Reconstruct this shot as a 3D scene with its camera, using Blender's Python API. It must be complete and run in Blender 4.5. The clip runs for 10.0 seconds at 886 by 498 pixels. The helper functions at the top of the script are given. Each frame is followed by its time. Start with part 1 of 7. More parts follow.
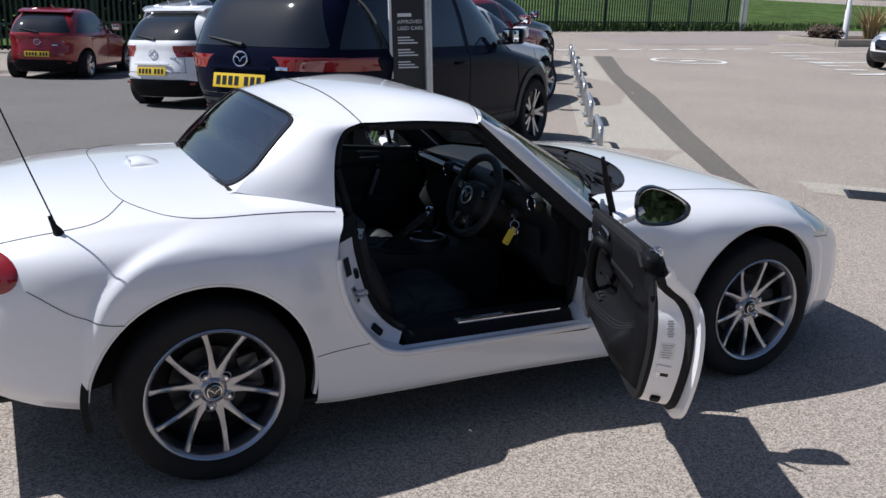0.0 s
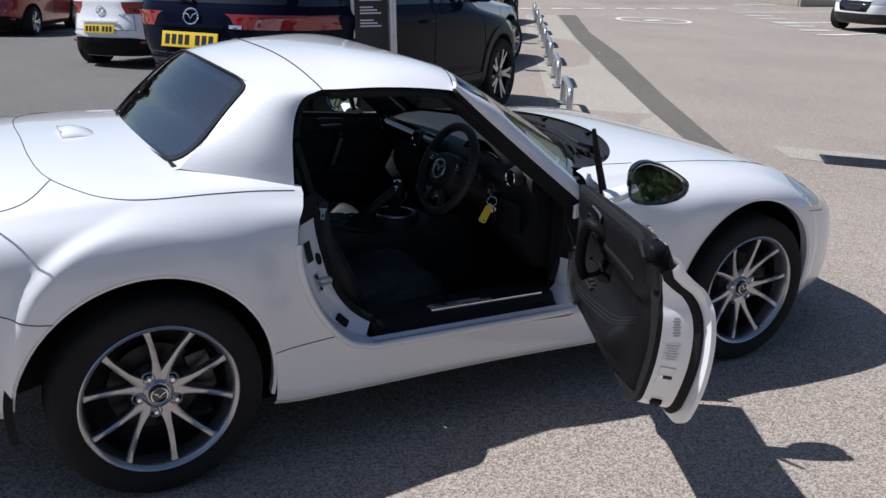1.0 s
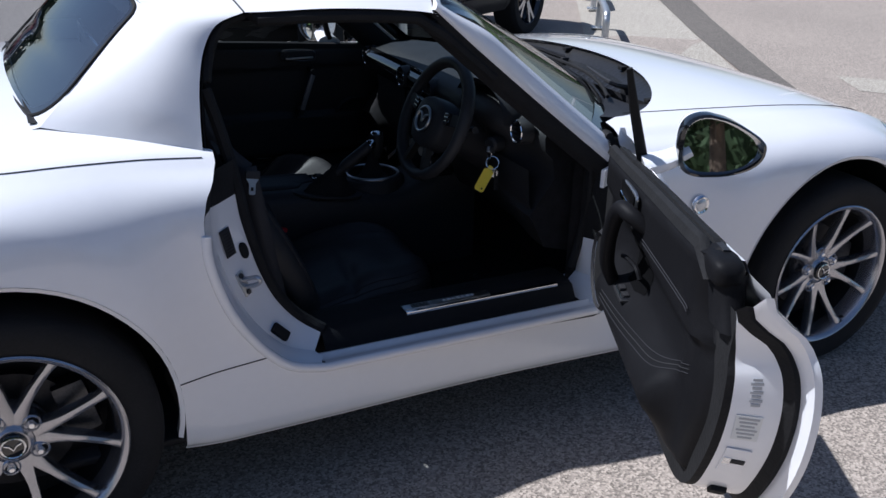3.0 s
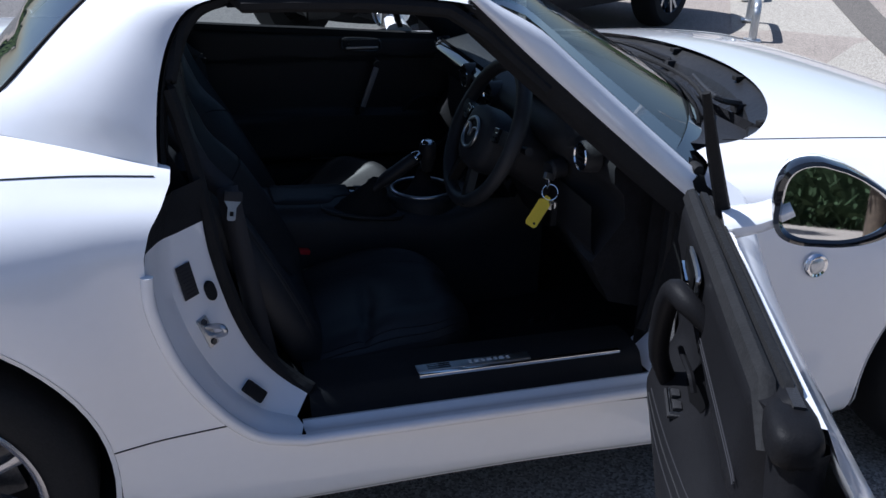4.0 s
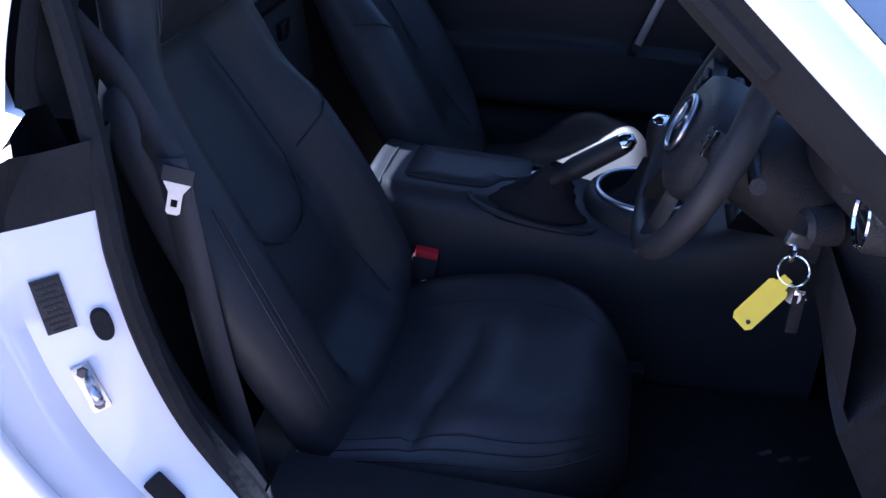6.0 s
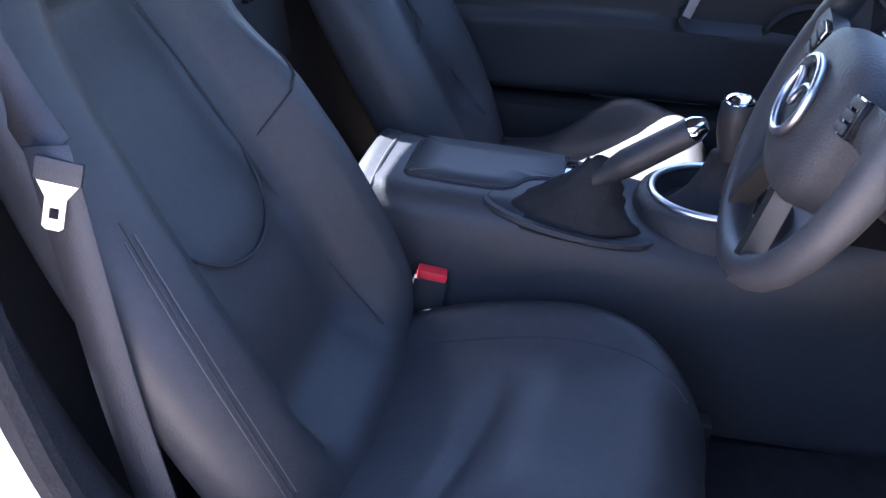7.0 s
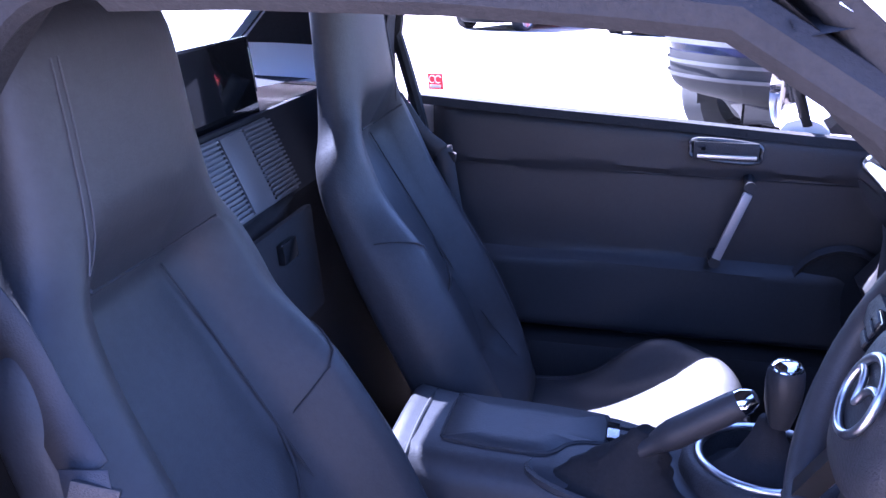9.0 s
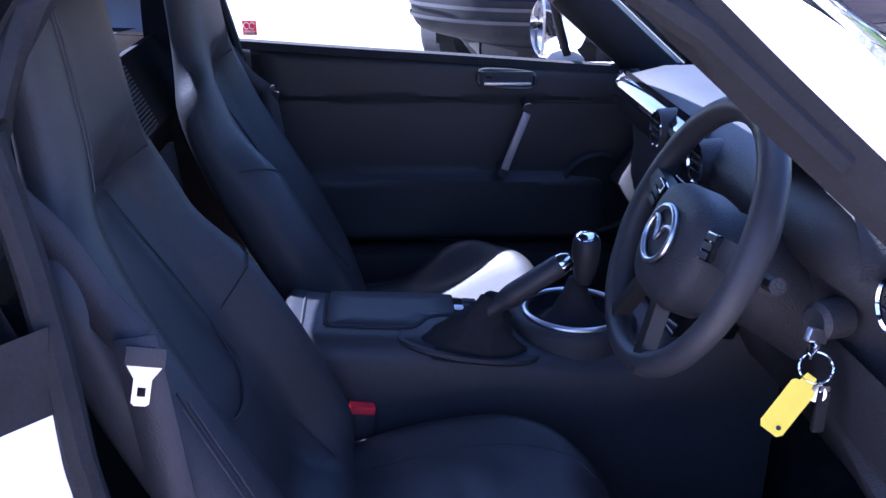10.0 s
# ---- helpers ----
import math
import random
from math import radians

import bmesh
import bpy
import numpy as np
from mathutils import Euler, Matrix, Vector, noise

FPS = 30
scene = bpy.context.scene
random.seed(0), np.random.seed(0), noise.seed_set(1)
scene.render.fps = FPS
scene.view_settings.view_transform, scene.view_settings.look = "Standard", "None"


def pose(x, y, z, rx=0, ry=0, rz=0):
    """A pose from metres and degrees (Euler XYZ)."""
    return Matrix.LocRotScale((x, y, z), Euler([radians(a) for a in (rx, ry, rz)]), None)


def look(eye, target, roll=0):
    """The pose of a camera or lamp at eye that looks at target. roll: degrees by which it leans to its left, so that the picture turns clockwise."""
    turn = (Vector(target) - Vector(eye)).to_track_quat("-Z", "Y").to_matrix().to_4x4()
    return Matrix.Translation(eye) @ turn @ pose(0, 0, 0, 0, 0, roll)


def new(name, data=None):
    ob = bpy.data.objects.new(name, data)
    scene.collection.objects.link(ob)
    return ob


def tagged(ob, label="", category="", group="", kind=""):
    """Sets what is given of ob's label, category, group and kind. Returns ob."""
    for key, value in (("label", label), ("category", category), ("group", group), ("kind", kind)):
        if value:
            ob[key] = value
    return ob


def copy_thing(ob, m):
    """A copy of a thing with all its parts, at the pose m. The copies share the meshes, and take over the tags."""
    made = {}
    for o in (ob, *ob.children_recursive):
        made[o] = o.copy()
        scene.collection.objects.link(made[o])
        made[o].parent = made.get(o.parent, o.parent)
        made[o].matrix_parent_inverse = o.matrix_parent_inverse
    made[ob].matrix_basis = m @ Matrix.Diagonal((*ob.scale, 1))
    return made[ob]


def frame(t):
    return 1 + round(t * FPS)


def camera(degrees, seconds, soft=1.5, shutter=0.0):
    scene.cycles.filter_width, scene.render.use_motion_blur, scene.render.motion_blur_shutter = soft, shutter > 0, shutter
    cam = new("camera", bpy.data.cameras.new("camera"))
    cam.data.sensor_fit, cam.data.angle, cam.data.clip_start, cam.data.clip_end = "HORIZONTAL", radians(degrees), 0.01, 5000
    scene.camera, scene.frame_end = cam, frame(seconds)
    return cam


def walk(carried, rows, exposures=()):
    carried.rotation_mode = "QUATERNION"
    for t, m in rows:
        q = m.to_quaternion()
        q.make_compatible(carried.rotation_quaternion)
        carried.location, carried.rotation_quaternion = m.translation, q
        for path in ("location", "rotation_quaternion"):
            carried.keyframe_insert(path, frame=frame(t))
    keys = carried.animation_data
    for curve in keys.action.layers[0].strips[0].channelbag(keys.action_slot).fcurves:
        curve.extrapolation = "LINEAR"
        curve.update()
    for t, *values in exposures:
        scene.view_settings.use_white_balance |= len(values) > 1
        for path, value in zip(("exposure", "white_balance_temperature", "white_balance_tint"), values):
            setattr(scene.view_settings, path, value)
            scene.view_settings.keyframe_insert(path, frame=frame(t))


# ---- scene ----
cam = camera(51.4, 10.0)
PATH = [
    (0, (-0.58, -3.599, 1.618), (0.279, -1.88, 1.065), 2.1),
    (0.5, (-0.534, -3.49, 1.606), (0.359, -1.802, 1.01), 2.4),
    (1, (-0.465, -3.285, 1.593), (0.46, -1.629, 0.961), 2.6),
    (1.5, (-0.396, -3.135, 1.554), (0.523, -1.492, 0.88), 1.7),
    (2, (-0.278, -2.97, 1.531), (0.631, -1.342, 0.809), 1.6),
    (3.5, (0.267, -2.446, 1.435), (0.991, -0.762, 0.635), 2.0),
    (4, (0.486, -2.265, 1.415), (1.035, -0.528, 0.59), 2.3),
    (4.5, (0.706, -2.067, 1.376), (1.075, -0.308, 0.498), 3.1),
    (5, (0.869, -1.827, 1.333), (1.038, -0.063, 0.406), 2.2),
    (5.5, (0.998, -1.623, 1.289), (0.897, 0.132, 0.336), 0.8),
    (6, (1.073, -1.442, 1.231), (0.739, 0.248, 0.214), 1.4),
    (7.5, (0.976, -1.032, 1.037), (0.611, 0.664, 0.042), 0.6),
    (8, (0.962, -0.97, 1.043), (0.536, 0.816, 0.25), 0.1),
    (8.5, (0.929, -0.951, 1.081), (0.469, 0.884, 0.432), -0.1),
    (9, (0.967, -1.081, 1.147), (0.543, 0.767, 0.512), 0.2),
    (9.5, (0.928, -1.264, 1.174), (0.722, 0.602, 0.484), 0.7),
    (10, (0.807, -1.357, 1.178), (0.956, 0.496, 0.443), 1.0),
]
EXPOSURES = [(0.0, 0.08, 5800, 12), (2.0, 0.12, 5750, 13), (3.5, 0.3, 5450, 13), (4.5, 0.62, 5350, 13), (5.0, 1.25, 5200, 15), (5.5, 2.42, 5100, 21), (6.2, 2.78, 5050, 27), (7.3, 5.6, 5950, 22), (7.9, 6.5, 5600, 21), (8.5, 5.32, 5350, 34), (9.0, 4.55, 5000, 43), (9.5, 3.55, 4900, 39), (10.0, 3.45, 4950, 36)]
walk(cam, [(t, look(eye, target, roll)) for t, eye, target, roll in PATH], EXPOSURES)

# ---- world and sun ----
SUN_DIR = Vector((-0.61, 0.395, 1.0)).normalized()
world = bpy.data.worlds.new("sky")
scene.world = world
world.use_nodes = True
wn = world.node_tree.nodes
sky = wn.new("ShaderNodeTexSky")
sky.sky_type = "NISHITA"
sky.sun_disc = False
sky.sun_elevation = math.asin(SUN_DIR.z)
sky.sun_rotation = math.atan2(SUN_DIR.x, SUN_DIR.y)
wn["Background"].inputs[1].default_value = 0.066
world.node_tree.links.new(sky.outputs[0], wn["Background"].inputs[0])
sun_data = bpy.data.lights.new("sun", "SUN")
sun_data.energy = 5.3
sun_data.angle = radians(0.55)
sun_data.color = (1.0, 0.945, 0.85)
sun = new("sun", sun_data)
sun.matrix_world = look(SUN_DIR * 30, (0, 0, 0))


# ---- materials ----
def mat(name, color, rough=0.5, metal=0.0, coat=0.0, vary=0.0, scale=8.0, bump=0.0, bscale=120.0, trans=0.0, ior=1.45, spec=0.5, emit=None, fine=None):
    """Principled surface with colour variation at two scales and a fine relief."""
    m = bpy.data.materials.new(name)
    m.use_nodes = True
    nt = m.node_tree
    b = nt.nodes["Principled BSDF"]
    b.inputs["Base Color"].default_value = (*color, 1)
    b.inputs["Roughness"].default_value = rough
    b.inputs["Metallic"].default_value = metal
    b.inputs["Coat Weight"].default_value = coat
    b.inputs["Coat Roughness"].default_value = 0.04
    b.inputs["Transmission Weight"].default_value = trans
    b.inputs["IOR"].default_value = ior
    b.inputs["Specular IOR Level"].default_value = spec
    tc = nt.nodes.new("ShaderNodeTexCoord")
    if vary:
        big, small = nt.nodes.new("ShaderNodeTexNoise"), nt.nodes.new("ShaderNodeTexNoise")
        big.inputs["Scale"].default_value, small.inputs["Scale"].default_value = scale, fine or scale * 14
        big.inputs["Detail"].default_value = small.inputs["Detail"].default_value = 4
        add = nt.nodes.new("ShaderNodeMath")
        add.operation = "ADD"
        ramp = nt.nodes.new("ShaderNodeMapRange")
        ramp.inputs["From Min"].default_value, ramp.inputs["From Max"].default_value = 0.7, 1.3
        ramp.inputs["To Min"].default_value, ramp.inputs["To Max"].default_value = 1 - vary, 1 + vary
        mul = nt.nodes.new("ShaderNodeVectorMath")
        mul.operation = "SCALE"
        mul.inputs[0].default_value = color
        for n in (big, small):
            nt.links.new(tc.outputs["Object"], n.inputs["Vector"])
        nt.links.new(big.outputs["Fac"], add.inputs[0])
        nt.links.new(small.outputs["Fac"], add.inputs[1])
        nt.links.new(add.outputs[0], ramp.inputs["Value"])
        nt.links.new(ramp.outputs[0], mul.inputs["Scale"])
        nt.links.new(mul.outputs[0], b.inputs["Base Color"])
    if bump:
        grain = nt.nodes.new("ShaderNodeTexNoise")
        grain.inputs["Scale"].default_value, grain.inputs["Detail"].default_value = bscale, 5
        bp = nt.nodes.new("ShaderNodeBump")
        bp.inputs["Strength"].default_value, bp.inputs["Distance"].default_value = bump, 0.01
        nt.links.new(tc.outputs["Object"], grain.inputs["Vector"])
        nt.links.new(grain.outputs["Fac"], bp.inputs["Height"])
        nt.links.new(bp.outputs[0], b.inputs["Normal"])
    if emit:
        b.inputs["Emission Color"].default_value, b.inputs["Emission Strength"].default_value = (*emit[0], 1), emit[1]
    return m


def glass(name, tint, gloss=1.0, rough=0.0):
    """Thin pane: tinted pass-through with a glossy face."""
    m = bpy.data.materials.new(name)
    m.use_nodes = True
    nt = m.node_tree
    nt.nodes.remove(nt.nodes["Principled BSDF"])
    tr, gl = nt.nodes.new("ShaderNodeBsdfTransparent"), nt.nodes.new("ShaderNodeBsdfGlossy")
    tr.inputs[0].default_value = (*tint, 1)
    gl.inputs["Roughness"].default_value = rough
    # gloss rises from its head-on value to full at a grazing angle, alike from both sides
    head_on = ((1.5 * gloss - 1) / (1.5 * gloss + 1)) ** 2
    lw = nt.nodes.new("ShaderNodeLayerWeight")
    lw.inputs[0].default_value = 0.5
    steep, gain = nt.nodes.new("ShaderNodeMath"), nt.nodes.new("ShaderNodeMath")
    steep.operation, gain.operation = "POWER", "MULTIPLY_ADD"
    steep.inputs[1].default_value = 5.0
    gain.inputs[1].default_value, gain.inputs[2].default_value = 1 - head_on, head_on
    mix = nt.nodes.new("ShaderNodeMixShader")
    nt.links.new(lw.outputs["Facing"], steep.inputs[0])
    nt.links.new(steep.outputs[0], gain.inputs[0])
    nt.links.new(gain.outputs[0], mix.inputs[0])
    nt.links.new(tr.outputs[0], mix.inputs[1])
    nt.links.new(gl.outputs[0], mix.inputs[2])
    nt.links.new(mix.outputs[0], nt.nodes["Material Output"].inputs["Surface"])
    return m


def asphalt(name, light, dark, patch=0.35):
    """Worn tarmac: stone chips, stains and a fine rough relief."""
    m = bpy.data.materials.new(name)
    m.use_nodes = True
    nt = m.node_tree
    b = nt.nodes["Principled BSDF"]
    b.inputs["Roughness"].default_value = 0.88
    b.inputs["Specular IOR Level"].default_value = 0.3
    tc = nt.nodes.new("ShaderNodeTexCoord")
    stone = nt.nodes.new("ShaderNodeTexVoronoi")
    stone.inputs["Scale"].default_value = 165
    stain = nt.nodes.new("ShaderNodeTexNoise")
    stain.inputs["Scale"].default_value, stain.inputs["Detail"].default_value = 0.34, 9
    stain.inputs["Roughness"].default_value = 0.62
    mid = nt.nodes.new("ShaderNodeTexNoise")
    mid.inputs["Scale"].default_value, mid.inputs["Detail"].default_value = 9, 6
    chips = nt.nodes.new("ShaderNodeValToRGB")
    chips.color_ramp.elements[0].color = (*[c * 0.30 for c in dark], 1)
    chips.color_ramp.elements[1].color = (*[c * 1.70 for c in light], 1)
    sep = nt.nodes.new("ShaderNodeSeparateColor")
    tint = nt.nodes.new("ShaderNodeValToRGB")
    tint.color_ramp.elements[0].position, tint.color_ramp.elements[1].position = 0.40, 0.60
    tint.color_ramp.elements[0].color, tint.color_ramp.elements[1].color = (*dark, 1), (*light, 1)
    mix, mix2 = nt.nodes.new("ShaderNodeMix"), nt.nodes.new("ShaderNodeMix")
    for x in (mix, mix2):
        x.data_type = "RGBA"
    mix.inputs["Factor"].default_value, mix2.inputs["Factor"].default_value = 0.64, patch
    tint2 = nt.nodes.new("ShaderNodeValToRGB")
    tint2.color_ramp.elements[0].color, tint2.color_ramp.elements[1].color = (*[c * 0.7 for c in dark], 1), (*[c * 1.15 for c in light], 1)
    for n in (stone, stain, mid):
        nt.links.new(tc.outputs["Object"], n.inputs["Vector"])
    nt.links.new(stone.outputs["Color"], sep.inputs[0])
    nt.links.new(sep.outputs[0], chips.inputs[0])
    nt.links.new(stain.outputs["Fac"], tint.inputs[0])
    nt.links.new(mid.outputs["Fac"], tint2.inputs[0])
    nt.links.new(tint.outputs[0], mix2.inputs["A"])
    nt.links.new(tint2.outputs[0], mix2.inputs["B"])
    nt.links.new(mix2.outputs["Result"], mix.inputs["A"])
    nt.links.new(chips.outputs[0], mix.inputs["B"])
    nt.links.new(mix.outputs["Result"], b.inputs["Base Color"])
    bp = nt.nodes.new("ShaderNodeBump")
    bp.inputs["Strength"].default_value, bp.inputs["Distance"].default_value = 0.5, 0.003
    nt.links.new(stone.outputs["Distance"], bp.inputs["Height"])
    nt.links.new(bp.outputs[0], b.inputs["Normal"])
    return m


WHITE = mat("white_paint", (0.84, 0.84, 0.86), 0.28, 0.0, 1.0, vary=0.012, scale=3)
SEAM = mat("panel_gap", (0.02, 0.02, 0.022), 0.8)
RUBBER = mat("black_rubber", (0.014, 0.014, 0.015), 0.75, spec=0.22, vary=0.2, scale=20, bump=0.2)
PLASTIC = mat("black_plastic", (0.024, 0.024, 0.0265), 0.50, spec=0.35, vary=0.15, scale=12, bump=0.25, bscale=400)
LINING = mat("dark_lining", (0.020, 0.020, 0.0225), 0.85, spec=0.2, vary=0.15, scale=12, bump=0.2, bscale=600)
CARPET = mat("black_carpet", (0.024, 0.024, 0.027), 0.95, vary=0.3, scale=30, bump=0.8, bscale=900, spec=0.1)
LEATHER = mat("black_leather", (0.027, 0.0272, 0.0298), 0.47, spec=0.32, vary=0.14, scale=7, bump=0.07, bscale=320)
# black door trim, colour darkened for the open door that stands in the sun
DOORTRIM_DIM = mat("door_trim_dim", (0.0085, 0.0085, 0.0098), 0.52, spec=0.10, vary=0.12, scale=9, bump=0.10, bscale=380)
# near-black that paints shade into the pull hollow and the release cup
RECESS_SHADE = mat("recess_shade", (0.004, 0.004, 0.0045), 0.95, spec=0.05)
SILLBLACK = mat("sill_plastic", (0.012, 0.012, 0.013), 0.62, spec=0.2, vary=0.2, scale=14, bump=0.2, bscale=500)
VENTGREY = mat("vent_plastic", (0.075, 0.075, 0.082), 0.42, vary=0.1, scale=20)
# the same door trim, colour lightened for the dimmer passenger side
DOORTRIM_LIFTED = mat("door_trim_lifted", (0.024, 0.024, 0.027), 0.46, spec=0.4, vary=0.10, scale=9, bump=0.12, bscale=420)
STITCH = mat("grey_stitching", (0.060, 0.060, 0.066), 0.8, spec=0.2)
DARKSTITCH = mat("dark_stitching", (0.028, 0.028, 0.032), 0.8, spec=0.2)
WEBBING = mat("belt_webbing", (0.026, 0.026, 0.030), 0.7, vary=0.1, scale=60, bump=0.2, bscale=500)
GLOSSBLACK = mat("gloss_black", (0.008, 0.008, 0.009), 0.06, coat=1.0)
CHROME = mat("chrome", (0.82, 0.83, 0.85), 0.10, 1.0)
DULLSILVER = mat("dull_silver", (0.30, 0.30, 0.32), 0.45, 0.6, vary=0.05, scale=20)
SATIN = mat("satin_silver", (0.55, 0.56, 0.58), 0.32, 1.0, vary=0.06, scale=20)
# one dark metal for the inner barrel and brake disc, darker than the rim
BARREL = mat("dark_barrel", (0.030, 0.030, 0.033), 0.45, 0.6, vary=0.25, scale=14)
DARKSATIN = mat("dark_satin", (0.06, 0.055, 0.05), 0.30, 0.7, vary=0.06, scale=20)
ALLOY = mat("alloy_silver", (0.46, 0.46, 0.49), 0.27, 0.92, coat=0.35, vary=0.04, scale=12)
STEEL = mat("dull_steel", (0.10, 0.10, 0.105), 0.45, 0.9, vary=0.3, scale=15)
TYRE = mat("tyre_rubber", (0.011, 0.011, 0.012), 0.9, vary=0.25, scale=12, bump=0.15, bscale=200)
RED_LENS = mat("red_lens", (0.24, 0.008, 0.011), 0.08, coat=1.0)
CLEAR_LENS = mat("clear_lens", (0.55, 0.57, 0.60), 0.08, 0.5, coat=1.0)
REDPLASTIC = mat("red_plastic", (0.65, 0.03, 0.04), 0.4)
YELLOW = mat("yellow_plastic", (0.80, 0.60, 0.03), 0.45, vary=0.05, scale=40)
LABELW = mat("label_white", (0.75, 0.75, 0.73), 0.6)
INK = mat("print_grey", (0.42, 0.42, 0.43), 0.7)
MIRROR = mat("mirror_silver", (0.88, 0.90, 0.92), 0.015, 1.0)
SCREEN = glass("windscreen_glass", (0.80, 0.88, 0.86))
SIDEGLASS = glass("side_glass", (0.84, 0.90, 0.88))
REARGLASS = glass("rear_glass", (0.60, 0.68, 0.74), 2.5)
DARKGLASS = mat("dark_car_glass", (0.010, 0.013, 0.017), 0.03, coat=0.6, spec=0.5)
TARMAC = asphalt("worn_tarmac", (0.350, 0.300, 0.256), (0.206, 0.180, 0.158))
TARMAC_DARK = asphalt("dark_tarmac", (0.155, 0.138, 0.120), (0.098, 0.090, 0.081))
CONCRETE = asphalt("pale_concrete", (0.40, 0.365, 0.31), (0.30, 0.27, 0.23))
LINEPAINT = mat("road_paint", (0.72, 0.71, 0.68), 0.75, vary=0.2, scale=5, bump=0.4, bscale=90)
GALV = mat("galvanised_steel", (0.55, 0.57, 0.59), 0.38, 0.8, vary=0.12, scale=14)
GREENSTEEL = mat("green_fence_paint", (0.012, 0.035, 0.024), 0.5, vary=0.1, scale=5)
GRASS = mat("grass", (0.062, 0.098, 0.026), 0.9, vary=0.55, scale=0.9, fine=6, bump=0.8, bscale=30, spec=0.1)
LEAF = mat("leaf_green", (0.06, 0.095, 0.03), 0.7, vary=0.4, scale=3, spec=0.2)
LEAFDARK = mat("leaf_dark", (0.03, 0.05, 0.022), 0.8, vary=0.4, scale=2, spec=0.2)
STRAW = mat("dry_leaf", (0.33, 0.25, 0.12), 0.8, vary=0.3, scale=8)
BARK = mat("bark", (0.09, 0.065, 0.045), 0.9, vary=0.3, scale=6, bump=0.6, bscale=20)
SIGNBLACK = mat("sign_black", (0.02, 0.02, 0.022), 0.4)
SIGNWHITE = mat("sign_white", (0.75, 0.76, 0.78), 0.4)
PLATEYELLOW = mat("plate_yellow", (0.75, 0.52, 0.03), 0.45)
REDPAINT = mat("red_car_paint", (0.25, 0.009, 0.012), 0.25, 0.15, 1.0, vary=0.03, scale=3)
BLUEPAINT = mat("navy_car_paint", (0.004, 0.005, 0.016), 0.22, 0.0, 0.02, spec=0.07, vary=0.04, scale=3)
SILVERPAINT = mat("silver_car_paint", (0.42, 0.43, 0.45), 0.3, 0.6, 1.0, vary=0.03, scale=3)
BLACKPAINT = mat("black_car_paint", (0.012, 0.012, 0.014), 0.22, 0.2, 1.0)
BUMPER = mat("bumper_plastic", (0.010, 0.010, 0.011), 0.7, spec=0.12, vary=0.2, scale=10)
SOIL = mat("soil", (0.09, 0.065, 0.045), 0.95, vary=0.4, scale=9, bump=0.8, bscale=40)


# ---- mesh helpers ----
def mk(name, verts, faces, material, parent=None, label="", smooth=True, ang=40, m=None):
    me = bpy.data.meshes.new(name)
    me.from_pydata([tuple(v) for v in verts], [], faces)
    me.validate()
    bm = bmesh.new()
    bm.from_mesh(me)
    bmesh.ops.remove_doubles(bm, verts=bm.verts, dist=1e-5)
    bmesh.ops.recalc_face_normals(bm, faces=bm.faces)
    lim = radians(ang)
    for f in bm.faces:
        f.smooth = smooth
    for e in bm.edges:
        if len(e.link_faces) == 2 and e.calc_face_angle(0) > lim:
            e.smooth = False
    bm.to_mesh(me)
    bm.free()
    me.materials.append(material)
    ob = new(name, me)
    if m is not None:
        ob.matrix_basis = m
    if parent is not None:
        ob.parent = parent
    if label:
        ob["label"] = label
    return ob


def thing(name, label, category, m=None, group="", kind=""):
    ob = new(name)
    ob.empty_display_size = 0.1
    if m is not None:
        ob.matrix_basis = m
    return tagged(ob, label, category, group, kind)


def node(name, parent, m=None, label=""):
    """A part made up of smaller pieces."""
    ob = new(name)
    ob.empty_display_size = 0.05
    ob.parent = parent
    if m is not None:
        ob.matrix_basis = m
    if label:
        ob["label"] = label
    return ob


def strip(rows, closed_u=False, closed_v=False):
    """Vertices and quads of a sheet given as rows of points."""
    n, k = len(rows), len(rows[0])
    verts = [p for r in rows for p in r]
    faces = []
    for i in range(n if closed_u else n - 1):
        for j in range(k if closed_v else k - 1):
            a, b = i, (i + 1) % n
            c, d = j, (j + 1) % k
            faces.append((a * k + c, a * k + d, b * k + d, b * k + c))
    return verts, faces


def clipped(rows, keep):
    """The part of a sheet where keep(point) is positive, with clean cut edges."""
    k = len(rows[0])
    pts = [Vector(p) for r in rows for p in r]
    d = [keep(p) for p in pts]
    verts, index, cuts, faces = [], {}, {}, []

    def own(i):
        if i not in index:
            index[i] = len(verts)
            verts.append(pts[i])
        return index[i]

    def cut(i, j):
        key = (min(i, j), max(i, j))
        if key not in cuts:
            lo, hi = (i, j) if d[i] > 0 else (j, i)
            a, b = pts[lo], pts[hi]
            for _ in range(9):
                m = (a + b) / 2
                if keep(m) > 0:
                    a = m
                else:
                    b = m
            cuts[key] = len(verts)
            verts.append((a + b) / 2)
        return cuts[key]

    for q in strip(rows)[1]:
        if all(d[i] > 0 for i in q):
            faces.append(tuple(own(i) for i in q))
        elif any(d[i] > 0 for i in q):
            f = []
            for i, j in zip(q, q[1:] + q[:1]):
                if d[i] > 0:
                    f.append(own(i))
                if (d[i] > 0) != (d[j] > 0):
                    f.append(cut(i, j))
            if len(f) > 2:
                faces.append(tuple(f))
    return verts, faces


def sheet(name, rows, material, parent=None, label="", thick=0.0, **kw):
    v, f = strip(rows)
    ob = mk(name, v, f, material, parent, label, **kw)
    if thick:
        s = ob.modifiers.new("thickness", "SOLIDIFY")
        s.thickness, s.offset = thick, 0
    return ob


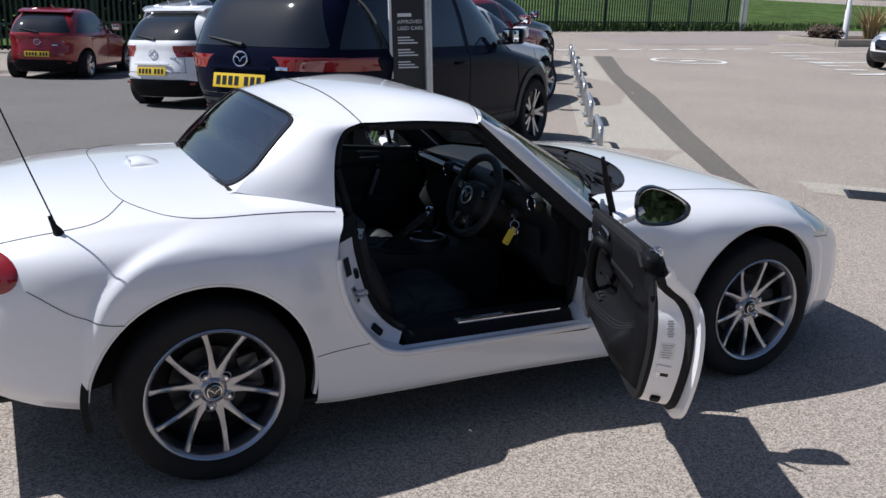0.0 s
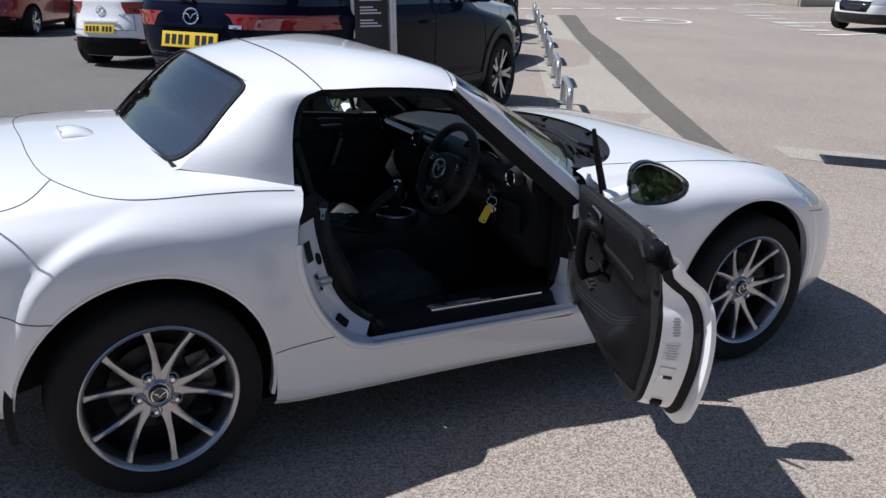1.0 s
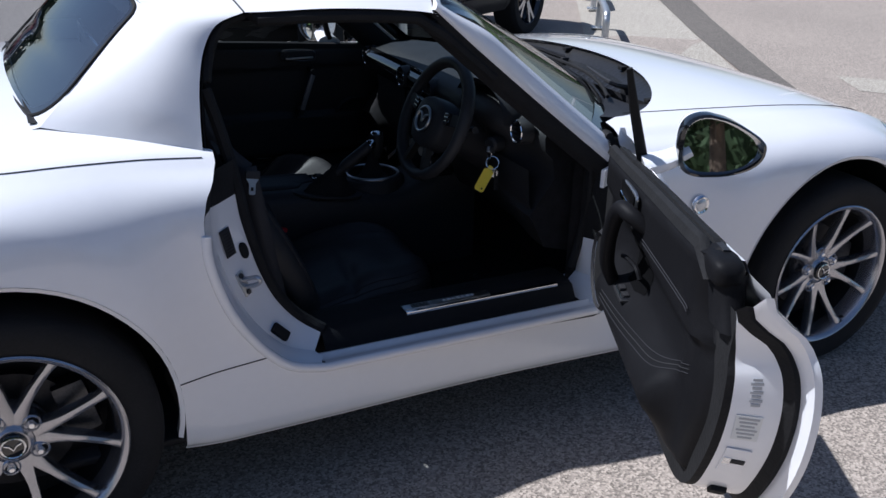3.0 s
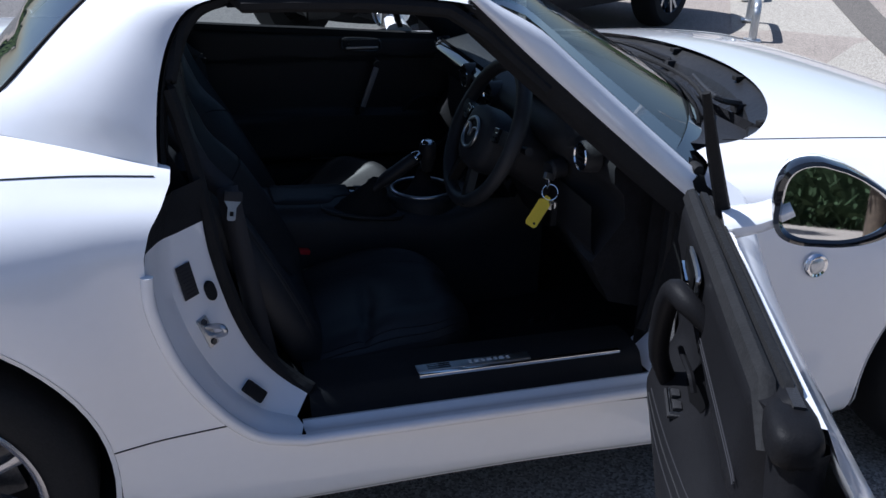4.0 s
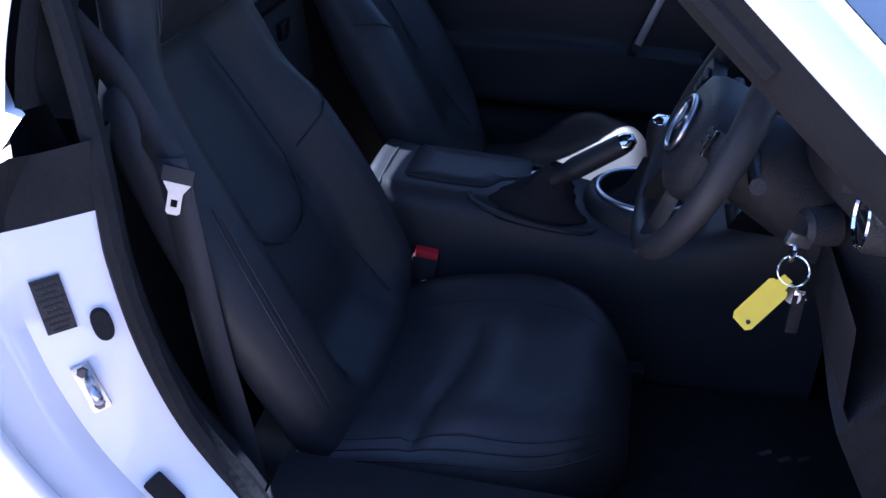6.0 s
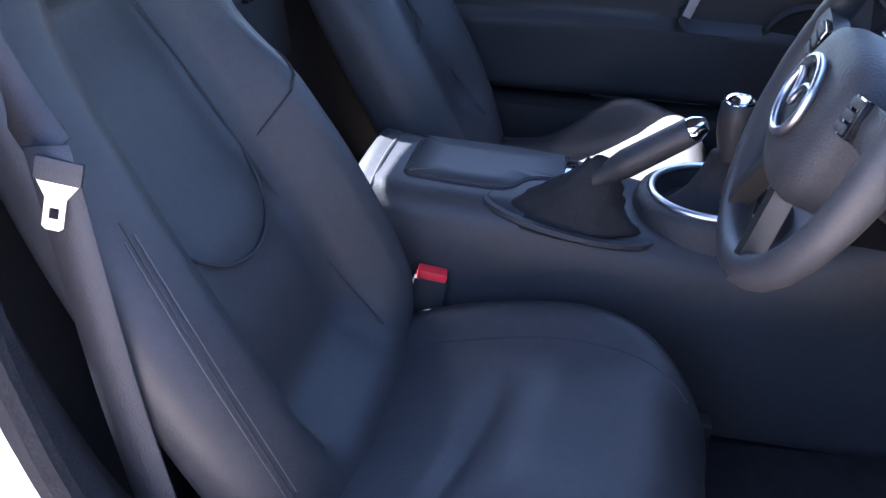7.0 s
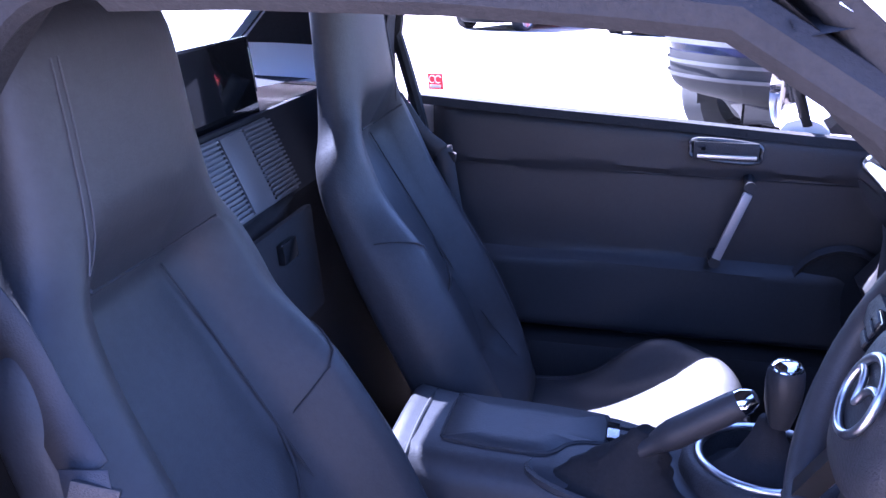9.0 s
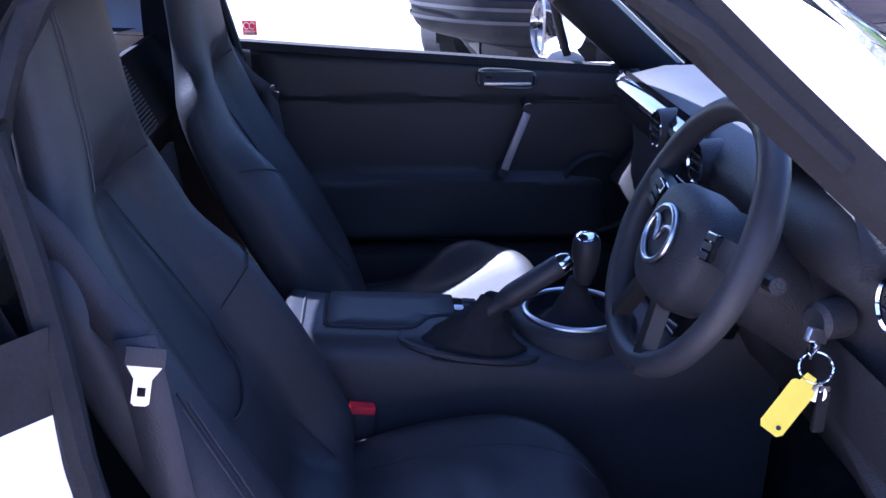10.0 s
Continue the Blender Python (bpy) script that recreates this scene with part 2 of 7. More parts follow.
def loft(name, rings, material, parent=None, label="", caps=True, **kw):
    v, f = strip(rings, closed_v=True)
    k = len(rings[0])
    if caps:
        f.append(tuple(range(k - 1, -1, -1)))
        f.append(tuple(range((len(rings) - 1) * k, len(rings) * k)))
    return mk(name, v, f, material, parent, label, **kw)


def spline(pts, n, closed=False):
    """Points along a Catmull-Rom curve."""
    p = [Vector(q) for q in pts]
    out = []
    m = len(p)
    segs = m if closed else m - 1
    for i in range(segs):
        a = p[(i - 1) % m] if closed or i > 0 else p[0] * 2 - p[1]
        b, c = p[i], p[(i + 1) % m]
        d = p[(i + 2) % m] if closed or i + 2 < m else p[-1] * 2 - p[-2]
        for j in range(n):
            t = j / n
            out.append(0.5 * (2 * b + (c - a) * t + (2 * a - 5 * b + 4 * c - d) * t * t + (3 * b - a - 3 * c + d) * t * t * t))
    if not closed:
        out.append(p[-1].copy())
    return out


def tube_mesh(pts, r, n=8, closed=False, flat=1.0, up=None):
    p = [Vector(q) for q in pts]
    rings = []
    ref = Vector(up) if up else Vector((0.13, 0.29, 0.95))
    m = len(p)
    for i in range(m):
        t = (p[(i + 1) % m] - p[i - 1]) if closed else (p[min(i + 1, m - 1)] - p[max(i - 1, 0)])
        t.normalize()
        a = ref - t * ref.dot(t)
        if a.length < 1e-3:
            a = Vector((1, 0, 0)) - t * t.x
        a.normalize()
        b = t.cross(a)
        rr = r[i] if isinstance(r, (list, tuple)) else r
        rings.append([p[i] + a * (rr * flat * math.cos(2 * math.pi * j / n)) + b * (rr * math.sin(2 * math.pi * j / n)) for j in range(n)])
    v, f = strip(rings, closed_u=closed, closed_v=True)
    if not closed:
        f.append(tuple(range(n - 1, -1, -1)))
        f.append(tuple(range((m - 1) * n, m * n)))
    return v, f


def tube(name, pts, r, material, parent=None, label="", n=8, closed=False, smoothn=0, flat=1.0, up=None, **kw):
    if smoothn:
        if isinstance(r, list):
            k = len(r) - 1
            r = [lerp(r[min(k, int(i / smoothn))], r[min(k, int(i / smoothn) + 1)], i / smoothn - int(i / smoothn)) for i in range(k * smoothn + 1)]
        pts = spline(pts, smoothn, closed)
    v, f = tube_mesh(pts, r, n, closed, flat, up)
    return mk(name, v, f, material, parent, label, **kw)


def rbox(name, size, material, parent=None, label="", at=(0, 0, 0), rot=(0, 0, 0), bev=0.01, seg=2, taper=None):
    bm = bmesh.new()
    bmesh.ops.create_cube(bm, size=1)
    for v in bm.verts:
        v.co = Vector((v.co.x * size[0], v.co.y * size[1], v.co.z * size[2]))
        if taper and v.co.z > 0:
            v.co.x *= taper[0]
            v.co.y *= taper[1]
    if bev:
        bmesh.ops.bevel(bm, geom=bm.edges[:], offset=min(bev, min(size) * 0.48), segments=seg, profile=0.7, affect="EDGES")
    m = pose(*at, *rot)
    bmesh.ops.transform(bm, matrix=m, verts=bm.verts)
    for f in bm.faces:
        f.smooth = True
    for e in bm.edges:
        if len(e.link_faces) == 2 and e.calc_face_angle(0) > radians(35):
            e.smooth = False
    me = bpy.data.meshes.new(name)
    bm.to_mesh(me)
    bm.free()
    me.materials.append(material)
    ob = new(name, me)
    if parent is not None:
        ob.parent = parent
    if label:
        ob["label"] = label
    return ob


def lathe(name, prof, material, parent=None, label="", n=48, closed=False, m=None, **kw):
    """Turned about the y axis; prof holds (radius, y)."""
    rings = []
    for j in range(n):
        a = 2 * math.pi * j / n
        rings.append([(r * math.cos(a), y, r * math.sin(a)) for r, y in prof])
    v, f = strip(rings, closed_u=True, closed_v=closed)
    return mk(name, v, f, material, parent, label, m=m, **kw)


def plate(name, poly, depth, material, parent=None, label="", m=None, bev=0.0, **kw):
    """A flat outline in x, z (facing -y) given a depth along y."""
    k = len(poly)
    v = [(x, 0, z) for x, z in poly] + [(x, depth, z) for x, z in poly]
    f = [tuple(range(k)), tuple(range(2 * k - 1, k - 1, -1))] + [(i, (i + 1) % k, k + (i + 1) % k, k + i) for i in range(k)]
    return mk(name, v, f, material, parent, label, m=m, **kw)


def lerp(a, b, t):
    return a + (b - a) * t


def sstep(a, b, x):
    t = min(1, max(0, (x - a) / (b - a)))
    return t * t * (3 - 2 * t)


def curve1(table):
    """Smooth function through (x, value) rows."""
    xs = [r[0] for r in table]
    ys = [r[1] for r in table]
    n = len(xs)
    ms = []
    for i in range(n):
        if i == 0:
            ms.append((ys[1] - ys[0]) / (xs[1] - xs[0]))
        elif i == n - 1:
            ms.append((ys[-1] - ys[-2]) / (xs[-1] - xs[-2]))
        else:
            ms.append((ys[i + 1] - ys[i - 1]) / (xs[i + 1] - xs[i - 1]))

    def f(x):
        if x <= xs[0]:
            return ys[0]
        if x >= xs[-1]:
            return ys[-1]
        i = max(k for k in range(n - 1) if xs[k] <= x)
        h = xs[i + 1] - xs[i]
        t = (x - xs[i]) / h
        return (2 * t**3 - 3 * t**2 + 1) * ys[i] + (t**3 - 2 * t**2 + t) * h * ms[i] + (-2 * t**3 + 3 * t**2) * ys[i + 1] + (t**3 - t**2) * h * ms[i + 1]

    return f


def flip(pts):
    return [Vector((p[0], -p[1], p[2])) for p in pts]


# ---- the white roadster: body shape ----
W_ = curve1([(-0.80, 0.34), (-0.77, 0.52), (-0.70, 0.655), (-0.57, 0.75), (-0.38, 0.81), (-0.1, 0.835), (0.3, 0.825), (0.6, 0.815), (1.1, 0.805), (1.5, 0.82), (1.9, 0.84), (2.3, 0.845), (2.6, 0.825), (2.8, 0.77), (2.95, 0.69), (3.08, 0.55), (3.16, 0.38), (3.20, 0.2)])
ZSH = curve1([(-0.80, 0.74), (-0.6, 0.80), (-0.3, 0.84), (0.0, 0.855), (0.3, 0.855), (0.5, 0.84), (1.0, 0.81), (1.5, 0.80), (1.9, 0.795), (2.25, 0.79), (2.5, 0.765), (2.75, 0.68), (2.95, 0.60), (3.1, 0.54), (3.2, 0.48)])
INS = curve1([(-0.80, 0.05), (-0.5, 0.09), (0.0, 0.11), (0.5, 0.11), (1.5, 0.11), (2.0, 0.13), (2.6, 0.14), (3.2, 0.06)])
ZC = curve1([(-0.80, 0.80), (-0.70, 0.875), (-0.5, 0.905), (-0.2, 0.925), (0.0, 0.93), (0.2, 0.93), (1.6, 0.87), (1.95, 0.865), (2.2, 0.845), (2.5, 0.79), (2.8, 0.70), (3.0, 0.62), (3.12, 0.56), (3.2, 0.50)])
ZB = curve1([(-0.80, 0.40), (-0.55, 0.32), (-0.38, 0.29), (-0.2, 0.25), (0.3, 0.20), (1.6, 0.195), (2.0, 0.20), (2.7, 0.20), (3.0, 0.19), (3.2, 0.22)])
ARCHES = ((-0.02, 0.325, 0.370), (2.297, 0.335, 0.366))


def profile(x):
    w, zs, zc, zb = W_(x), ZSH(x), ZC(x), ZB(x)
    ys = w - INS(x)
    if x < 0.6:
        p5 = (ys - 0.10, zs + 0.035)
    else:
        p5 = (ys - 0.10, lerp(zs, zc, 0.38))
    skirt = sstep(0.25, 0.45, x) * (1 - sstep(1.75, 1.95, x))
    return [(w - lerp(0.055, 0.022, skirt), zb), (w - lerp(0.012, 0.004, skirt), zb + lerp(0.07, 0.045, skirt)), (w - 0.010 * skirt, lerp(zb, zs, lerp(0.50, 0.36, skirt))), (w - 0.024, lerp(zb, zs, 0.85)), (ys, zs), p5, (ys * 0.45, lerp(zs, zc, 0.86)), (0, zc)]


def on_profile(p, v):
    i = min(6, int(v))
    t = v - i
    a = p[i - 1] if i > 0 else (2 * p[0][0] - p[1][0], 2 * p[0][1] - p[1][1])
    b, c = p[i], p[i + 1]
    d = p[i + 2] if i < 6 else (-p[6][0], p[6][1])
    f = lambda a, b, c, d: 0.5 * (2 * b + (c - a) * t + (2 * a - 5 * b + 4 * c - d) * t * t + (3 * b - a - 3 * c + d) * t**3)
    return f(a[0], b[0], c[0], d[0]), f(a[1], b[1], c[1], d[1])


def flare(x, z):
    """How far the wings stand proud over the wheels, up to a crease that fades towards the doors."""
    out = 0.0
    for cx, cz, rx, rz, ahead in ((-0.05, 0.50, 0.325, 0.318, 1), (2.28, 0.40, 0.435, 0.385, -1)):
        q = math.hypot((x - cx) / rx, max(0.0, z - cz) / rz)
        toward = sstep(-0.10, 0.30, (x - cx) * ahead)
        edge = lerp(0.11, 0.55, toward)
        step = 1 - sstep(0.95, 0.95 + edge, q)
        out = max(out, lerp(0.030, 0.020, toward) * step * lerp(0.45, 1.0, sstep(0.30, 0.62, z)))
    return out


def body(x, v):
    y, z = on_profile(profile(x), v)
    if v < 5:
        y += flare(x, z) * (1 - sstep(3.6, 4.9, v))
    return Vector((x, -y, z))


def side_v(x, z):
    lo, hi = 0.0, 4.6
    for _ in range(24):
        mid = (lo + hi) / 2
        if body(x, mid).z < z:
            lo = mid
        else:
            hi = mid
    return (lo + hi) / 2


def side(x, z):
    """The point of the flank at that length and height."""
    return body(x, side_v(x, z))


def top_v(x, y):
    lo, hi = 4.0, 7.0
    for _ in range(24):
        mid = (lo + hi) / 2
        if -body(x, mid).y > y:
            lo = mid
        else:
            hi = mid
    return (lo + hi) / 2


def top(x, y):
    """The point of the deck or bonnet; y counts to the right side."""
    return body(x, top_v(x, abs(y)))


DOORLINE = [(0.472, 0.97), (0.484, 0.868), (0.493, 0.845), (0.486, 0.818), (0.464, 0.79), (0.453, 0.75), (0.448, 0.68), (0.458, 0.60), (0.480, 0.53), (0.515, 0.46), (0.555, 0.405), (0.61, 0.366), (0.69, 0.348), (0.9, 0.342), (1.2, 0.338), (1.45, 0.336), (1.515, 0.35), (1.545, 0.40), (1.555, 0.55), (1.55, 0.80), (1.55, 0.97)]
APERTURE = [(0.472, 0.97), (0.484, 0.868), (0.480, 0.845), (0.462, 0.818), (0.440, 0.79), (0.428, 0.75), (0.425, 0.68), (0.441, 0.60), (0.467, 0.53), (0.504, 0.465), (0.549, 0.408), (0.602, 0.366), (0.68, 0.345), (0.9, 0.336), (1.2, 0.331), (1.45, 0.330), (1.515, 0.345), (1.545, 0.40), (1.555, 0.55), (1.55, 0.80), (1.55, 0.97)]


def inside(poly, x, z):
    hit = False
    for (x0, z0), (x1, z1) in zip(poly, poly[1:] + poly[:1]):
        if (z0 > z) != (z1 > z) and x < (x1 - x0) * (z - z0) / (z1 - z0) + x0:
            hit = not hit
    return hit


def nearest(poly, x, z):
    best = None
    for (x0, z0), (x1, z1) in zip(poly, poly[1:] + poly[:1]):
        dx, dz = x1 - x0, z1 - z0
        t = min(1, max(0, ((x - x0) * dx + (z - z0) * dz) / (dx * dx + dz * dz)))
        q = (x0 + t * dx, z0 + t * dz)
        d = math.hypot(q[0] - x, q[1] - z)
        if best is None or d < best[0]:
            best = (d, q)
    return best


CABIN = [(0.27, -1.0), (0.27, 0.44), (0.33, 0.56), (0.43, 0.62), (0.47, 0.665), (0.8, 0.672), (1.5, 0.672), (1.60, 0.62)] + [(1.6 + 0.37 * math.sin(a), 0.62 * math.cos(a)) for a in [math.pi / 2 * k / 16 for k in range(1, 17)]] + [(1.97, -1.0)]


def apart(poly, x, z):
    d = nearest(poly, x, z)[0]
    return -d if inside(poly, x, z) else d


def whole(p):
    """Positive where the body has metal: outside the arches, the door opening and the cabin."""
    x, y, z = p.x, abs(p.y), p.z
    d = 1.0
    for cx, cz, r in ARCHES:
        d = min(d, (math.hypot(x - cx, z - cz) if z > cz else abs(x - cx)) - r)
    if y > 0.55 and 0.3 < x < 1.7:
        d = min(d, apart(APERTURE, x, z))
    if z > 0.76 and 0.2 < x < 2.1:
        d = min(d, apart(CABIN, x, y))
    return d


def body_half(sign):
    nx, n1, n2 = 260, 60, 26
    rows = []
    for i in range(nx + 1):
        x = -0.80 + 4.0 * i / nx
        rows.append([body(x, 4.6 * j / n1 if j <= n1 else lerp(4.6, 7.0, (j - n1) / n2)) for j in range(n1 + n2 + 1)])
    verts, faces = clipped(rows, whole)
    return [(p.x, p.y * sign, p.z) for p in verts], faces


car = thing("roadster", "white two-seat roadster with a hard top, its driver's door open", "car")
for sgn, nm in ((1, "body_shell"), (-1, "body_shell")):
    v, f = body_half(sgn)
    mk(nm, v, f, WHITE, car, ang=50)

# tail and nose closing panels, floor pan
for xx, nm in ((-0.80, "rear_bumper_face"), (3.20, "nose_face")):
    pr = [body(xx, 7.0 * j / 40) for j in range(41)]
    ring = pr + [Vector((p.x, -p.y, p.z)) for p in reversed(pr[:-1])]
    mk(nm, ring, [tuple(range(len(ring)))], WHITE, car)
sheet("underbody", [[(x, y, 0.19) for y in (-0.74, 0.74)] for x in (-0.36 + 0.36, 0.35, 1.94)], PLASTIC, car, thick=0.02)
sheet("underbody", [[(x, y, 0.30) for y in (-0.6, 0.6)] for x in (-0.78, -0.36)], PLASTIC, car, thick=0.02)

# wheel arches: turned-in lips and dark liners
for sgn in (1, -1):
    for cx, cz, r in ARCHES:
        rows = []
        for j in range(37):
            a = radians(-18 + 216 * j / 36)
            x, z = cx + r * math.cos(a), cz + r * math.sin(a)
            if z < ZB(x) + 0.012:
                continue
            p = side(x, z)
            rows.append([(x, sgn * (p.y - 0.001), z), (cx + (r - 0.010) * math.cos(a), sgn * (p.y + 0.004), cz + (r - 0.010) * math.sin(a)), (cx + (r - 0.006) * math.cos(a), sgn * (p.y + 0.04), cz + (r - 0.006) * math.sin(a))])
        sheet("arch_lip", rows, WHITE, car)
        rows = []
        for j in range(37):
            a = radians(-14 + 208 * j / 36)
            c, s = math.cos(a), math.sin(a)
            rows.append([(cx + (r - 0.004) * c, sgn * -0.803, cz + (r - 0.004) * s), (cx + (r + 0.02) * c, sgn * -0.80, cz + (r + 0.02) * s), (cx + (r + 0.02) * c, sgn * -0.50, cz + (r + 0.02) * s), (cx, sgn * -0.49, cz)])
        sheet("arch_liner", rows, RUBBER, car)

# panel gaps, laid on the skin
def gap(keys, w=0.0015):
    """Keys: (kind, x, second), the second being a height on the flank, a width on the deck or the skin's own measure."""
    xv = []
    for kind, x, q in keys:
        xv.append((x, side_v(x, q) if kind == "side" else top_v(x, q) if kind == "top" else q, 0))
    for s in (1, -1):
        pts = []
        for p in spline(xv, 14):
            q = body(p.x, p.y)
            pts.append(Vector((q.x, s * (q.y - 0.0004), q.z + 0.0004)))
        tube("panel_gap", pts, w, SEAM, car, n=5)


gap([("top", -0.245, 0.0), ("top", -0.245, 0.25), ("top", -0.225, 0.45), ("top", -0.16, 0.60), ("body", -0.02, 4.35), ("body", 0.2, 4.22), ("body", 0.455, 4.22)])
gap([("top", -0.21, 0.50), ("body", -0.33, 4.75), ("body", -0.50, 4.55), ("body", -0.62, 4.4)])
gap([("side", -0.53, 0.70), ("side", -0.42, 0.63), ("side", -0.33, 0.60), ("side", -0.27, 0.592)])
gap([("side", 0.345 + 0.018 * k, 0.388 + 0.0012 * k) for k in range(12)])
gap([("top", 1.64, 0.60), ("top", 1.85, 0.615), ("top", 2.2, 0.63), ("top", 2.45, 0.62), ("top", 2.62, 0.56), ("top", 2.8, 0.45), ("top", 2.93, 0.25), ("top", 2.97, 0.0)])
gap([("side", 2.60, 0.62), ("side", 2.68, 0.60), ("side", 2.78, 0.585)])

# lamps, repeaters, antenna
for sgn in (1, -1):
    for nm, mt, cx, cz, rx, rz, out in (("tail_lamp", RED_LENS, -0.622, 0.748, 0.075, 0.062, 0.012), ("head_lamp", CLEAR_LENS, 2.68, 0.668, 0.115, 0.06, 0.006)):
        rows = []
        for i in range(9):
            q = i / 8
            row = []
            for j in range(24):
                a = 2 * math.pi * j / 24
                x = cx + rx * q * math.cos(a)
                z = cz + rz * q * math.sin(a) - (0.35 * (x - cx) if nm == "head_lamp" else 0)
                p = side(x, z)
                row.append((p.x, sgn * (p.y - out * math.sqrt(max(0, 1 - q * q)) - 0.001), p.z))
            rows.append(row)
        v, f = strip(rows, closed_v=True)
        mk(nm, v, f, mt, car)
    p = side(1.76, 0.617)
    ind = node("side_repeater", car, pose(p.x, sgn * (p.y - 0.002), p.z), "round clear side repeater lamp")
    lathe("bezel", [(0.016, -sgn * 0.004), (0.024, -sgn * 0.007), (0.028, -sgn * 0.003), (0.029, sgn * 0.004)], CHROME, ind, n=24)
    lathe("lens", [(0.0, -sgn * 0.009), (0.012, -sgn * 0.008), (0.018, -sgn * 0.005)], CLEAR_LENS, ind, n=24)
ab = body(-0.43, 4.55)
ant = node("aerial", car)
tube("mast", [ab + Vector((0, 0, 0.03)), ab + Vector((-0.06, 0, 0.20)), ab + Vector((-0.125, 0, 0.39))], 0.0028, RUBBER, ant, n=6)
tube("foot", [ab + Vector((0.008, 0, -0.006)), ab + Vector((0.004, 0, 0.008)), ab + Vector((-0.008, 0, 0.03)), ab + Vector((-0.016, 0, 0.055))], [0.018, 0.014, 0.007, 0.005], RUBBER, ant, n=12)
bl = top(-0.08, 0.0)
brk = node("high_brake_lamp", car)
rows = []
for i in range(7):
    s = i / 6
    rows.append([(-0.125 + 0.12 * s, 0.085 * math.cos(a) * (1 - 0.15 * s), bl.z - 0.006 + 0.030 * max(0, math.sin(a)) * math.sin(math.pi * min(1, 0.28 + s * 0.72)) ) for a in [math.pi * j / 12 for j in range(13)]])
sheet("cover", rows, WHITE, brk)
rbox("lens", (0.004, 0.11, 0.016), CLEAR_LENS, brk, at=(-0.124, 0, bl.z + 0.008), bev=0.002)
rbox("front_mesh", (0.02, 0.20, 0.09), GLOSSBLACK, car, "black lower grille edge", at=(2.86, -0.64, 0.42), rot=(0, 0, -58), bev=0.012)

# ---- hard top ----
hard = node("hardtop", car)
ZE = curve1([(0.40, 1.145), (0.50, 1.140), (0.60, 1.136), (0.80, 1.142), (1.00, 1.132), (1.12, 1.110)])
YE = curve1([(0.40, 0.445), (0.50, 0.508), (0.60, 0.550), (0.80, 0.585), (1.00, 0.610), (1.12, 0.626)])
ZR = curve1([(0.36, 1.165), (0.45, 1.195), (0.60, 1.222), (0.80, 1.226), (1.00, 1.205), (1.14, 1.165)])


def roof(s, q):
    """s from the rear edge (0) to the header (1); q from the right rail (-1) to the left (1)."""
    xr = 0.40 - 0.045 * (1 - q * q)
    xf = 1.050 + 0.100 * (1 - q * q)
    x = lerp(xr, xf, s)
    ye, ze = YE(x), ZE(x)
    zc = ZR(x)
    return Vector((x, ye * q, ze + (zc - ze) * (1 - abs(q) ** lerp(2.6, 7.0, sstep(0.35, 1.0, s)))))


SEAMX = 0.60
rows = [[roof(i / 40, -1 + 2 * j / 32) for j in range(33)] for i in range(41)]
sheet("roof_panel", rows, WHITE, hard)
sheet("headlining", [[p - Vector((0, p.y * 0.03, 0.022)) for p in r] for r in rows], LINING, hard)
WB, WT = top(0.150, 0.525) + Vector((0, 0, 0.004)), Vector((0.40, -0.445, 1.145))
wedge = spline([WB, Vector((0.225, -0.515, 0.985)), Vector((0.315, -0.487, 1.075)), Vector((0.372, -0.462, 1.125)), WT], 6)
DOOREDGE = [Vector(p) for p in ((0.462, -0.672, 0.865), (0.466, -0.652, 0.93), (0.476, -0.622, 1.0), (0.498, -0.585, 1.065), (0.535, -0.562, 1.114), (0.60, -0.550, 1.136))]
dedge = spline(DOOREDGE, 5)
base = spline([WB, top(0.24, 0.575), top(0.35, 0.63), DOOREDGE[0]], 8)
topc = [roof(s, -1) for s in [lerp(0, (0.60 - 0.40) / (1.050 - 0.40), j / 24) for j in range(25)]]


def pick(c, t):
    f = t * (len(c) - 1)
    i = min(len(c) - 2, int(f))
    return c[i].lerp(c[i + 1], f - i)


def coons(a0, a1, b0, b1, nu, nv, bulge):
    """Patch between curves a0 (v=0), a1 (v=1), b0 (u=0), b1 (u=1)."""
    rows = []
    for i in range(nu + 1):
        u = i / nu
        row = []
        for j in range(nv + 1):
            v = j / nv
            p = pick(a0, u) * (1 - v) + pick(a1, u) * v + pick(b0, v) * (1 - u) + pick(b1, v) * u
            p -= (a0[0] * (1 - u) * (1 - v) + a0[-1] * u * (1 - v) + a1[0] * (1 - u) * v + a1[-1] * u * v)
            p += Vector(bulge) * (16 * u * (1 - u) * v * (1 - v))
            row.append(p)
        rows.append(row)
    return rows


cp = coons(base, topc, wedge, dedge, 20, 20, (-0.006, -0.020, 0.006))
for s in (1, -1):
    rr = cp if s > 0 else [flip(r) for r in cp]
    sheet("rear_pillar", rr, WHITE, hard)
    sheet("pillar_lining", [[p + Vector((0.012, 0.035 * s, -0.012)) for p in r[5:]] for r in rr], LINING, hard)
    e = dedge if s > 0 else flip(dedge)
rg = [[Vector((lerp(a.x, a.x, t) - 0.050 * (1 - (2 * t - 1) ** 2), lerp(a.y, -a.y, t), a.z + 0.030 * (1 - (2 * t - 1) ** 2) * (1.0 if a.z > 1.0 else 0.5))) for t in [j / 16 for j in range(17)]] for a in wedge]
GW, GH = 0.92, 0.34


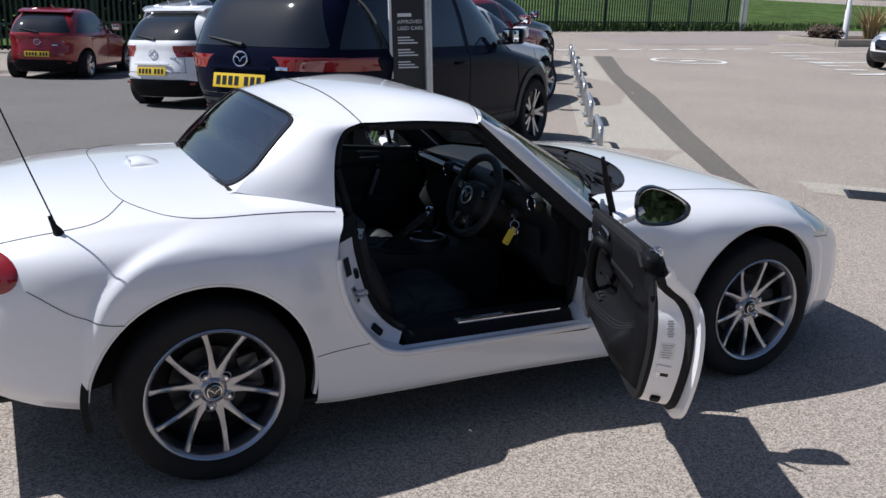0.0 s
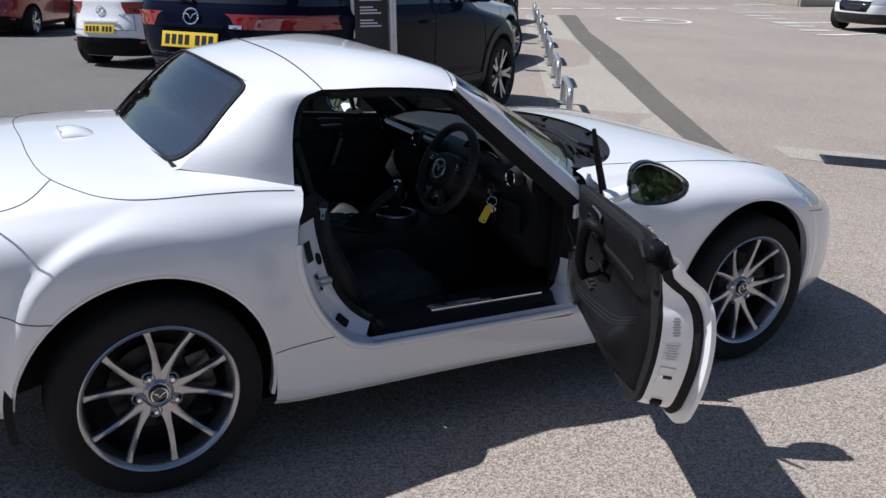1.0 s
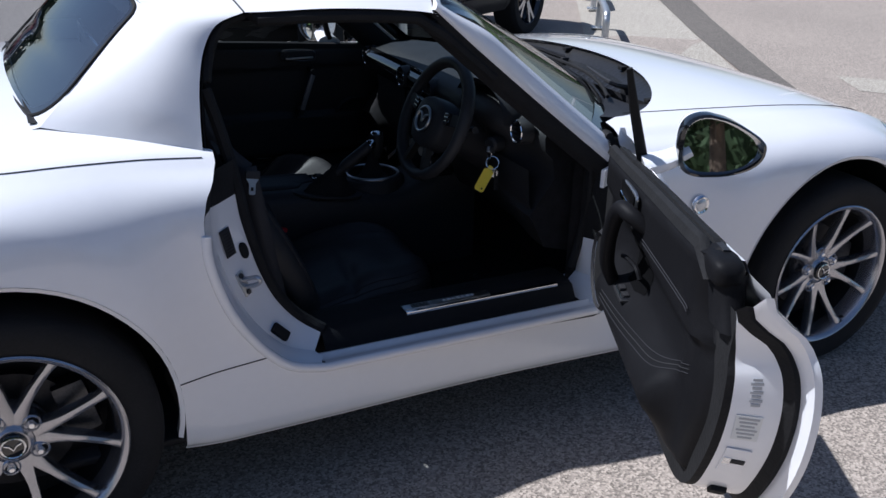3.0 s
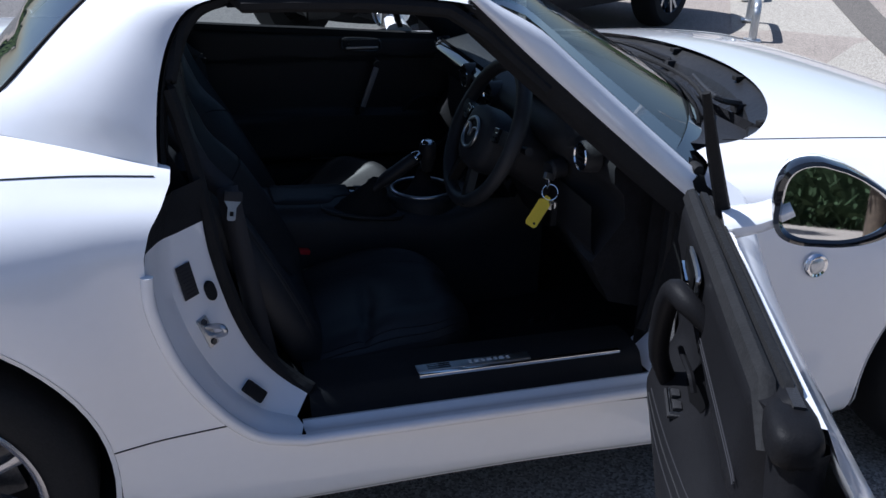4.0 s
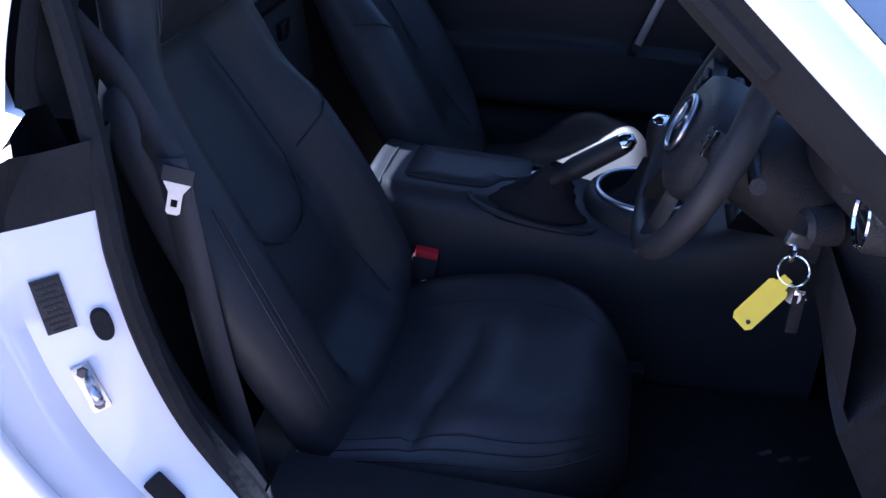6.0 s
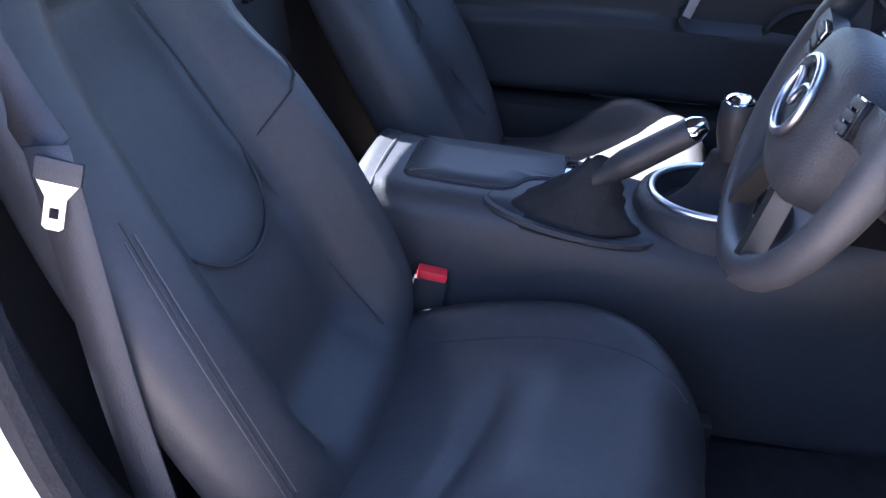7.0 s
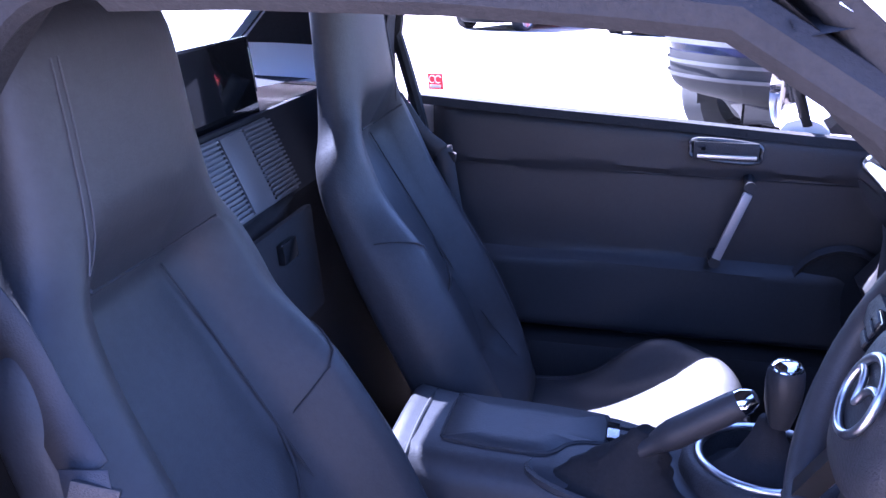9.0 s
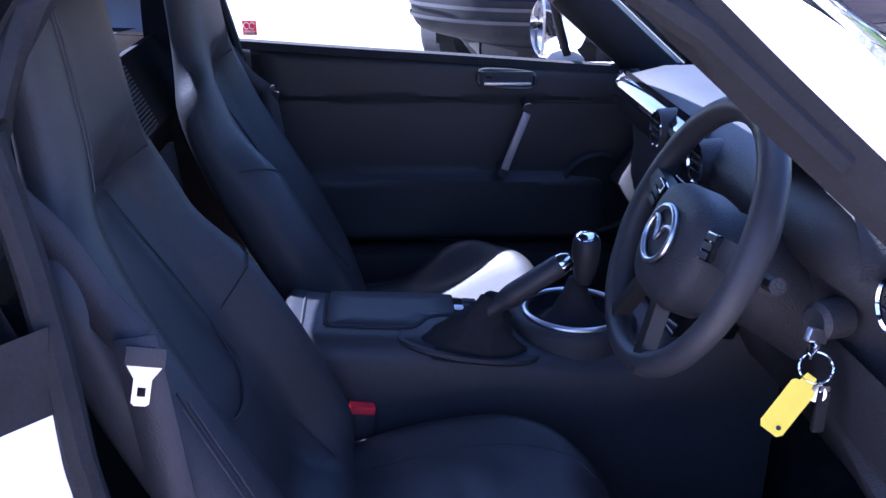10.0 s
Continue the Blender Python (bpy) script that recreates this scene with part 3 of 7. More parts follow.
def on_glass(p, out=0.0):
    """A point of the rear glass from its own measures: p.x up the slope, p.y across."""
    fi, fj = min(0.9999, max(0, p.x / GH)) * (len(rg) - 1), min(0.9999, max(0, p.y / GW)) * 16
    a, b = int(fi), int(fj)
    u, v = fi - a, fj - b
    q = rg[a][b] * (1 - u) * (1 - v) + rg[a + 1][b] * u * (1 - v) + rg[a][b + 1] * (1 - u) * v + rg[a + 1][b + 1] * u * v
    return q + Vector((-0.7, 0, 0.7)) * out


def rounded(p, r=0.095, inset=0.0):
    x, y = abs(p.x - GH / 2) - GH / 2 + r + inset, abs(p.y - GW / 2) - GW / 2 + r + inset
    return -(math.hypot(max(x, 0), max(y, 0)) + min(max(x, y), 0) - r)


def round_loop(inset, r=0.095):
    out = []
    for cx_, cy_, a0 in ((GH - r, GW - r, 0), (r, GW - r, 90), (r, r, 180), (GH - r, r, 270)):
        for k in range(9):
            a = radians(a0 + 90 * k / 8)
            out.append(Vector((cx_ + (r - inset) * math.cos(a), cy_ + (r - inset) * math.sin(a), 0)))
    full = []
    for k, p in enumerate(out):
        q = out[(k + 1) % len(out)]
        n = max(1, int((q - p).length / 0.03))
        full += [p.lerp(q, m_ / n) for m_ in range(n)]
    return full


grid = [[Vector((GH * i / 26, GW * j / 60, 0)) for j in range(61)] for i in range(27)]
v, f = clipped(grid, lambda p: rounded(p))
mk("rear_window", [on_glass(p, -0.002) for p in v], f, REARGLASS, hard, "dark tinted rear window glass")
v, f = clipped(grid, lambda p: -rounded(p))
mk("window_surround", [on_glass(p, 0.0) for p in v], f, WHITE, hard)
tube("window_seal", [on_glass(p, 0.001) for p in round_loop(0.0)], 0.0045, RUBBER, hard, n=6, closed=True)
la = round_loop(0.002)
lb = [p + (Vector((GH / 2, GW / 2, 0)) - p).normalized() * 0.026 for p in la]
sheet("window_border", [[on_glass(p, -0.001) for p in la + la[:1]], [on_glass(p, -0.001) for p in lb + lb[:1]]], GLOSSBLACK, hard)
wb_ = []
for p in rg[0]:
    q = top(p.x - 0.022, abs(p.y))
    wb_.append([p + Vector((0.002, 0, 0.0)), Vector((p.x - 0.008, p.y, lerp(p.z, q.z, 0.45))), Vector((q.x, p.y, q.z - 0.001))])
sheet("window_foot", wb_, WHITE, hard)
# added trim, itself unseen; its lower edge bounds the sun through the rear glass
kk = max(k for k in range(len(rg) - 1) if rg[k][0].z < 1.118)
ff = (1.118 - rg[kk][0].z) / (rg[kk + 1][0].z - rg[kk][0].z)
hi = [[a.lerp(b, ff) for a, b in zip(rg[kk], rg[kk + 1])]] + rg[kk + 1:]
sheet("rear_header_trim", [[p + Vector((0.02, 0, -0.010)) for p in r] for r in hi] + [[p + Vector((0.05, 0, -0.015)) for p in hi[-1]]], LINING, hard)
sl = [roof((SEAMX - 0.05 * (1 - q * q) - (0.40 - 0.045 * (1 - q * q))) / (0.650 + 0.145 * (1 - q * q)), q) + Vector((0, 0, 0.0008)) for q in [-1 + 2 * j / 40 for j in range(41)]]
tube("roof_gap", sl, 0.0025, SEAM, hard, n=4)
shelf = [[Vector((x, y, top(x, abs(y)).z + 0.006)) for y in [lerp(-1, 1, j / 20) * (0.50 + 0.25 * (x - 0.13)) for j in range(21)]] for x in [lerp(0.13, 0.34, k / 10) for k in range(11)]]
sheet("parcel_shelf", shelf, LINING, hard)

# ---- windscreen frame ----
fr = node("windscreen_frame", car)
AP_OUT = []
for k in range(33):
    x = lerp(1.043, 1.60, k / 32)
    e = x - 1.35
    AP_OUT.append(Vector((x + 0.022, -0.677 - 0.202 * e + 0.0523 * e * e, 0.895 - 0.8256 * e + 0.0721 * e * e)))
for s in (1, -1):
    for nm, mt_, section in (
        ("front_pillar", WHITE, ((-0.030, 0.004, -0.026), (-0.023, -0.008, -0.021), (-0.018, -0.0105, -0.004), (-0.008, -0.004, 0.014), (-0.002, 0.010, 0.028), (0.010, 0.034, 0.020), (-0.012, 0.046, -0.024))),
        ("pillar_seal", RUBBER, ((-0.024, -0.005, -0.023), (-0.041, -0.001, -0.042), (-0.049, 0.009, -0.050), (-0.047, 0.020, -0.047), (-0.026, 0.010, -0.024))),
        ("pillar_trim", LINING, ((-0.044, 0.018, -0.045), (-0.056, 0.034, -0.056), (-0.057, 0.048, -0.053), (-0.032, 0.084, -0.030), (0.008, 0.080, 0.0), (0.004, 0.046, 0.012))),
    ):
        sec = []
        for k, p in enumerate(AP_OUT):
            kt = 0.45 + 0.55 * sstep(0.0, 0.20, k / 32) if nm != "front_pillar" else 0.40 + 0.60 * sstep(0.0, 0.25, k / 32)
            base_ = p + Vector((-0.022, -0.008, -0.020))
            ring = [base_ + Vector(((o[0] + 0.022) * kt, o[1] + 0.008, (o[2] + 0.020) * kt)) for o in section]
            sec.append(ring if s > 0 else flip(ring))
        loft(nm, sec, mt_, fr, ang=60)
rows = []
for j in range(25):
    q = -1 + 2 * j / 24
    p = roof(1.0, q)
    e = 1 - 0.6 * abs(q) ** 10
    rows.append([p + Vector((-0.004, 0, -0.004)), p + Vector((0.018 * e, 0, -0.010)), p + Vector((0.026 * e, 0, -0.022)), p + Vector((0.006, 0, -0.036 * e)), p + Vector((-0.05 * e, 0, -0.05 * e)), p + Vector((-0.06 * e, 0, -0.03 * e))])
tube("header_gap", [roof(0.985, -1 + 2 * j / 40) + Vector((0, 0, 0.0008)) for j in range(41)], 0.0022, SEAM, fr, n=4)
sheet("header_rail", [r[:3] for r in rows], WHITE, fr)
sheet("header_trim", [r[2:] for r in rows], LINING, fr)


def screen(u, q):
    a = pick(AP_OUT, u * 0.84) + Vector((0.004, 0.020, 0.022))
    bow = lerp(0.090, 0.32, u) * (1 - q * q)
    low_ = Vector((a.x + bow, -a.y * q, a.z + 0.02 * (1 - q * q)))
    return (roof(1.0, q) + Vector((0.012, 0, -0.016))).lerp(low_, sstep(-0.02, 0.22, u))


ws = [[screen(i / 16, -1 + 2 * j / 24) for j in range(25)] for i in range(17)]
sheet("windscreen", ws, SCREEN, fr, "clear laminated windscreen")
edge = [[r[0] for r in ws], [r[0].lerp(r[3], 0.4) for r in ws]]
for s in (1, -1):
    sheet("screen_border", [[p + Vector((0.002, 0, 0.002)) for p in (e if s > 0 else flip(e))] for e in edge], GLOSSBLACK, fr)
sheet("screen_border", [[p + Vector((0.002, 0, 0.002)) for p in ws[-1]], [p + Vector((0.002, 0, 0.002)) for p in ws[-3]]], GLOSSBLACK, fr)
# cowl: black ribbed trough between the glass and the bonnet
COWL = mat("cowl_plastic", (0.014, 0.014, 0.015), 0.34, vary=0.3, scale=9, bump=0.15, bscale=60)
rows = []
for j in range(97):
    q = -1 + 2 * j / 96
    a = screen(1.0, q)
    yb = 0.615 * q
    xb = 1.6 + 0.37 * math.sqrt(max(0, 1 - (yb / 0.62) ** 2))
    b = top(xb + 0.004, abs(yb))
    b = Vector((b.x + 0.006, yb, b.z - 0.010))
    rib = 0.005 * (1 if j % 3 == 1 else 0) * (1 - sstep(0.72, 0.85, abs(q)))
    rows.append([a + Vector((-0.03, 0, -0.03)), a + Vector((0.004, 0, -0.012)), a.lerp(b, 0.18) - Vector((0, 0, 0.016)), a.lerp(b, 0.26) - Vector((0, 0, 0.030 - rib)), a.lerp(b, 0.55) - Vector((0, 0, 0.030 - rib)), a.lerp(b, 0.62) - Vector((0, 0, 0.012)), a.lerp(b, 0.90) - Vector((0, 0, 0.004)), b])
sheet("cowl_panel", rows, COWL, car, "black ribbed plastic cowl panel", ang=25)
for yy in (-0.50, -0.18, 0.16, 0.48):
    rbox("cowl_clip", (0.035, 0.022, 0.012), RUBBER, car, at=rows[48 + int(yy * 78)][6] + Vector((0, 0, 0.006)), bev=0.005)
rows = rows[::3]
for y0, y1 in ((-0.42, 0.12), (0.16, 0.60)):
    wp = node("wiper", car)
    pts = [screen(0.94, y / 0.64) + Vector((0.014, 0, 0.014)) for y in [lerp(y0, y1, k / 8) for k in range(9)]]
    tube("blade", pts, 0.006, RUBBER, wp, n=6)
    tube("arm", [rows[16 + int(y0 * 20)][4] + Vector((0.0, 0, 0.026)), pts[1] + Vector((0.02, 0, 0.02)), pts[4] + Vector((0.01, 0, 0.014))], [0.010, 0.007, 0.005], PLASTIC, wp, n=6, smoothn=4)
    rbox("pivot", (0.03, 0.03, 0.025), PLASTIC, wp, at=rows[16 + int(y0 * 20)][4] + Vector((0.0, 0, 0.016)), bev=0.008)


# ---- wheels ----
def build_wheel(parent, m):
    w = node("wheel", parent, m)
    R = 0.308
    lathe("tyre", [(0.226, -0.035), (0.240, -0.040), (0.266, -0.046), (0.292, -0.042), (0.303, -0.030), (0.3065, -0.012), (R, 0.02), (R, 0.08), (0.303, 0.125), (0.29, 0.14), (0.22, 0.135)], TYRE, w, n=72)
    lathe("rim", [(0.229, -0.034), (0.230, -0.040), (0.226, -0.043), (0.219, -0.040), (0.213, -0.030), (0.2105, -0.018), (0.207, 0.0), (0.2045, 0.022)], ALLOY, w, n=72)
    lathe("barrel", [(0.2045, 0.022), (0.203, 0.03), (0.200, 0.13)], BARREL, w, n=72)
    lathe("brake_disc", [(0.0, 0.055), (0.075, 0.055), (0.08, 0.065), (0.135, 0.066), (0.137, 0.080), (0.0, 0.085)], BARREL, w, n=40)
    lathe("back_plate", [(0.0, 0.10), (0.205, 0.10)], RUBBER, w, n=40)
    rbox("caliper", (0.07, 0.06, 0.13), STEEL, w, at=(0.135, 0.075, 0.03), rot=(0, -14, 0), bev=0.012)
    lathe("hub", [(0.0, 0.002), (0.034, 0.002), (0.038, 0.006), (0.050, 0.016), (0.066, 0.022), (0.074, 0.030), (0.078, 0.06)], ALLOY, w, n=40)
    lathe("centre_cap", [(0.0, -0.0085), (0.024, -0.009), (0.029, -0.006), (0.030, 0.0)], GLOSSBLACK, w, n=32)
    lathe("cap_ring", [(0.0215, -0.0095), (0.0235, -0.0105), (0.0255, -0.0098)], CHROME, w, n=32)
    tube("cap_emblem", [(-0.017, -0.0105, 0.010), (-0.007, -0.0110, 0.006), (0.0, -0.0110, -0.004), (0.007, -0.0110, 0.006), (0.017, -0.0105, 0.010)], 0.0022, CHROME, w, n=5)
    # one spoke, shared by all ten
    me = None
    for k in range(5):
        a0 = radians(90 - 10 + 72 * k)
        for d in (-1, 1):
            ai, ao = a0 + d * radians(9), a0 + d * radians(18)
            secs = []
            for q in range(9):
                t = q / 8
                r = lerp(0.045, 0.212, t)
                a = lerp(ai, ao, t ** 0.9)
                wd = lerp(0.0130, 0.0092, t) + (0.0095 * max(0, 1 - t * 3.0)) + 0.004 * max(0, (t - 0.86) / 0.14)
                yf = lerp(0.010, -0.026, t ** 1.2)
                dep = lerp(0.035, 0.026, t)
                e, n2 = Vector((math.cos(a), 0, math.sin(a))), Vector((-math.sin(a), 0, math.cos(a)))
                c = e * r
                secs.append([c + n2 * wd * o + Vector((0, yf + y, 0)) for o, y in ((-1, 0.010), (-0.74, 0.001), (0.0, -0.0020), (0.74, 0.001), (1, 0.010), (0.85, dep), (-0.85, dep))])
            loft("spoke", secs, ALLOY, w)
        al = a0 + radians(36)
        pc = Vector((math.cos(al) * 0.0572, 0.004, math.sin(al) * 0.0572))
        lathe("wheel_nut", [(0.0, -0.006), (0.006, -0.007), (0.009, -0.004), (0.0095, 0.02)], CHROME, w, n=6, m=Matrix.Translation(pc))
        # black ring paints the shade at the bottom of the nut's recess
        lathe("nut_pocket_shade", [(0.009, 0.0145), (0.0152, 0.0135)], RUBBER, w, n=20, m=Matrix.Translation(pc))
        lathe("nut_seat", [(0.014, 0.016), (0.0155, 0.004), (0.0175, 0.002), (0.0205, 0.005), (0.0225, 0.03)], ALLOY, w, n=24, m=Matrix.Translation(pc))
    tube("valve", [(0.15, -0.02, -0.135), (0.145, -0.035, -0.128)], 0.004, RUBBER, w, n=6)
    return w


for xx, spin in ((0.0, 0), (2.33, 17)):
    build_wheel(car, pose(xx, -0.797, 0.308, 0, spin, 0))
    build_wheel(car, pose(xx, 0.797, 0.308, 0, spin, 180))


# ---- door openings ----
OUT = [(0.466, 0.825), (0.434, 0.77), (0.425, 0.68), (0.441, 0.60), (0.467, 0.53), (0.504, 0.465), (0.549, 0.408), (0.602, 0.366), (0.68, 0.345)]
INN = [Vector(p) for p in ((0.535, -0.645, 0.83), (0.530, -0.652, 0.765), (0.541, -0.660, 0.69), (0.556, -0.668, 0.625), (0.577, -0.673, 0.555), (0.606, -0.678, 0.490), (0.643, -0.684, 0.440), (0.678, -0.695, 0.410), (0.708, -0.712, 0.392))]
outer = spline([side(x, z) for x, z in OUT], 5)
inner = spline(INN, 5)
for s in (1, -1):
    rows = []
    for o, i in zip(outer, inner):
        d = (i - o)
        r = [o + Vector((0, 0.001, 0)), o + d * 0.06 + Vector((0.0, 0.010, 0)), o + d * 0.16 + Vector((0.004, 0.018, 0.004)), o + d * 0.42 + Vector((-0.012, 0.022, -0.006)), o + d * 0.62 + Vector((-0.010, 0.010, -0.004)), i]
        rows.append([Vector(q) for q in (r if s > 0 else flip(r))])
    sheet("door_jamb", rows[6:], WHITE, car)
    sheet("pillar_cover", rows[:7], RUBBER, car)
    sill = [(-0.815, 0.337), (-0.80, 0.350), (-0.785, 0.350), (-0.775, 0.343), (-0.760, 0.344), (-0.750, 0.350), (-0.738, 0.346)]
    sheet("door_sill", [[(x, s * y, z + 0.0) for y, z in sill] for x in (0.69, 0.8, 1.0, 1.2, 1.45, 1.56)], WHITE, car)
    lip = [p + Vector((0.004, -0.001, 0.0)) for p in outer[8:]] + [Vector((x, -0.809, 0.346)) for x in (0.76, 0.9, 1.1, 1.3, 1.46)]
    tube("jamb_lip", lip if s > 0 else flip(lip), 0.0115, WHITE, car, n=10)
    trim = [(-0.742, 0.340), (-0.738, 0.352), (-0.716, 0.386), (-0.700, 0.393), (-0.640, 0.398), (-0.600, 0.392), (-0.585, 0.36), (-0.58, 0.22)]
    sheet("sill_trim", [[(x, s * y, z) for y, z in trim] for x in (0.709, 0.9, 1.2, 1.44)], SILLBLACK, car)
    fj = [(1.548, -0.80), (1.545, -0.77), (1.525, -0.76), (1.52, -0.70), (1.50, -0.66), (1.50, -0.62)]
    sheet("front_jamb", [[(x - (0.06 if z < 0.38 else 0), s * y, z) for x, y in fj] for z in (0.34, 0.39, 0.45, 0.50)], WHITE, car)
    sheet("hinge_cover", [[(x - 0.002, s * y, z) for x, y in fj] for z in (0.50, 0.6, 0.7, 0.79)], RUBBER, car)
    # weather strip round the opening
    up = [p + Vector((0.018, 0.03, -0.004)) for p in dedge]
    hang = 0.0 if s > 0 else -0.004  # the seal of the open door hangs free, the other is pressed flat
    rail = [roof(t, -1) + Vector((0, 0.010, -0.018 - hang)) for t in (0.36, 0.5, 0.7, 0.85, 0.93)] + [AP_OUT[k] + Vector((-0.040, 0.008, -0.040)) for k in (3, 6, 10)]
    low_ = [p + Vector((0.008, 0.006, 0)) for p in reversed(inner[9:])]
    path = low_ + [low_[-1].lerp(up[9], k / 5) + Vector((0.006 * math.sin(math.pi * k / 5), 0, 0)) for k in range(1, 5)] + up[9:] + rail
    tube("weather_strip", path if s > 0 else flip(path), 0.015 if s > 0 else 0.012, RUBBER, car, n=8)
    lowf = [Vector((1.50, -0.675, 0.72)), Vector((1.51, -0.66, 0.60)), Vector((1.50, -0.65, 0.50)), Vector((1.47, -0.66, 0.41))]
    tube("weather_strip", lowf if s > 0 else flip(lowf), 0.013, RUBBER, car, n=8, smoothn=4)
    inn2 = [p + Vector((0.02, 0.05, -0.006)) for p in dedge] + [roof(t, -1) + Vector((0, 0.05, -0.03)) for t in (0.32, 0.5, 0.7, 0.85, 0.95)] + [AP_OUT[k] + Vector((-0.056, 0.05, -0.053)) for k in (3, 6, 10)]
    inn1 = [p + Vector((0.006, 0.006, -0.004)) for p in dedge] + [roof(t, -1) + Vector((0, 0.003, -0.004)) for t in (0.32, 0.5, 0.7, 0.85, 0.95)] + [AP_OUT[k] + Vector((-0.036, 0.004, -0.036)) for k in (3, 6, 10)]
    r2 = [inn1, inn2, [p + Vector((0, 0.05, 0.012)) for p in inn2]]
    sheet("rail_trim", r2 if s > 0 else [flip(r) for r in r2], RUBBER, car)
    # trim behind the opening, down to the floor
    back = [inner, [p + Vector((-0.005, 0.05, 0.0)) for p in inner], [Vector((lerp(0.42, 0.62, k / (len(inner) - 1)), -0.56, p.z - 0.02)) for k, p in enumerate(inner)]]
    sheet("side_trim", back if s > 0 else [flip(r) for r in back], LINING, car)
    edge_ = [Vector((0.530, -0.652, 0.74)), Vector((0.520, -0.650, 0.80))] + [p + Vector((0.016, 0.028, -0.004)) for p in dedge[2:]]
    qt = [[p, p + Vector((-0.03, 0.035, -0.002)), p + Vector((-0.085, 0.06, -0.004)), p + Vector((-0.13, 0.075, -0.006))] for p in edge_]
    sheet("quarter_trim", qt if s > 0 else [flip(r) for r in qt], LINING, car)
    sheet("kick_panel", [[(x, s * y, z) for x, y in ((1.46, -0.648), (1.6, -0.63), (1.80, -0.60))] for z in (0.2, 0.5, 0.82)], CARPET, car)
    # fittings on the jamb, set flat on its skin
    def on_jamb(x, y, z, out=0.0, turn=0.0):
        best = None
        for a in range(len(rows)):
            for b in range(len(rows[0])):
                dd = (rows[a][b] - Vector((x, s * y, z))).length
                if best is None or dd < best[0]:
                    best = (dd, a, b)
        a, b = min(max(best[1], 1), len(rows) - 2), min(max(best[2], 1), len(rows[0]) - 2)
        tz = (rows[a - 1][b] - rows[a + 1][b]).normalized()
        tu = rows[a][b + 1] - rows[a][b - 1]
        tu = (tu - tz * tu.dot(tz)).normalized()
        nn = tu.cross(tz)
        if nn.x < 0:
            nn, tu = -nn, -tu
        c = Vector((x, s * y, z))
        c -= nn * (c - rows[a][b]).dot(nn)
        mm = Matrix((nn, tu, tz)).transposed().to_4x4()
        return Matrix.Translation(c + nn * out) @ mm @ pose(0, 0, 0, turn, 0, 0)

    fit_m = on_jamb(0.537, -0.690, 0.624, 0.002)
    pl = node("jamb_plug", car, fit_m)
    loft("plug_cap", [[(dx, 0.011 * k * math.cos(a), 0.020 * k * math.copysign(abs(math.sin(a)) ** 0.7, math.sin(a))) for a in [2 * math.pi * q / 24 for q in range(24)]] for dx, k in ((-0.006, 1.0), (0.002, 1.0), (0.004, 0.9), (0.004, 0.2))], RUBBER, pl)
    bu = node("jamb_buffer", car, on_jamb(0.602, -0.728, 0.418, 0.004))
    rbox("buffer_block", (0.014, 0.026, 0.048), RUBBER, bu, bev=0.006)
    st = node("striker", car, on_jamb(0.532, -0.727, 0.556, 0.002))
    rbox("base_plate", (0.007, 0.022, 0.062), SATIN, st, bev=0.003)
    tube("loop", [(0.0, 0.002, 0.010), (0.034, 0.006, 0.014), (0.046, 0.008, 0.010), (0.044, 0.008, 0.000), (0.028, 0.004, -0.006), (0.0, 0.002, -0.010)], 0.0055, SATIN, st, n=10, smoothn=4)
    for q in (-0.022, 0.022):
        lathe("bolt", [(0.0, -0.004), (0.006, -0.004), (0.007, 0.0)], STEEL, st, n=6, m=pose(0.003, 0, q, 0, 0, 90))
    jl = node("jamb_label", car, on_jamb(0.516, -0.738, 0.664, 0.003))
    rbox("label_sheet", (0.002, 0.032, 0.066), PLASTIC, jl, bev=0.0008)
    for q in range(9):
        rbox("print_bar", (0.001, 0.028 - 0.006 * (q % 3), 0.0022), DARKSTITCH, jl, at=(0.0012, 0, 0.029 - 0.0072 * q), bev=0)
    sp = node("sill_plate", car, None, "polished steel sill plate")
    rbox("kick_strip", (0.455, 0.012, 0.008), CHROME, sp, at=(1.165, s * -0.708, 0.392), bev=0.002)
    rbox("tread", (0.25, 0.026, 0.003), SATIN, sp, at=(1.062, s * -0.689, 0.3965), bev=0.001)
    for q in range(7):
        rbox("print_bar", (0.006 + 0.004 * (q % 2), 0.010, 0.001), LABELW, sp, at=(1.055 + 0.014 * q, s * -0.688, 0.3986), bev=0)
    for q in range(3):
        rbox("tread_groove", (0.05, 0.003, 0.001), GLOSSBLACK, sp, at=(0.985, s * (-0.682 - 0.007 * q), 0.3985), bev=0)


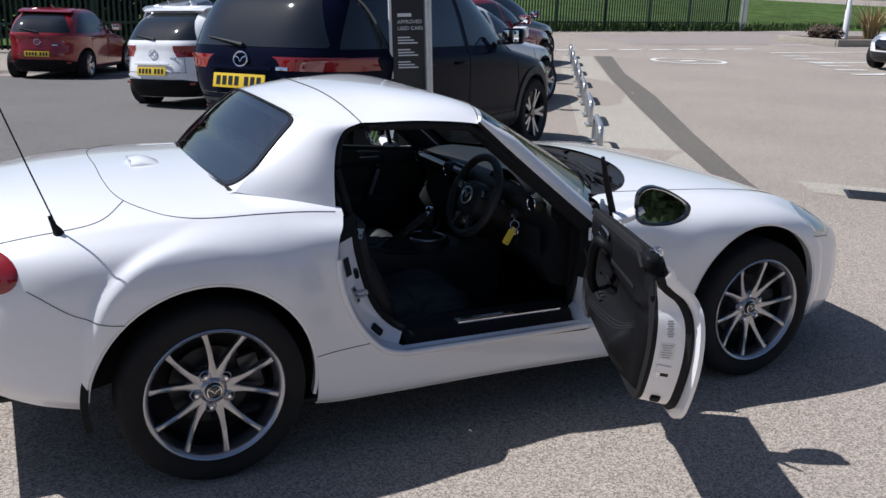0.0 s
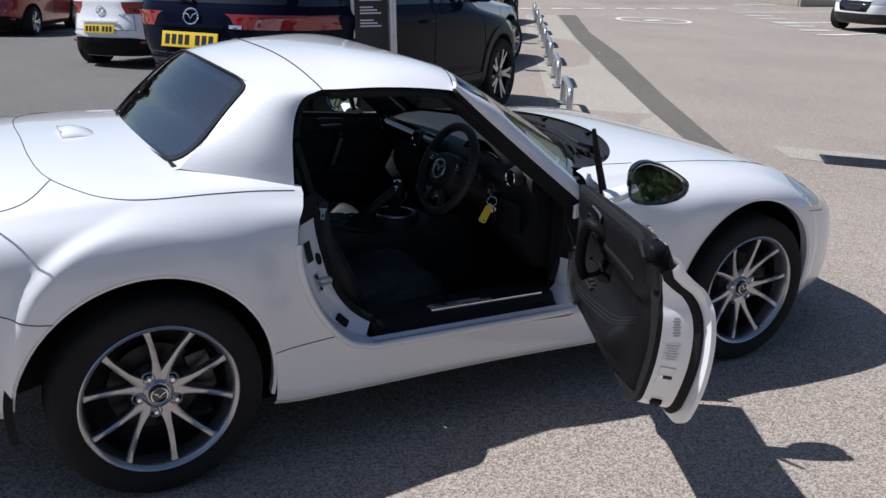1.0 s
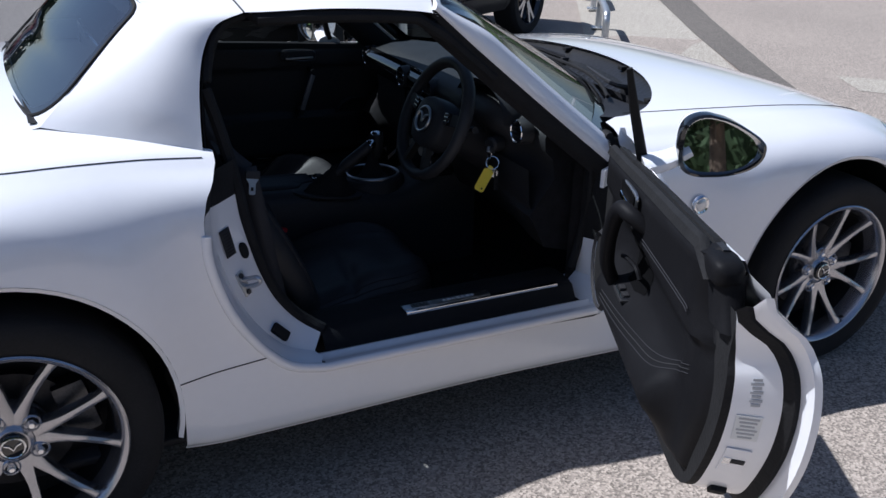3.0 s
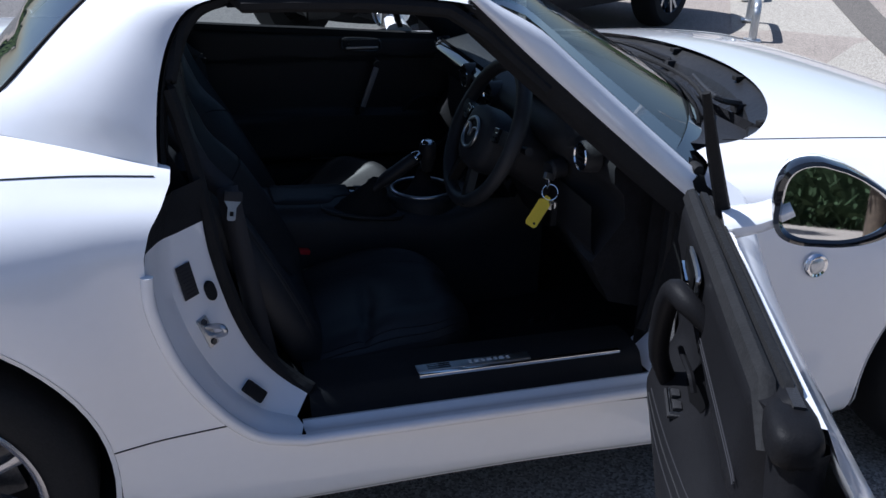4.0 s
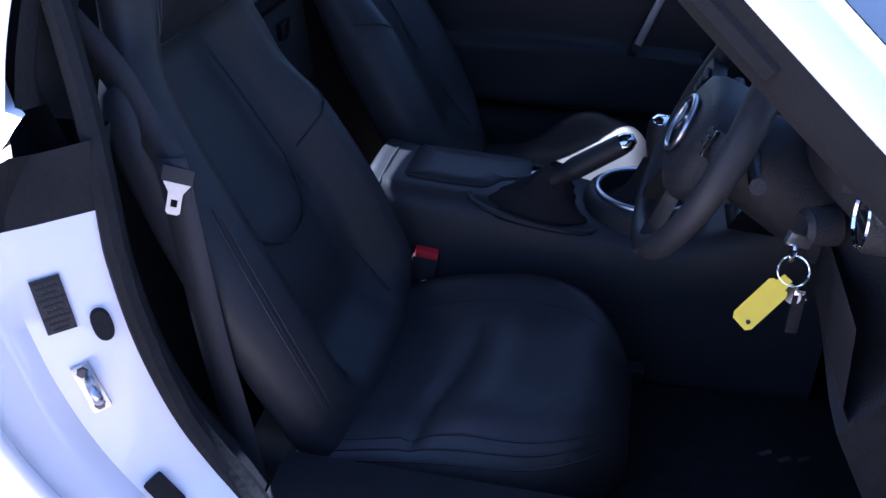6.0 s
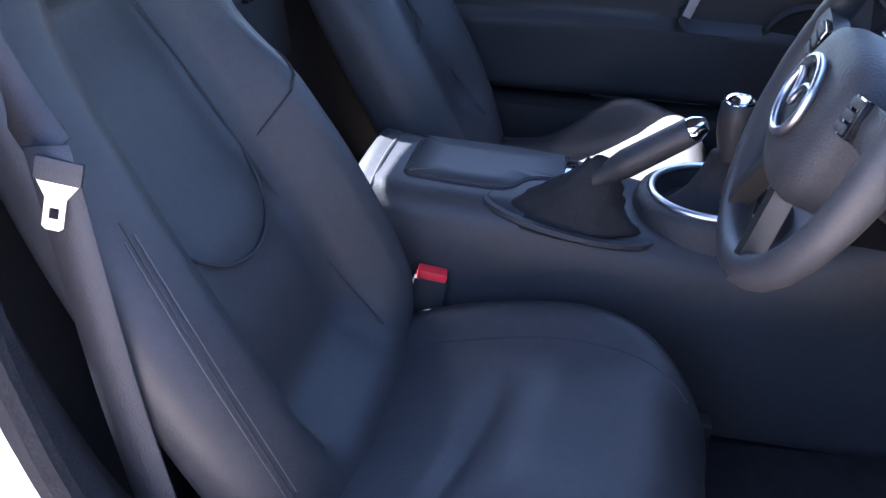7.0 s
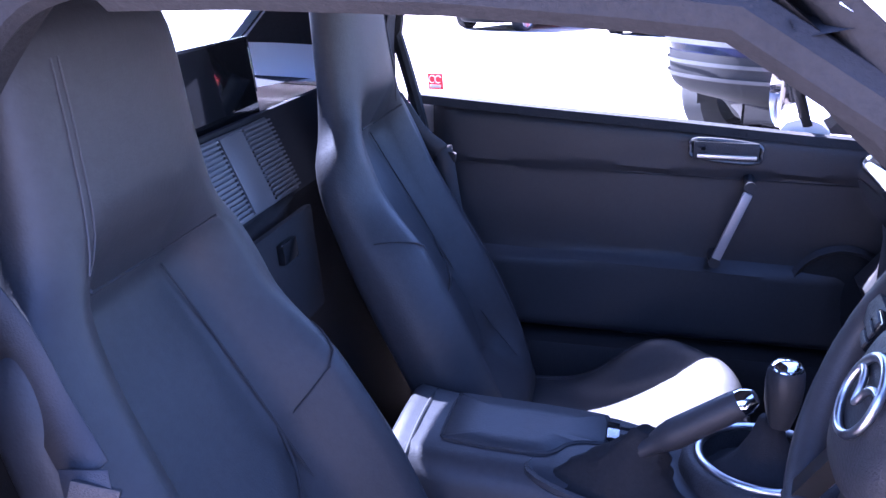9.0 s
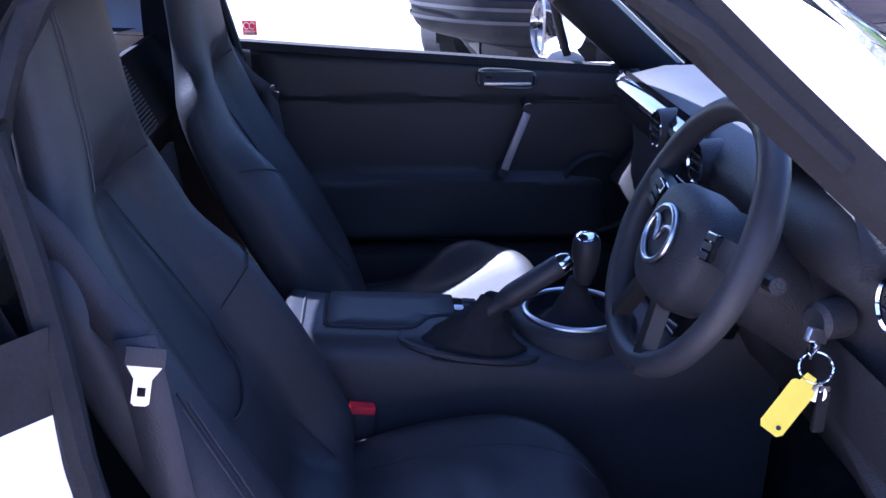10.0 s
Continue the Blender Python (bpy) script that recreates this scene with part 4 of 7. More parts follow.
def wing_mirror(parent, s):
    m = node("wing_mirror", parent)
    c = Vector((1.212, -0.852, 0.873))
    def ring(dx, k, dz=0.0):
        pts = []
        for j in range(40):
            a = 2 * math.pi * j / 40
            ca, sa = math.cos(a), math.sin(a)
            yy = 0.094 * k * math.copysign(abs(ca) ** (0.50 if ca > 0 else 0.92), ca)
            thin = sstep(0.05, -0.11, yy)
            zz = 0.070 * k * math.copysign(abs(sa) ** (0.62 if ca > 0 else 0.80), sa) * (1.0 - (0.50 if sa > 0 else 0.22) * thin) - 0.006 * k * thin
            pts.append((c.x + dx, s * (c.y + yy), c.z + zz + dz))
        return pts
    loft("housing", [ring(0.030, 0.94), ring(0.036, 0.97), ring(0.06, 0.90), ring(0.085, 0.72), ring(0.10, 0.42), ring(0.105, 0.1)], WHITE, m)
    loft("surround", [ring(0.030, 0.88), ring(-0.004, 0.87), ring(-0.014, 0.93), ring(-0.010, 1.01), ring(0.004, 1.03), ring(0.020, 1.01)], GLOSSBLACK, m, caps=False)
    v = [(x + 0.172 * (z - c.z) + 0.010, y, z) for x, y, z in ring(-0.002, 0.92)]
    mk("mirror_glass", v, [tuple(range(len(v)))], MIRROR, m)
    tube("stalk", [(1.24, s * -0.69, 0.815), (1.24, s * -0.745, 0.830), (1.24, s * -0.79, 0.855)], [0.045, 0.038, 0.032], WHITE, m, n=12, smoothn=3, flat=0.6)


def build_door(s, m, detail):
    """The door in its closed place on the right (s=1) or left side, turned by m."""
    door = node("door", car, m, "open driver's door with black leather trim" if detail else "closed passenger door with black trim")
    low = [(x, z) for x, z in DOORLINE if z < 0.81]
    rise = 0.036 if detail else 0.0
    poly = [(0.462, 0.835 + rise)] + low + [(1.55, 0.808)]
    cx, cz = 1.0, 0.58
    belt_z = lambda x: ZSH(x) + rise * (1.55 - x) / 1.1

    def skin(x, z):
        zs = ZSH(x) - 0.006
        return side(x, min(z, zs)).y + 0.35 * max(0, z - zs)

    def inset(x, z, d):
        q = Vector((cx - x, cz - z))
        nx_, nz_ = q.x * 0.6, q.y * 1.4
        l = math.hypot(nx_, nz_)
        return x + nx_ / l * d, z + nz_ / l * d

    ring = spline([(x, z, 0) for x, z in poly], 4, closed=False)
    ring = [(p.x, p.y) for p in ring]
    ring = [inset(x, z, 0.004) for x, z in ring]
    # outer skin
    nx, nz = 54, 26
    rows = []
    for i in range(nx + 1):
        x = 0.44 + 1.12 * i / nx
        row = []
        for j in range(nz + 1):
            z = 0.335 + 0.56 * j / nz
            row.append((x, skin(x, z), z))
        rows.append(row)
    v, f = clipped(rows, lambda p: -apart(ring, p.x, p.z))
    mk("door_skin", [(p.x, s * p.y, p.z) for p in v], f, WHITE, door)
    # folded edge, seal and shell
    shell, seal, wall = [], [], []
    for x, z in ring:
        y = skin(x, z)
        a1, a2, a3 = inset(x, z, 0.030), inset(x, z, 0.042), inset(x, z, 0.060)
        shell.append([(x, s * y, z), (x, s * (y + 0.012), z), (a1[0], s * (y + 0.020), a1[1])])
        seal.append([(a1[0], s * (y + 0.020), a1[1]), (inset(x, z, 0.026)[0], s * (y + 0.030), inset(x, z, 0.026)[1]), (a2[0], s * (y + 0.042), a2[1])])
        yi = -0.675
        wall.append([(a2[0], s * (y + 0.042), a2[1]), (lerp(a2[0], a3[0], 0.5), s * lerp(y + 0.042, yi, 0.5), lerp(a2[1], a3[1], 0.5)), (a3[0], s * yi, a3[1])])
    sheet("door_edge", shell, WHITE, door)
    sheet("door_seal", seal, RUBBER, door)
    cut_ = [[Vector(w[0]), Vector(w[0]).lerp(Vector(w[1]), 0.5), Vector(w[1]), Vector(w[1]).lerp(Vector(w[2]), 0.70), Vector(w[2])] for w in wall]
    sheet("door_frame", [w[:4] for w in cut_], WHITE, door)
    sheet("end_flange", [w[3:] for w in cut_], RUBBER, door)
    mk("inner_panel", [w[2] for w in wall], [tuple(range(len(wall)))], RUBBER, door)
    # inner trim: padded upper, recess, armrest
    def depth(x, z):
        d = 0.655
        if not detail:
            d -= 0.010 * sstep(0.735, 0.745, z)
            return d - 0.022 * sstep(0.572, 0.552, z) * sstep(0.60, 0.66, x) * (1 - sstep(1.30, 1.40, x))
        d -= 0.018 * sstep(0.715, 0.738, z)
        arm = math.exp(-((z - 0.560) / 0.058) ** 2) * sstep(0.64, 0.70, x) * (1 - sstep(1.14, 1.30, x))
        d -= 0.058 * arm
        rec = sstep(0.605, 0.63, z) * (1 - sstep(0.685, 0.705, z)) * sstep(0.655, 0.69, x) * (1 - sstep(1.15, 1.22, x))
        return d + 0.014 * rec

    nx, nz = 60, 40
    rows = []
    for i in range(nx + 1):
        u = i / nx
        row = []
        for j in range(nz + 1):
            t = j / nz
            z = lerp(0.405 + (0.055 if detail else 0.0) * (1 - sstep(0.0, 0.45, u)), 0.850 + rise - (0.045 + rise) * u, t)
            rear = 0.546 + 0.065 * sstep(0.66, 0.43, z)
            if detail:
                rear = 0.545 + 0.050 * sstep(0.66, 0.80, z) + 0.066 * sstep(0.64, 0.43, z)
            x = lerp(rear, (1.385 if detail else 1.505) - 0.05 * sstep(0.55, 0.42, z), u)
            d = depth(x, z)
            edge = min(u * 0.8, (1 - u) * 0.8, t, 1 - t)
            d += (0.034 if detail else 0.022) * (1 - math.sqrt(max(0.0, 1 - (1 - min(1.0, edge / 0.06)) ** 2)))
            row.append((x, -s * d, z))
        rows.append(row)
    # one trim in two tones, evening out the light on each door
    sheet("door_trim", rows, DOORTRIM_DIM if detail else DOORTRIM_LIFTED, door)
    brd = [r[0] for r in rows] + rows[-1][1:] + [r[-1] for r in reversed(rows[:-1])] + list(reversed(rows[0][1:-1]))
    sheet("trim_edge", [[Vector(p) for p in brd + brd[:1]], [Vector((p[0], p[1] - s * 0.012, p[2])) for p in brd + brd[:1]]], PLASTIC, door)
    if detail:
        line = spline([(1.125, 0, 0.742), (0.95, 0, 0.750), (0.76, 0, 0.762), (0.645, 0, 0.768), (0.622, 0, 0.766)], 8)
        for off in (0.0, 0.007):
            tube("stitch_line", [(p.x - off * 0.6, -s * (depth(p.x, p.z + off) - 0.0006), p.z + off) for p in line], 0.0011, DARKSTITCH, door, n=4)
        line = spline([(1.10, 0, 0.560), (0.95, 0, 0.575), (0.84, 0, 0.588), (0.74, 0, 0.602), (0.68, 0, 0.625), (0.62, 0, 0.652)], 8)
        for off in (0.0, 0.008, 0.016):
            tube("arm_stitch", [(p.x, -s * (depth(p.x, p.z + off) - 0.0006), p.z + off) for p in line], 0.0010, DARKSTITCH if off != 0.008 else SEAM, door, n=4)
    else:
        tube("trim_seam", [(x, -s * (depth(x, 0.735) - 0.0003), 0.735 - 0.01 * (x - 0.6)) for x in [lerp(0.585, 1.37, k / 20) for k in range(21)]], 0.0014, SEAM, door, n=4)
    # window slot on top
    drop = lambda x: -0.018 * sstep(0.9, 1.5, x)
    xs_ = [lerp(0.575 if detail else 0.50, 1.375 if detail else 1.50, k / 12) for k in range(13)]
    sheet("belt_trim", [[(x, s * y, belt_z(x) + (dz if x > 0.58 or not detail else -0.022) + drop(x)) for y, dz in ((-0.640, 0.010), (-0.645, 0.026), (-0.655, 0.030), (-0.662, 0.026), (-0.665, 0.008), (-0.669, 0.026), (-0.680, 0.024), (-0.688, 0.006))] for x in xs_], RUBBER, door)
    tube("belt_lip", [(x, s * -0.6865, belt_z(x) + (0.016 if x > 0.58 or not detail else -0.022) + drop(x)) for x in xs_], 0.0045, RUBBER, door, n=6)
    sheet("belt_shoulder", [[(x, s * -0.688, belt_z(x) + 0.012 + drop(x)), (x, s * -0.700, belt_z(x) + 0.010 + drop(x)), (x, s * (skin(x, ZSH(x) - 0.01) * -1 + 0.004) * -1, ZSH(x) - 0.012)] for x in xs_], WHITE, door)
    # pull handle and release lever
    gp = node("grab_handle", door)
    if not detail:
        rbox("grip", (0.017, 0.012, 0.135), DULLSILVER, gp, at=(1.121, -s * 0.602, 0.654), rot=(0, 19.5, 0), bev=0.004)
        for hx, hz in ((1.146, 0.728), (1.097, 0.582)):
            tube("bracket", [(hx, -s * 0.602, hz), (hx, -s * 0.612, hz), (hx, -s * 0.650, hz + 0.004)], 0.011, PLASTIC, gp, n=10)
    else:
        tube("grip", [(0.950, -s * 0.646, 0.775), (0.972, -s * 0.616, 0.796), (1.008, -s * 0.600, 0.796), (1.052, -s * 0.596, 0.735), (1.084, -s * 0.602, 0.650), (1.096, -s * 0.628, 0.588)], [0.013, 0.017, 0.018, 0.017, 0.016, 0.014], DOORTRIM_DIM, gp, n=12, smoothn=6)
        tube("grip_inlay", [(1.024, -s * 0.590, 0.798), (1.066, -s * 0.586, 0.735), (1.098, -s * 0.592, 0.648)], 0.0035, SATIN, gp, n=8, smoothn=5)
        # dark patch laid on the trim surface, painting the shade of the hollow
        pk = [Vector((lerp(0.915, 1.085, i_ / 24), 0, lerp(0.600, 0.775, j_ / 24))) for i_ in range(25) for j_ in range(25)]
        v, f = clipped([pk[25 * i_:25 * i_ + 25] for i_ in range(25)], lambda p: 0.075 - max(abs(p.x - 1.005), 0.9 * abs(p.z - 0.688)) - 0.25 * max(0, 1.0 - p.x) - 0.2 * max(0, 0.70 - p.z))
        mk("pull_pocket_shade", [(p.x, -s * (depth(p.x, p.z) - 0.0015), p.z) for p in v], f, RECESS_SHADE, gp)
        tube("pocket_lip", [(1.075, -s * 0.632, 0.668), (1.03, -s * 0.630, 0.682), (0.965, -s * 0.634, 0.690), (0.945, -s * 0.640, 0.672)], 0.005, DOORTRIM_DIM, gp, n=6, smoothn=5)
    hr = node("release_handle", door, pose(-0.045, s * 0.008, 0.022) if detail else None)
    loop = [(1.15, -s * 0.636, 0.800), (1.05, -s * 0.636, 0.806), (1.038, -s * 0.636, 0.79), (1.05, -s * 0.636, 0.772), (1.15, -s * 0.636, 0.766), (1.162, -s * 0.636, 0.783)]
    tube("bezel", loop, 0.004, SATIN if detail else STEEL, hr, n=6, closed=True, smoothn=4)
    # the driver's cup gets its inner shade from the near-black colour
    rbox("cup", (0.115, 0.006, 0.034), RECESS_SHADE if detail else PLASTIC, hr, at=(1.10, -s * 0.633, 0.786), bev=0.002)
    rbox("lever", (0.07 if detail else 0.104, 0.012, 0.012 if detail else 0.007), CHROME if detail else SATIN, hr, at=(1.11 if detail else 1.102, -s * 0.630, 0.777), bev=0.003)
    rbox("lock_tab", (0.014, 0.008, 0.012), REDPLASTIC if detail else DULLSILVER, hr, at=(1.060, -s * 0.634, 0.790), bev=0.003)
    spk = node("speaker", door, pose(1.33, -s * 0.650, 0.52))
    lathe("rim", [(0.085, s * 0.008), (0.092, s * 0.014), (0.10, s * 0.004)], PLASTIC, spk, n=36)
    lathe("grille", [(0.0, s * 0.012), (0.05, s * 0.010), (0.086, s * 0.006)], RUBBER, spk, n=36)
    # quarter light divider and glass channel
    tube("quarter_post", [(1.160, s * -0.622, 1.045), (1.196, s * -0.650, 0.95), (1.240, s * -0.690, 0.830)], [0.0065, 0.0105, 0.0125], RUBBER, door, n=8, flat=0.6)
    wing_mirror(door, s)
    if detail:
        sw = node("window_switch", door)
        rbox("panel", (0.075, 0.03, 0.006), PLASTIC, sw, at=(1.012, -s * 0.628, 0.608), bev=0.002)
        tube("frame", [(1.045, -s * 0.618, 0.613), (0.98, -s * 0.618, 0.613), (0.98, -s * 0.639, 0.613), (1.045, -s * 0.639, 0.613)], 0.002, CHROME, sw, n=5, closed=True)
        for q in (0.996, 1.030):
            rbox("rocker", (0.02, 0.013, 0.008), PLASTIC, sw, at=(q, -s * 0.628, 0.614), bev=0.002)
        # latch, labels and buffer, set flat on the rear end
        ends_ = [w for w in wall if w[0][0] < 0.75]

        def end_pose(z, f, out=0.001):
            k = min(range(1, len(ends_) - 1), key=lambda q: abs(ends_[q][1][2] - z))
            w = ends_[k]
            a, b = Vector(w[0]), Vector(w[2])
            tz = (Vector(ends_[k - 1][1]) - Vector(ends_[k + 1][1])).normalized()
            if tz.z < 0:
                tz = -tz
            tu = b - a
            tu = (tu - tz * tu.dot(tz)).normalized()
            nn = tu.cross(tz)
            if nn.x > 0:
                nn, tu = -nn, -tu
            c = a.lerp(b, f)
            t_ = (z - c.z) / tz.z
            c = c + tz * t_
            return Matrix.Translation(c + nn * out) @ Matrix((nn, tu, tz)).transposed().to_4x4()

        lab = node("latch", door, end_pose(0.545, 0.50))
        rbox("lock_plate", (0.002, 0.040, 0.070), WHITE, lab, bev=0.0008)
        rbox("slot", (0.003, 0.022, 0.012), SEAM, lab, at=(0.001, 0.006, 0.0), bev=0.0008)
        rbox("catch", (0.004, 0.012, 0.018), CHROME, lab, at=(0.001, -0.012, 0.0), bev=0.001)
        for dy, dz in ((0.008, 0.026), (-0.010, 0.024), (0.0, -0.026)):
            lathe("screw", [(0.0, -0.002), (0.005, -0.002), (0.006, 0.0)], SATIN, lab, n=12, m=pose(0.001, dy, dz, 0, 0, -90))
        el = node("edge_label", door, end_pose(0.625, 0.50))
        rbox("label_sheet", (0.0012, 0.040, 0.052), LABELW, el, bev=0)
        for q in range(6):
            rbox("print_bar", (0.0012, 0.032 - 0.005 * (q % 3), 0.0036), INK, el, at=(0.0006, 0, 0.020 - 0.008 * q), bev=0)
        pb = node("stamp", door, end_pose(0.695, 0.45))
        for q in range(7):
            rbox("print_bar", (0.0010, 0.014 + 0.005 * (q % 2), 0.0045), INK, pb, at=(0.0, 0.0, 0.022 - 0.0075 * q), bev=0)
        eb = node("edge_buffer", door, end_pose(0.445, 0.45))
        rbox("buffer_block", (0.016, 0.028, 0.030), RUBBER, eb, bev=0.006)
        # rounded rubber corner that closes the belt line, and its tongue down the end
        ring_ = []
        for k, (dx, zc, hz_, hy_) in enumerate(((0.0, 0.836, 0.006, 0.008), (0.004, 0.836, 0.016, 0.018), (0.012, 0.837, 0.020, 0.024), (0.026, 0.837, 0.022, 0.026), (0.050, 0.837, 0.022, 0.026), (0.080, 0.836, 0.019, 0.023), (0.100, 0.836, 0.016, 0.020))):
            ring_.append([(0.545 + dx, s * (-0.672 + hy_ * math.copysign(abs(math.cos(a)) ** 0.6, math.cos(a))), zc + rise - 0.012 + hz_ * math.copysign(abs(math.sin(a)) ** 0.6, math.sin(a))) for a in [2 * math.pi * q / 28 for q in range(28)]])
        loft("trim_end", ring_, DOORTRIM_DIM, door, ang=60)
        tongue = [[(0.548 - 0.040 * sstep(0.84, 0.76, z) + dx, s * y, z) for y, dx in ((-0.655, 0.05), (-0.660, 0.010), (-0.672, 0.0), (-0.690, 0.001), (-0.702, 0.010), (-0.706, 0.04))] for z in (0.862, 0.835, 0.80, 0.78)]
        sheet("end_tongue", tongue, DOORTRIM_DIM, door, ang=50)
    else:
        g = [[(x, lerp(0.693, 0.575, t), lerp(ZSH(x) + 0.02, 1.115 - 0.012 * abs(x - 0.8), t)) for t in (0, 0.25, 0.5, 0.75, 1)] for x in [lerp(0.475, 1.19, k / 10) for k in range(11)]]
        for k, r in enumerate(g):
            top_x = lerp(0.56, 1.06, k / 10)
            for q in range(5):
                r[q] = (lerp(r[q][0], top_x, (q / 4) ** 1.2), r[q][1], r[q][2])
        sheet("window_glass", g, SIDEGLASS, door)
        sheet("quarter_glass", [[(1.240, 0.690, 0.83), (1.165, 0.626, 1.03)], [(1.42, 0.66, 0.83), (1.18, 0.62, 1.02)]], SIDEGLASS, door)
        rbox("window_sticker", (0.030, 0.0015, 0.034), REDPLASTIC, door, "small red alarm sticker", at=(0.545, 0.688, 0.885), rot=(18, 0, 0), bev=0)
        rbox("sticker_print", (0.022, 0.0012, 0.006), LABELW, door, at=(0.545, 0.6855, 0.876), rot=(18, 0, 0), bev=0)
        for q, dx in enumerate((-0.006, 0.006)):
            tube("sticker_print", [(0.545 + dx + 0.006 * math.cos(a), 0.683, 0.890 + 0.007 * math.sin(a)) for a in [0.5 + k * 0.45 for k in range(12)]], 0.001, LABELW, door, n=4)
    return door


build_door(1, Matrix.Translation((0.1754, -1.904, 0.040)) @ pose(0, 0, 0, 0, 0, 64.5), True)
build_door(-1, None, False)
hb = node("door_hinge", car)
rbox("hinge_leaf", (0.08, 0.012, 0.05), WHITE, hb, at=(1.515, -0.73, 0.70), rot=(0, 0, 30), bev=0.004)
rbox("hinge_leaf", (0.08, 0.012, 0.05), WHITE, hb, at=(1.515, -0.73, 0.45), rot=(0, 0, 30), bev=0.004)
lathe("pillar_screw", [(0.0, -0.016), (0.012, -0.014), (0.016, -0.004), (0.016, 0.01)], RUBBER, car, n=16, m=pose(1.525, -0.690, 0.797))

# ---- cabin ----
cab = node("cabin_trim", car)
sheet("floor_carpet", [[(x, y, 0.215 + (0.02 if abs(y) > 0.5 else 0)) for y in (-0.6, -0.5, -0.2, 0.0, 0.2, 0.5, 0.6)] for x in (0.4, 0.8, 1.2, 1.5)], CARPET, cab)
sheet("footwell", [[(1.5, y, 0.215), (1.68, y, 0.30), (1.78, y, 0.50), (1.80, y, 0.82)] for y in (-0.62, -0.2, 0.2, 0.62)], CARPET, cab)
mt = node("floor_mat", car, None, "black carpet mat with a small silver emblem")
rbox("mat_body", (0.62, 0.42, 0.012), CARPET, mt, at=(1.33, -0.36, 0.24), rot=(0, -4, 0), bev=0.005)
for k in range(3):
    rbox("emblem_bar", (0.02, 0.008, 0.003), SATIN, mt, at=(1.36 + 0.028 * k, -0.30 - 0.008 * (k % 2), 0.252), rot=(0, -4, 30), bev=0)
bulk = []
for y in [lerp(-0.66, 0.66, k / 24) for k in range(25)]:
    bk_ = -0.06 * sstep(0.13, 0.20, abs(y))
    bulk.append([(0.54, y, 0.20), (0.50, y, 0.45), (0.465 + bk_, y, 0.70), (0.455 + bk_ * 0.6, y, 0.752), (0.446 + bk_ * 0.3, y, 0.766), (0.430, y * 0.97, 0.772), (0.374, y * 0.83, 0.893), (0.360, y * 0.82, 0.890), (0.348, y * 0.80, 0.850), (0.28, y * 0.74, 0.80), (0.09, y * 0.55, 0.80)])
sheet("bulkhead", bulk, LINING, cab)
gr = node("bulkhead_vent", car, pose(0.404, 0.085, 0.832, 0, 65, 0), "black ribbed vent panel behind the seats")
rbox("vent_frame", (0.120, 0.285, 0.008), VENTGREY, gr, at=(0, 0, 0.004), bev=0.003)
rbox("vent_centre", (0.114, 0.072, 0.010), VENTGREY, gr, at=(0, 0.005, 0.010), bev=0.004)
for k in range(17):
    for sy in (-1, 1):
        rbox("vent_slat", (0.0030, 0.094, 0.010), VENTGREY, gr, at=(-0.054 + 0.0067 * k, 0.005 + sy * 0.088, 0.010), bev=0)
cb = node("cubby_lid", car)
rbox("lid", (0.012, 0.24, 0.16), LINING, cb, at=(0.476, 0.06, 0.69), rot=(0, -6, 0), bev=0.006)
rbox("latch", (0.012, 0.05, 0.03), GLOSSBLACK, cb, at=(0.482, 0.06, 0.735), rot=(0, -6, 0), bev=0.004)
dfl = node("wind_deflector", car)
rbox("screen", (0.006, 0.585, 0.175), GLOSSBLACK, dfl, at=(0.342, 0.0, 0.913), rot=(0, -8, 0), bev=0.003)
rbox("edge", (0.008, 0.59, 0.005), CHROME, dfl, at=(0.329, 0.0, 1.001), rot=(0, -8, 0), bev=0.002)
for sy in (1, -1):
    rbox("edge", (0.008, 0.004, 0.085), CHROME, dfl, at=(0.335, sy * 0.295, 0.958), rot=(0, -8, 0), bev=0.002)

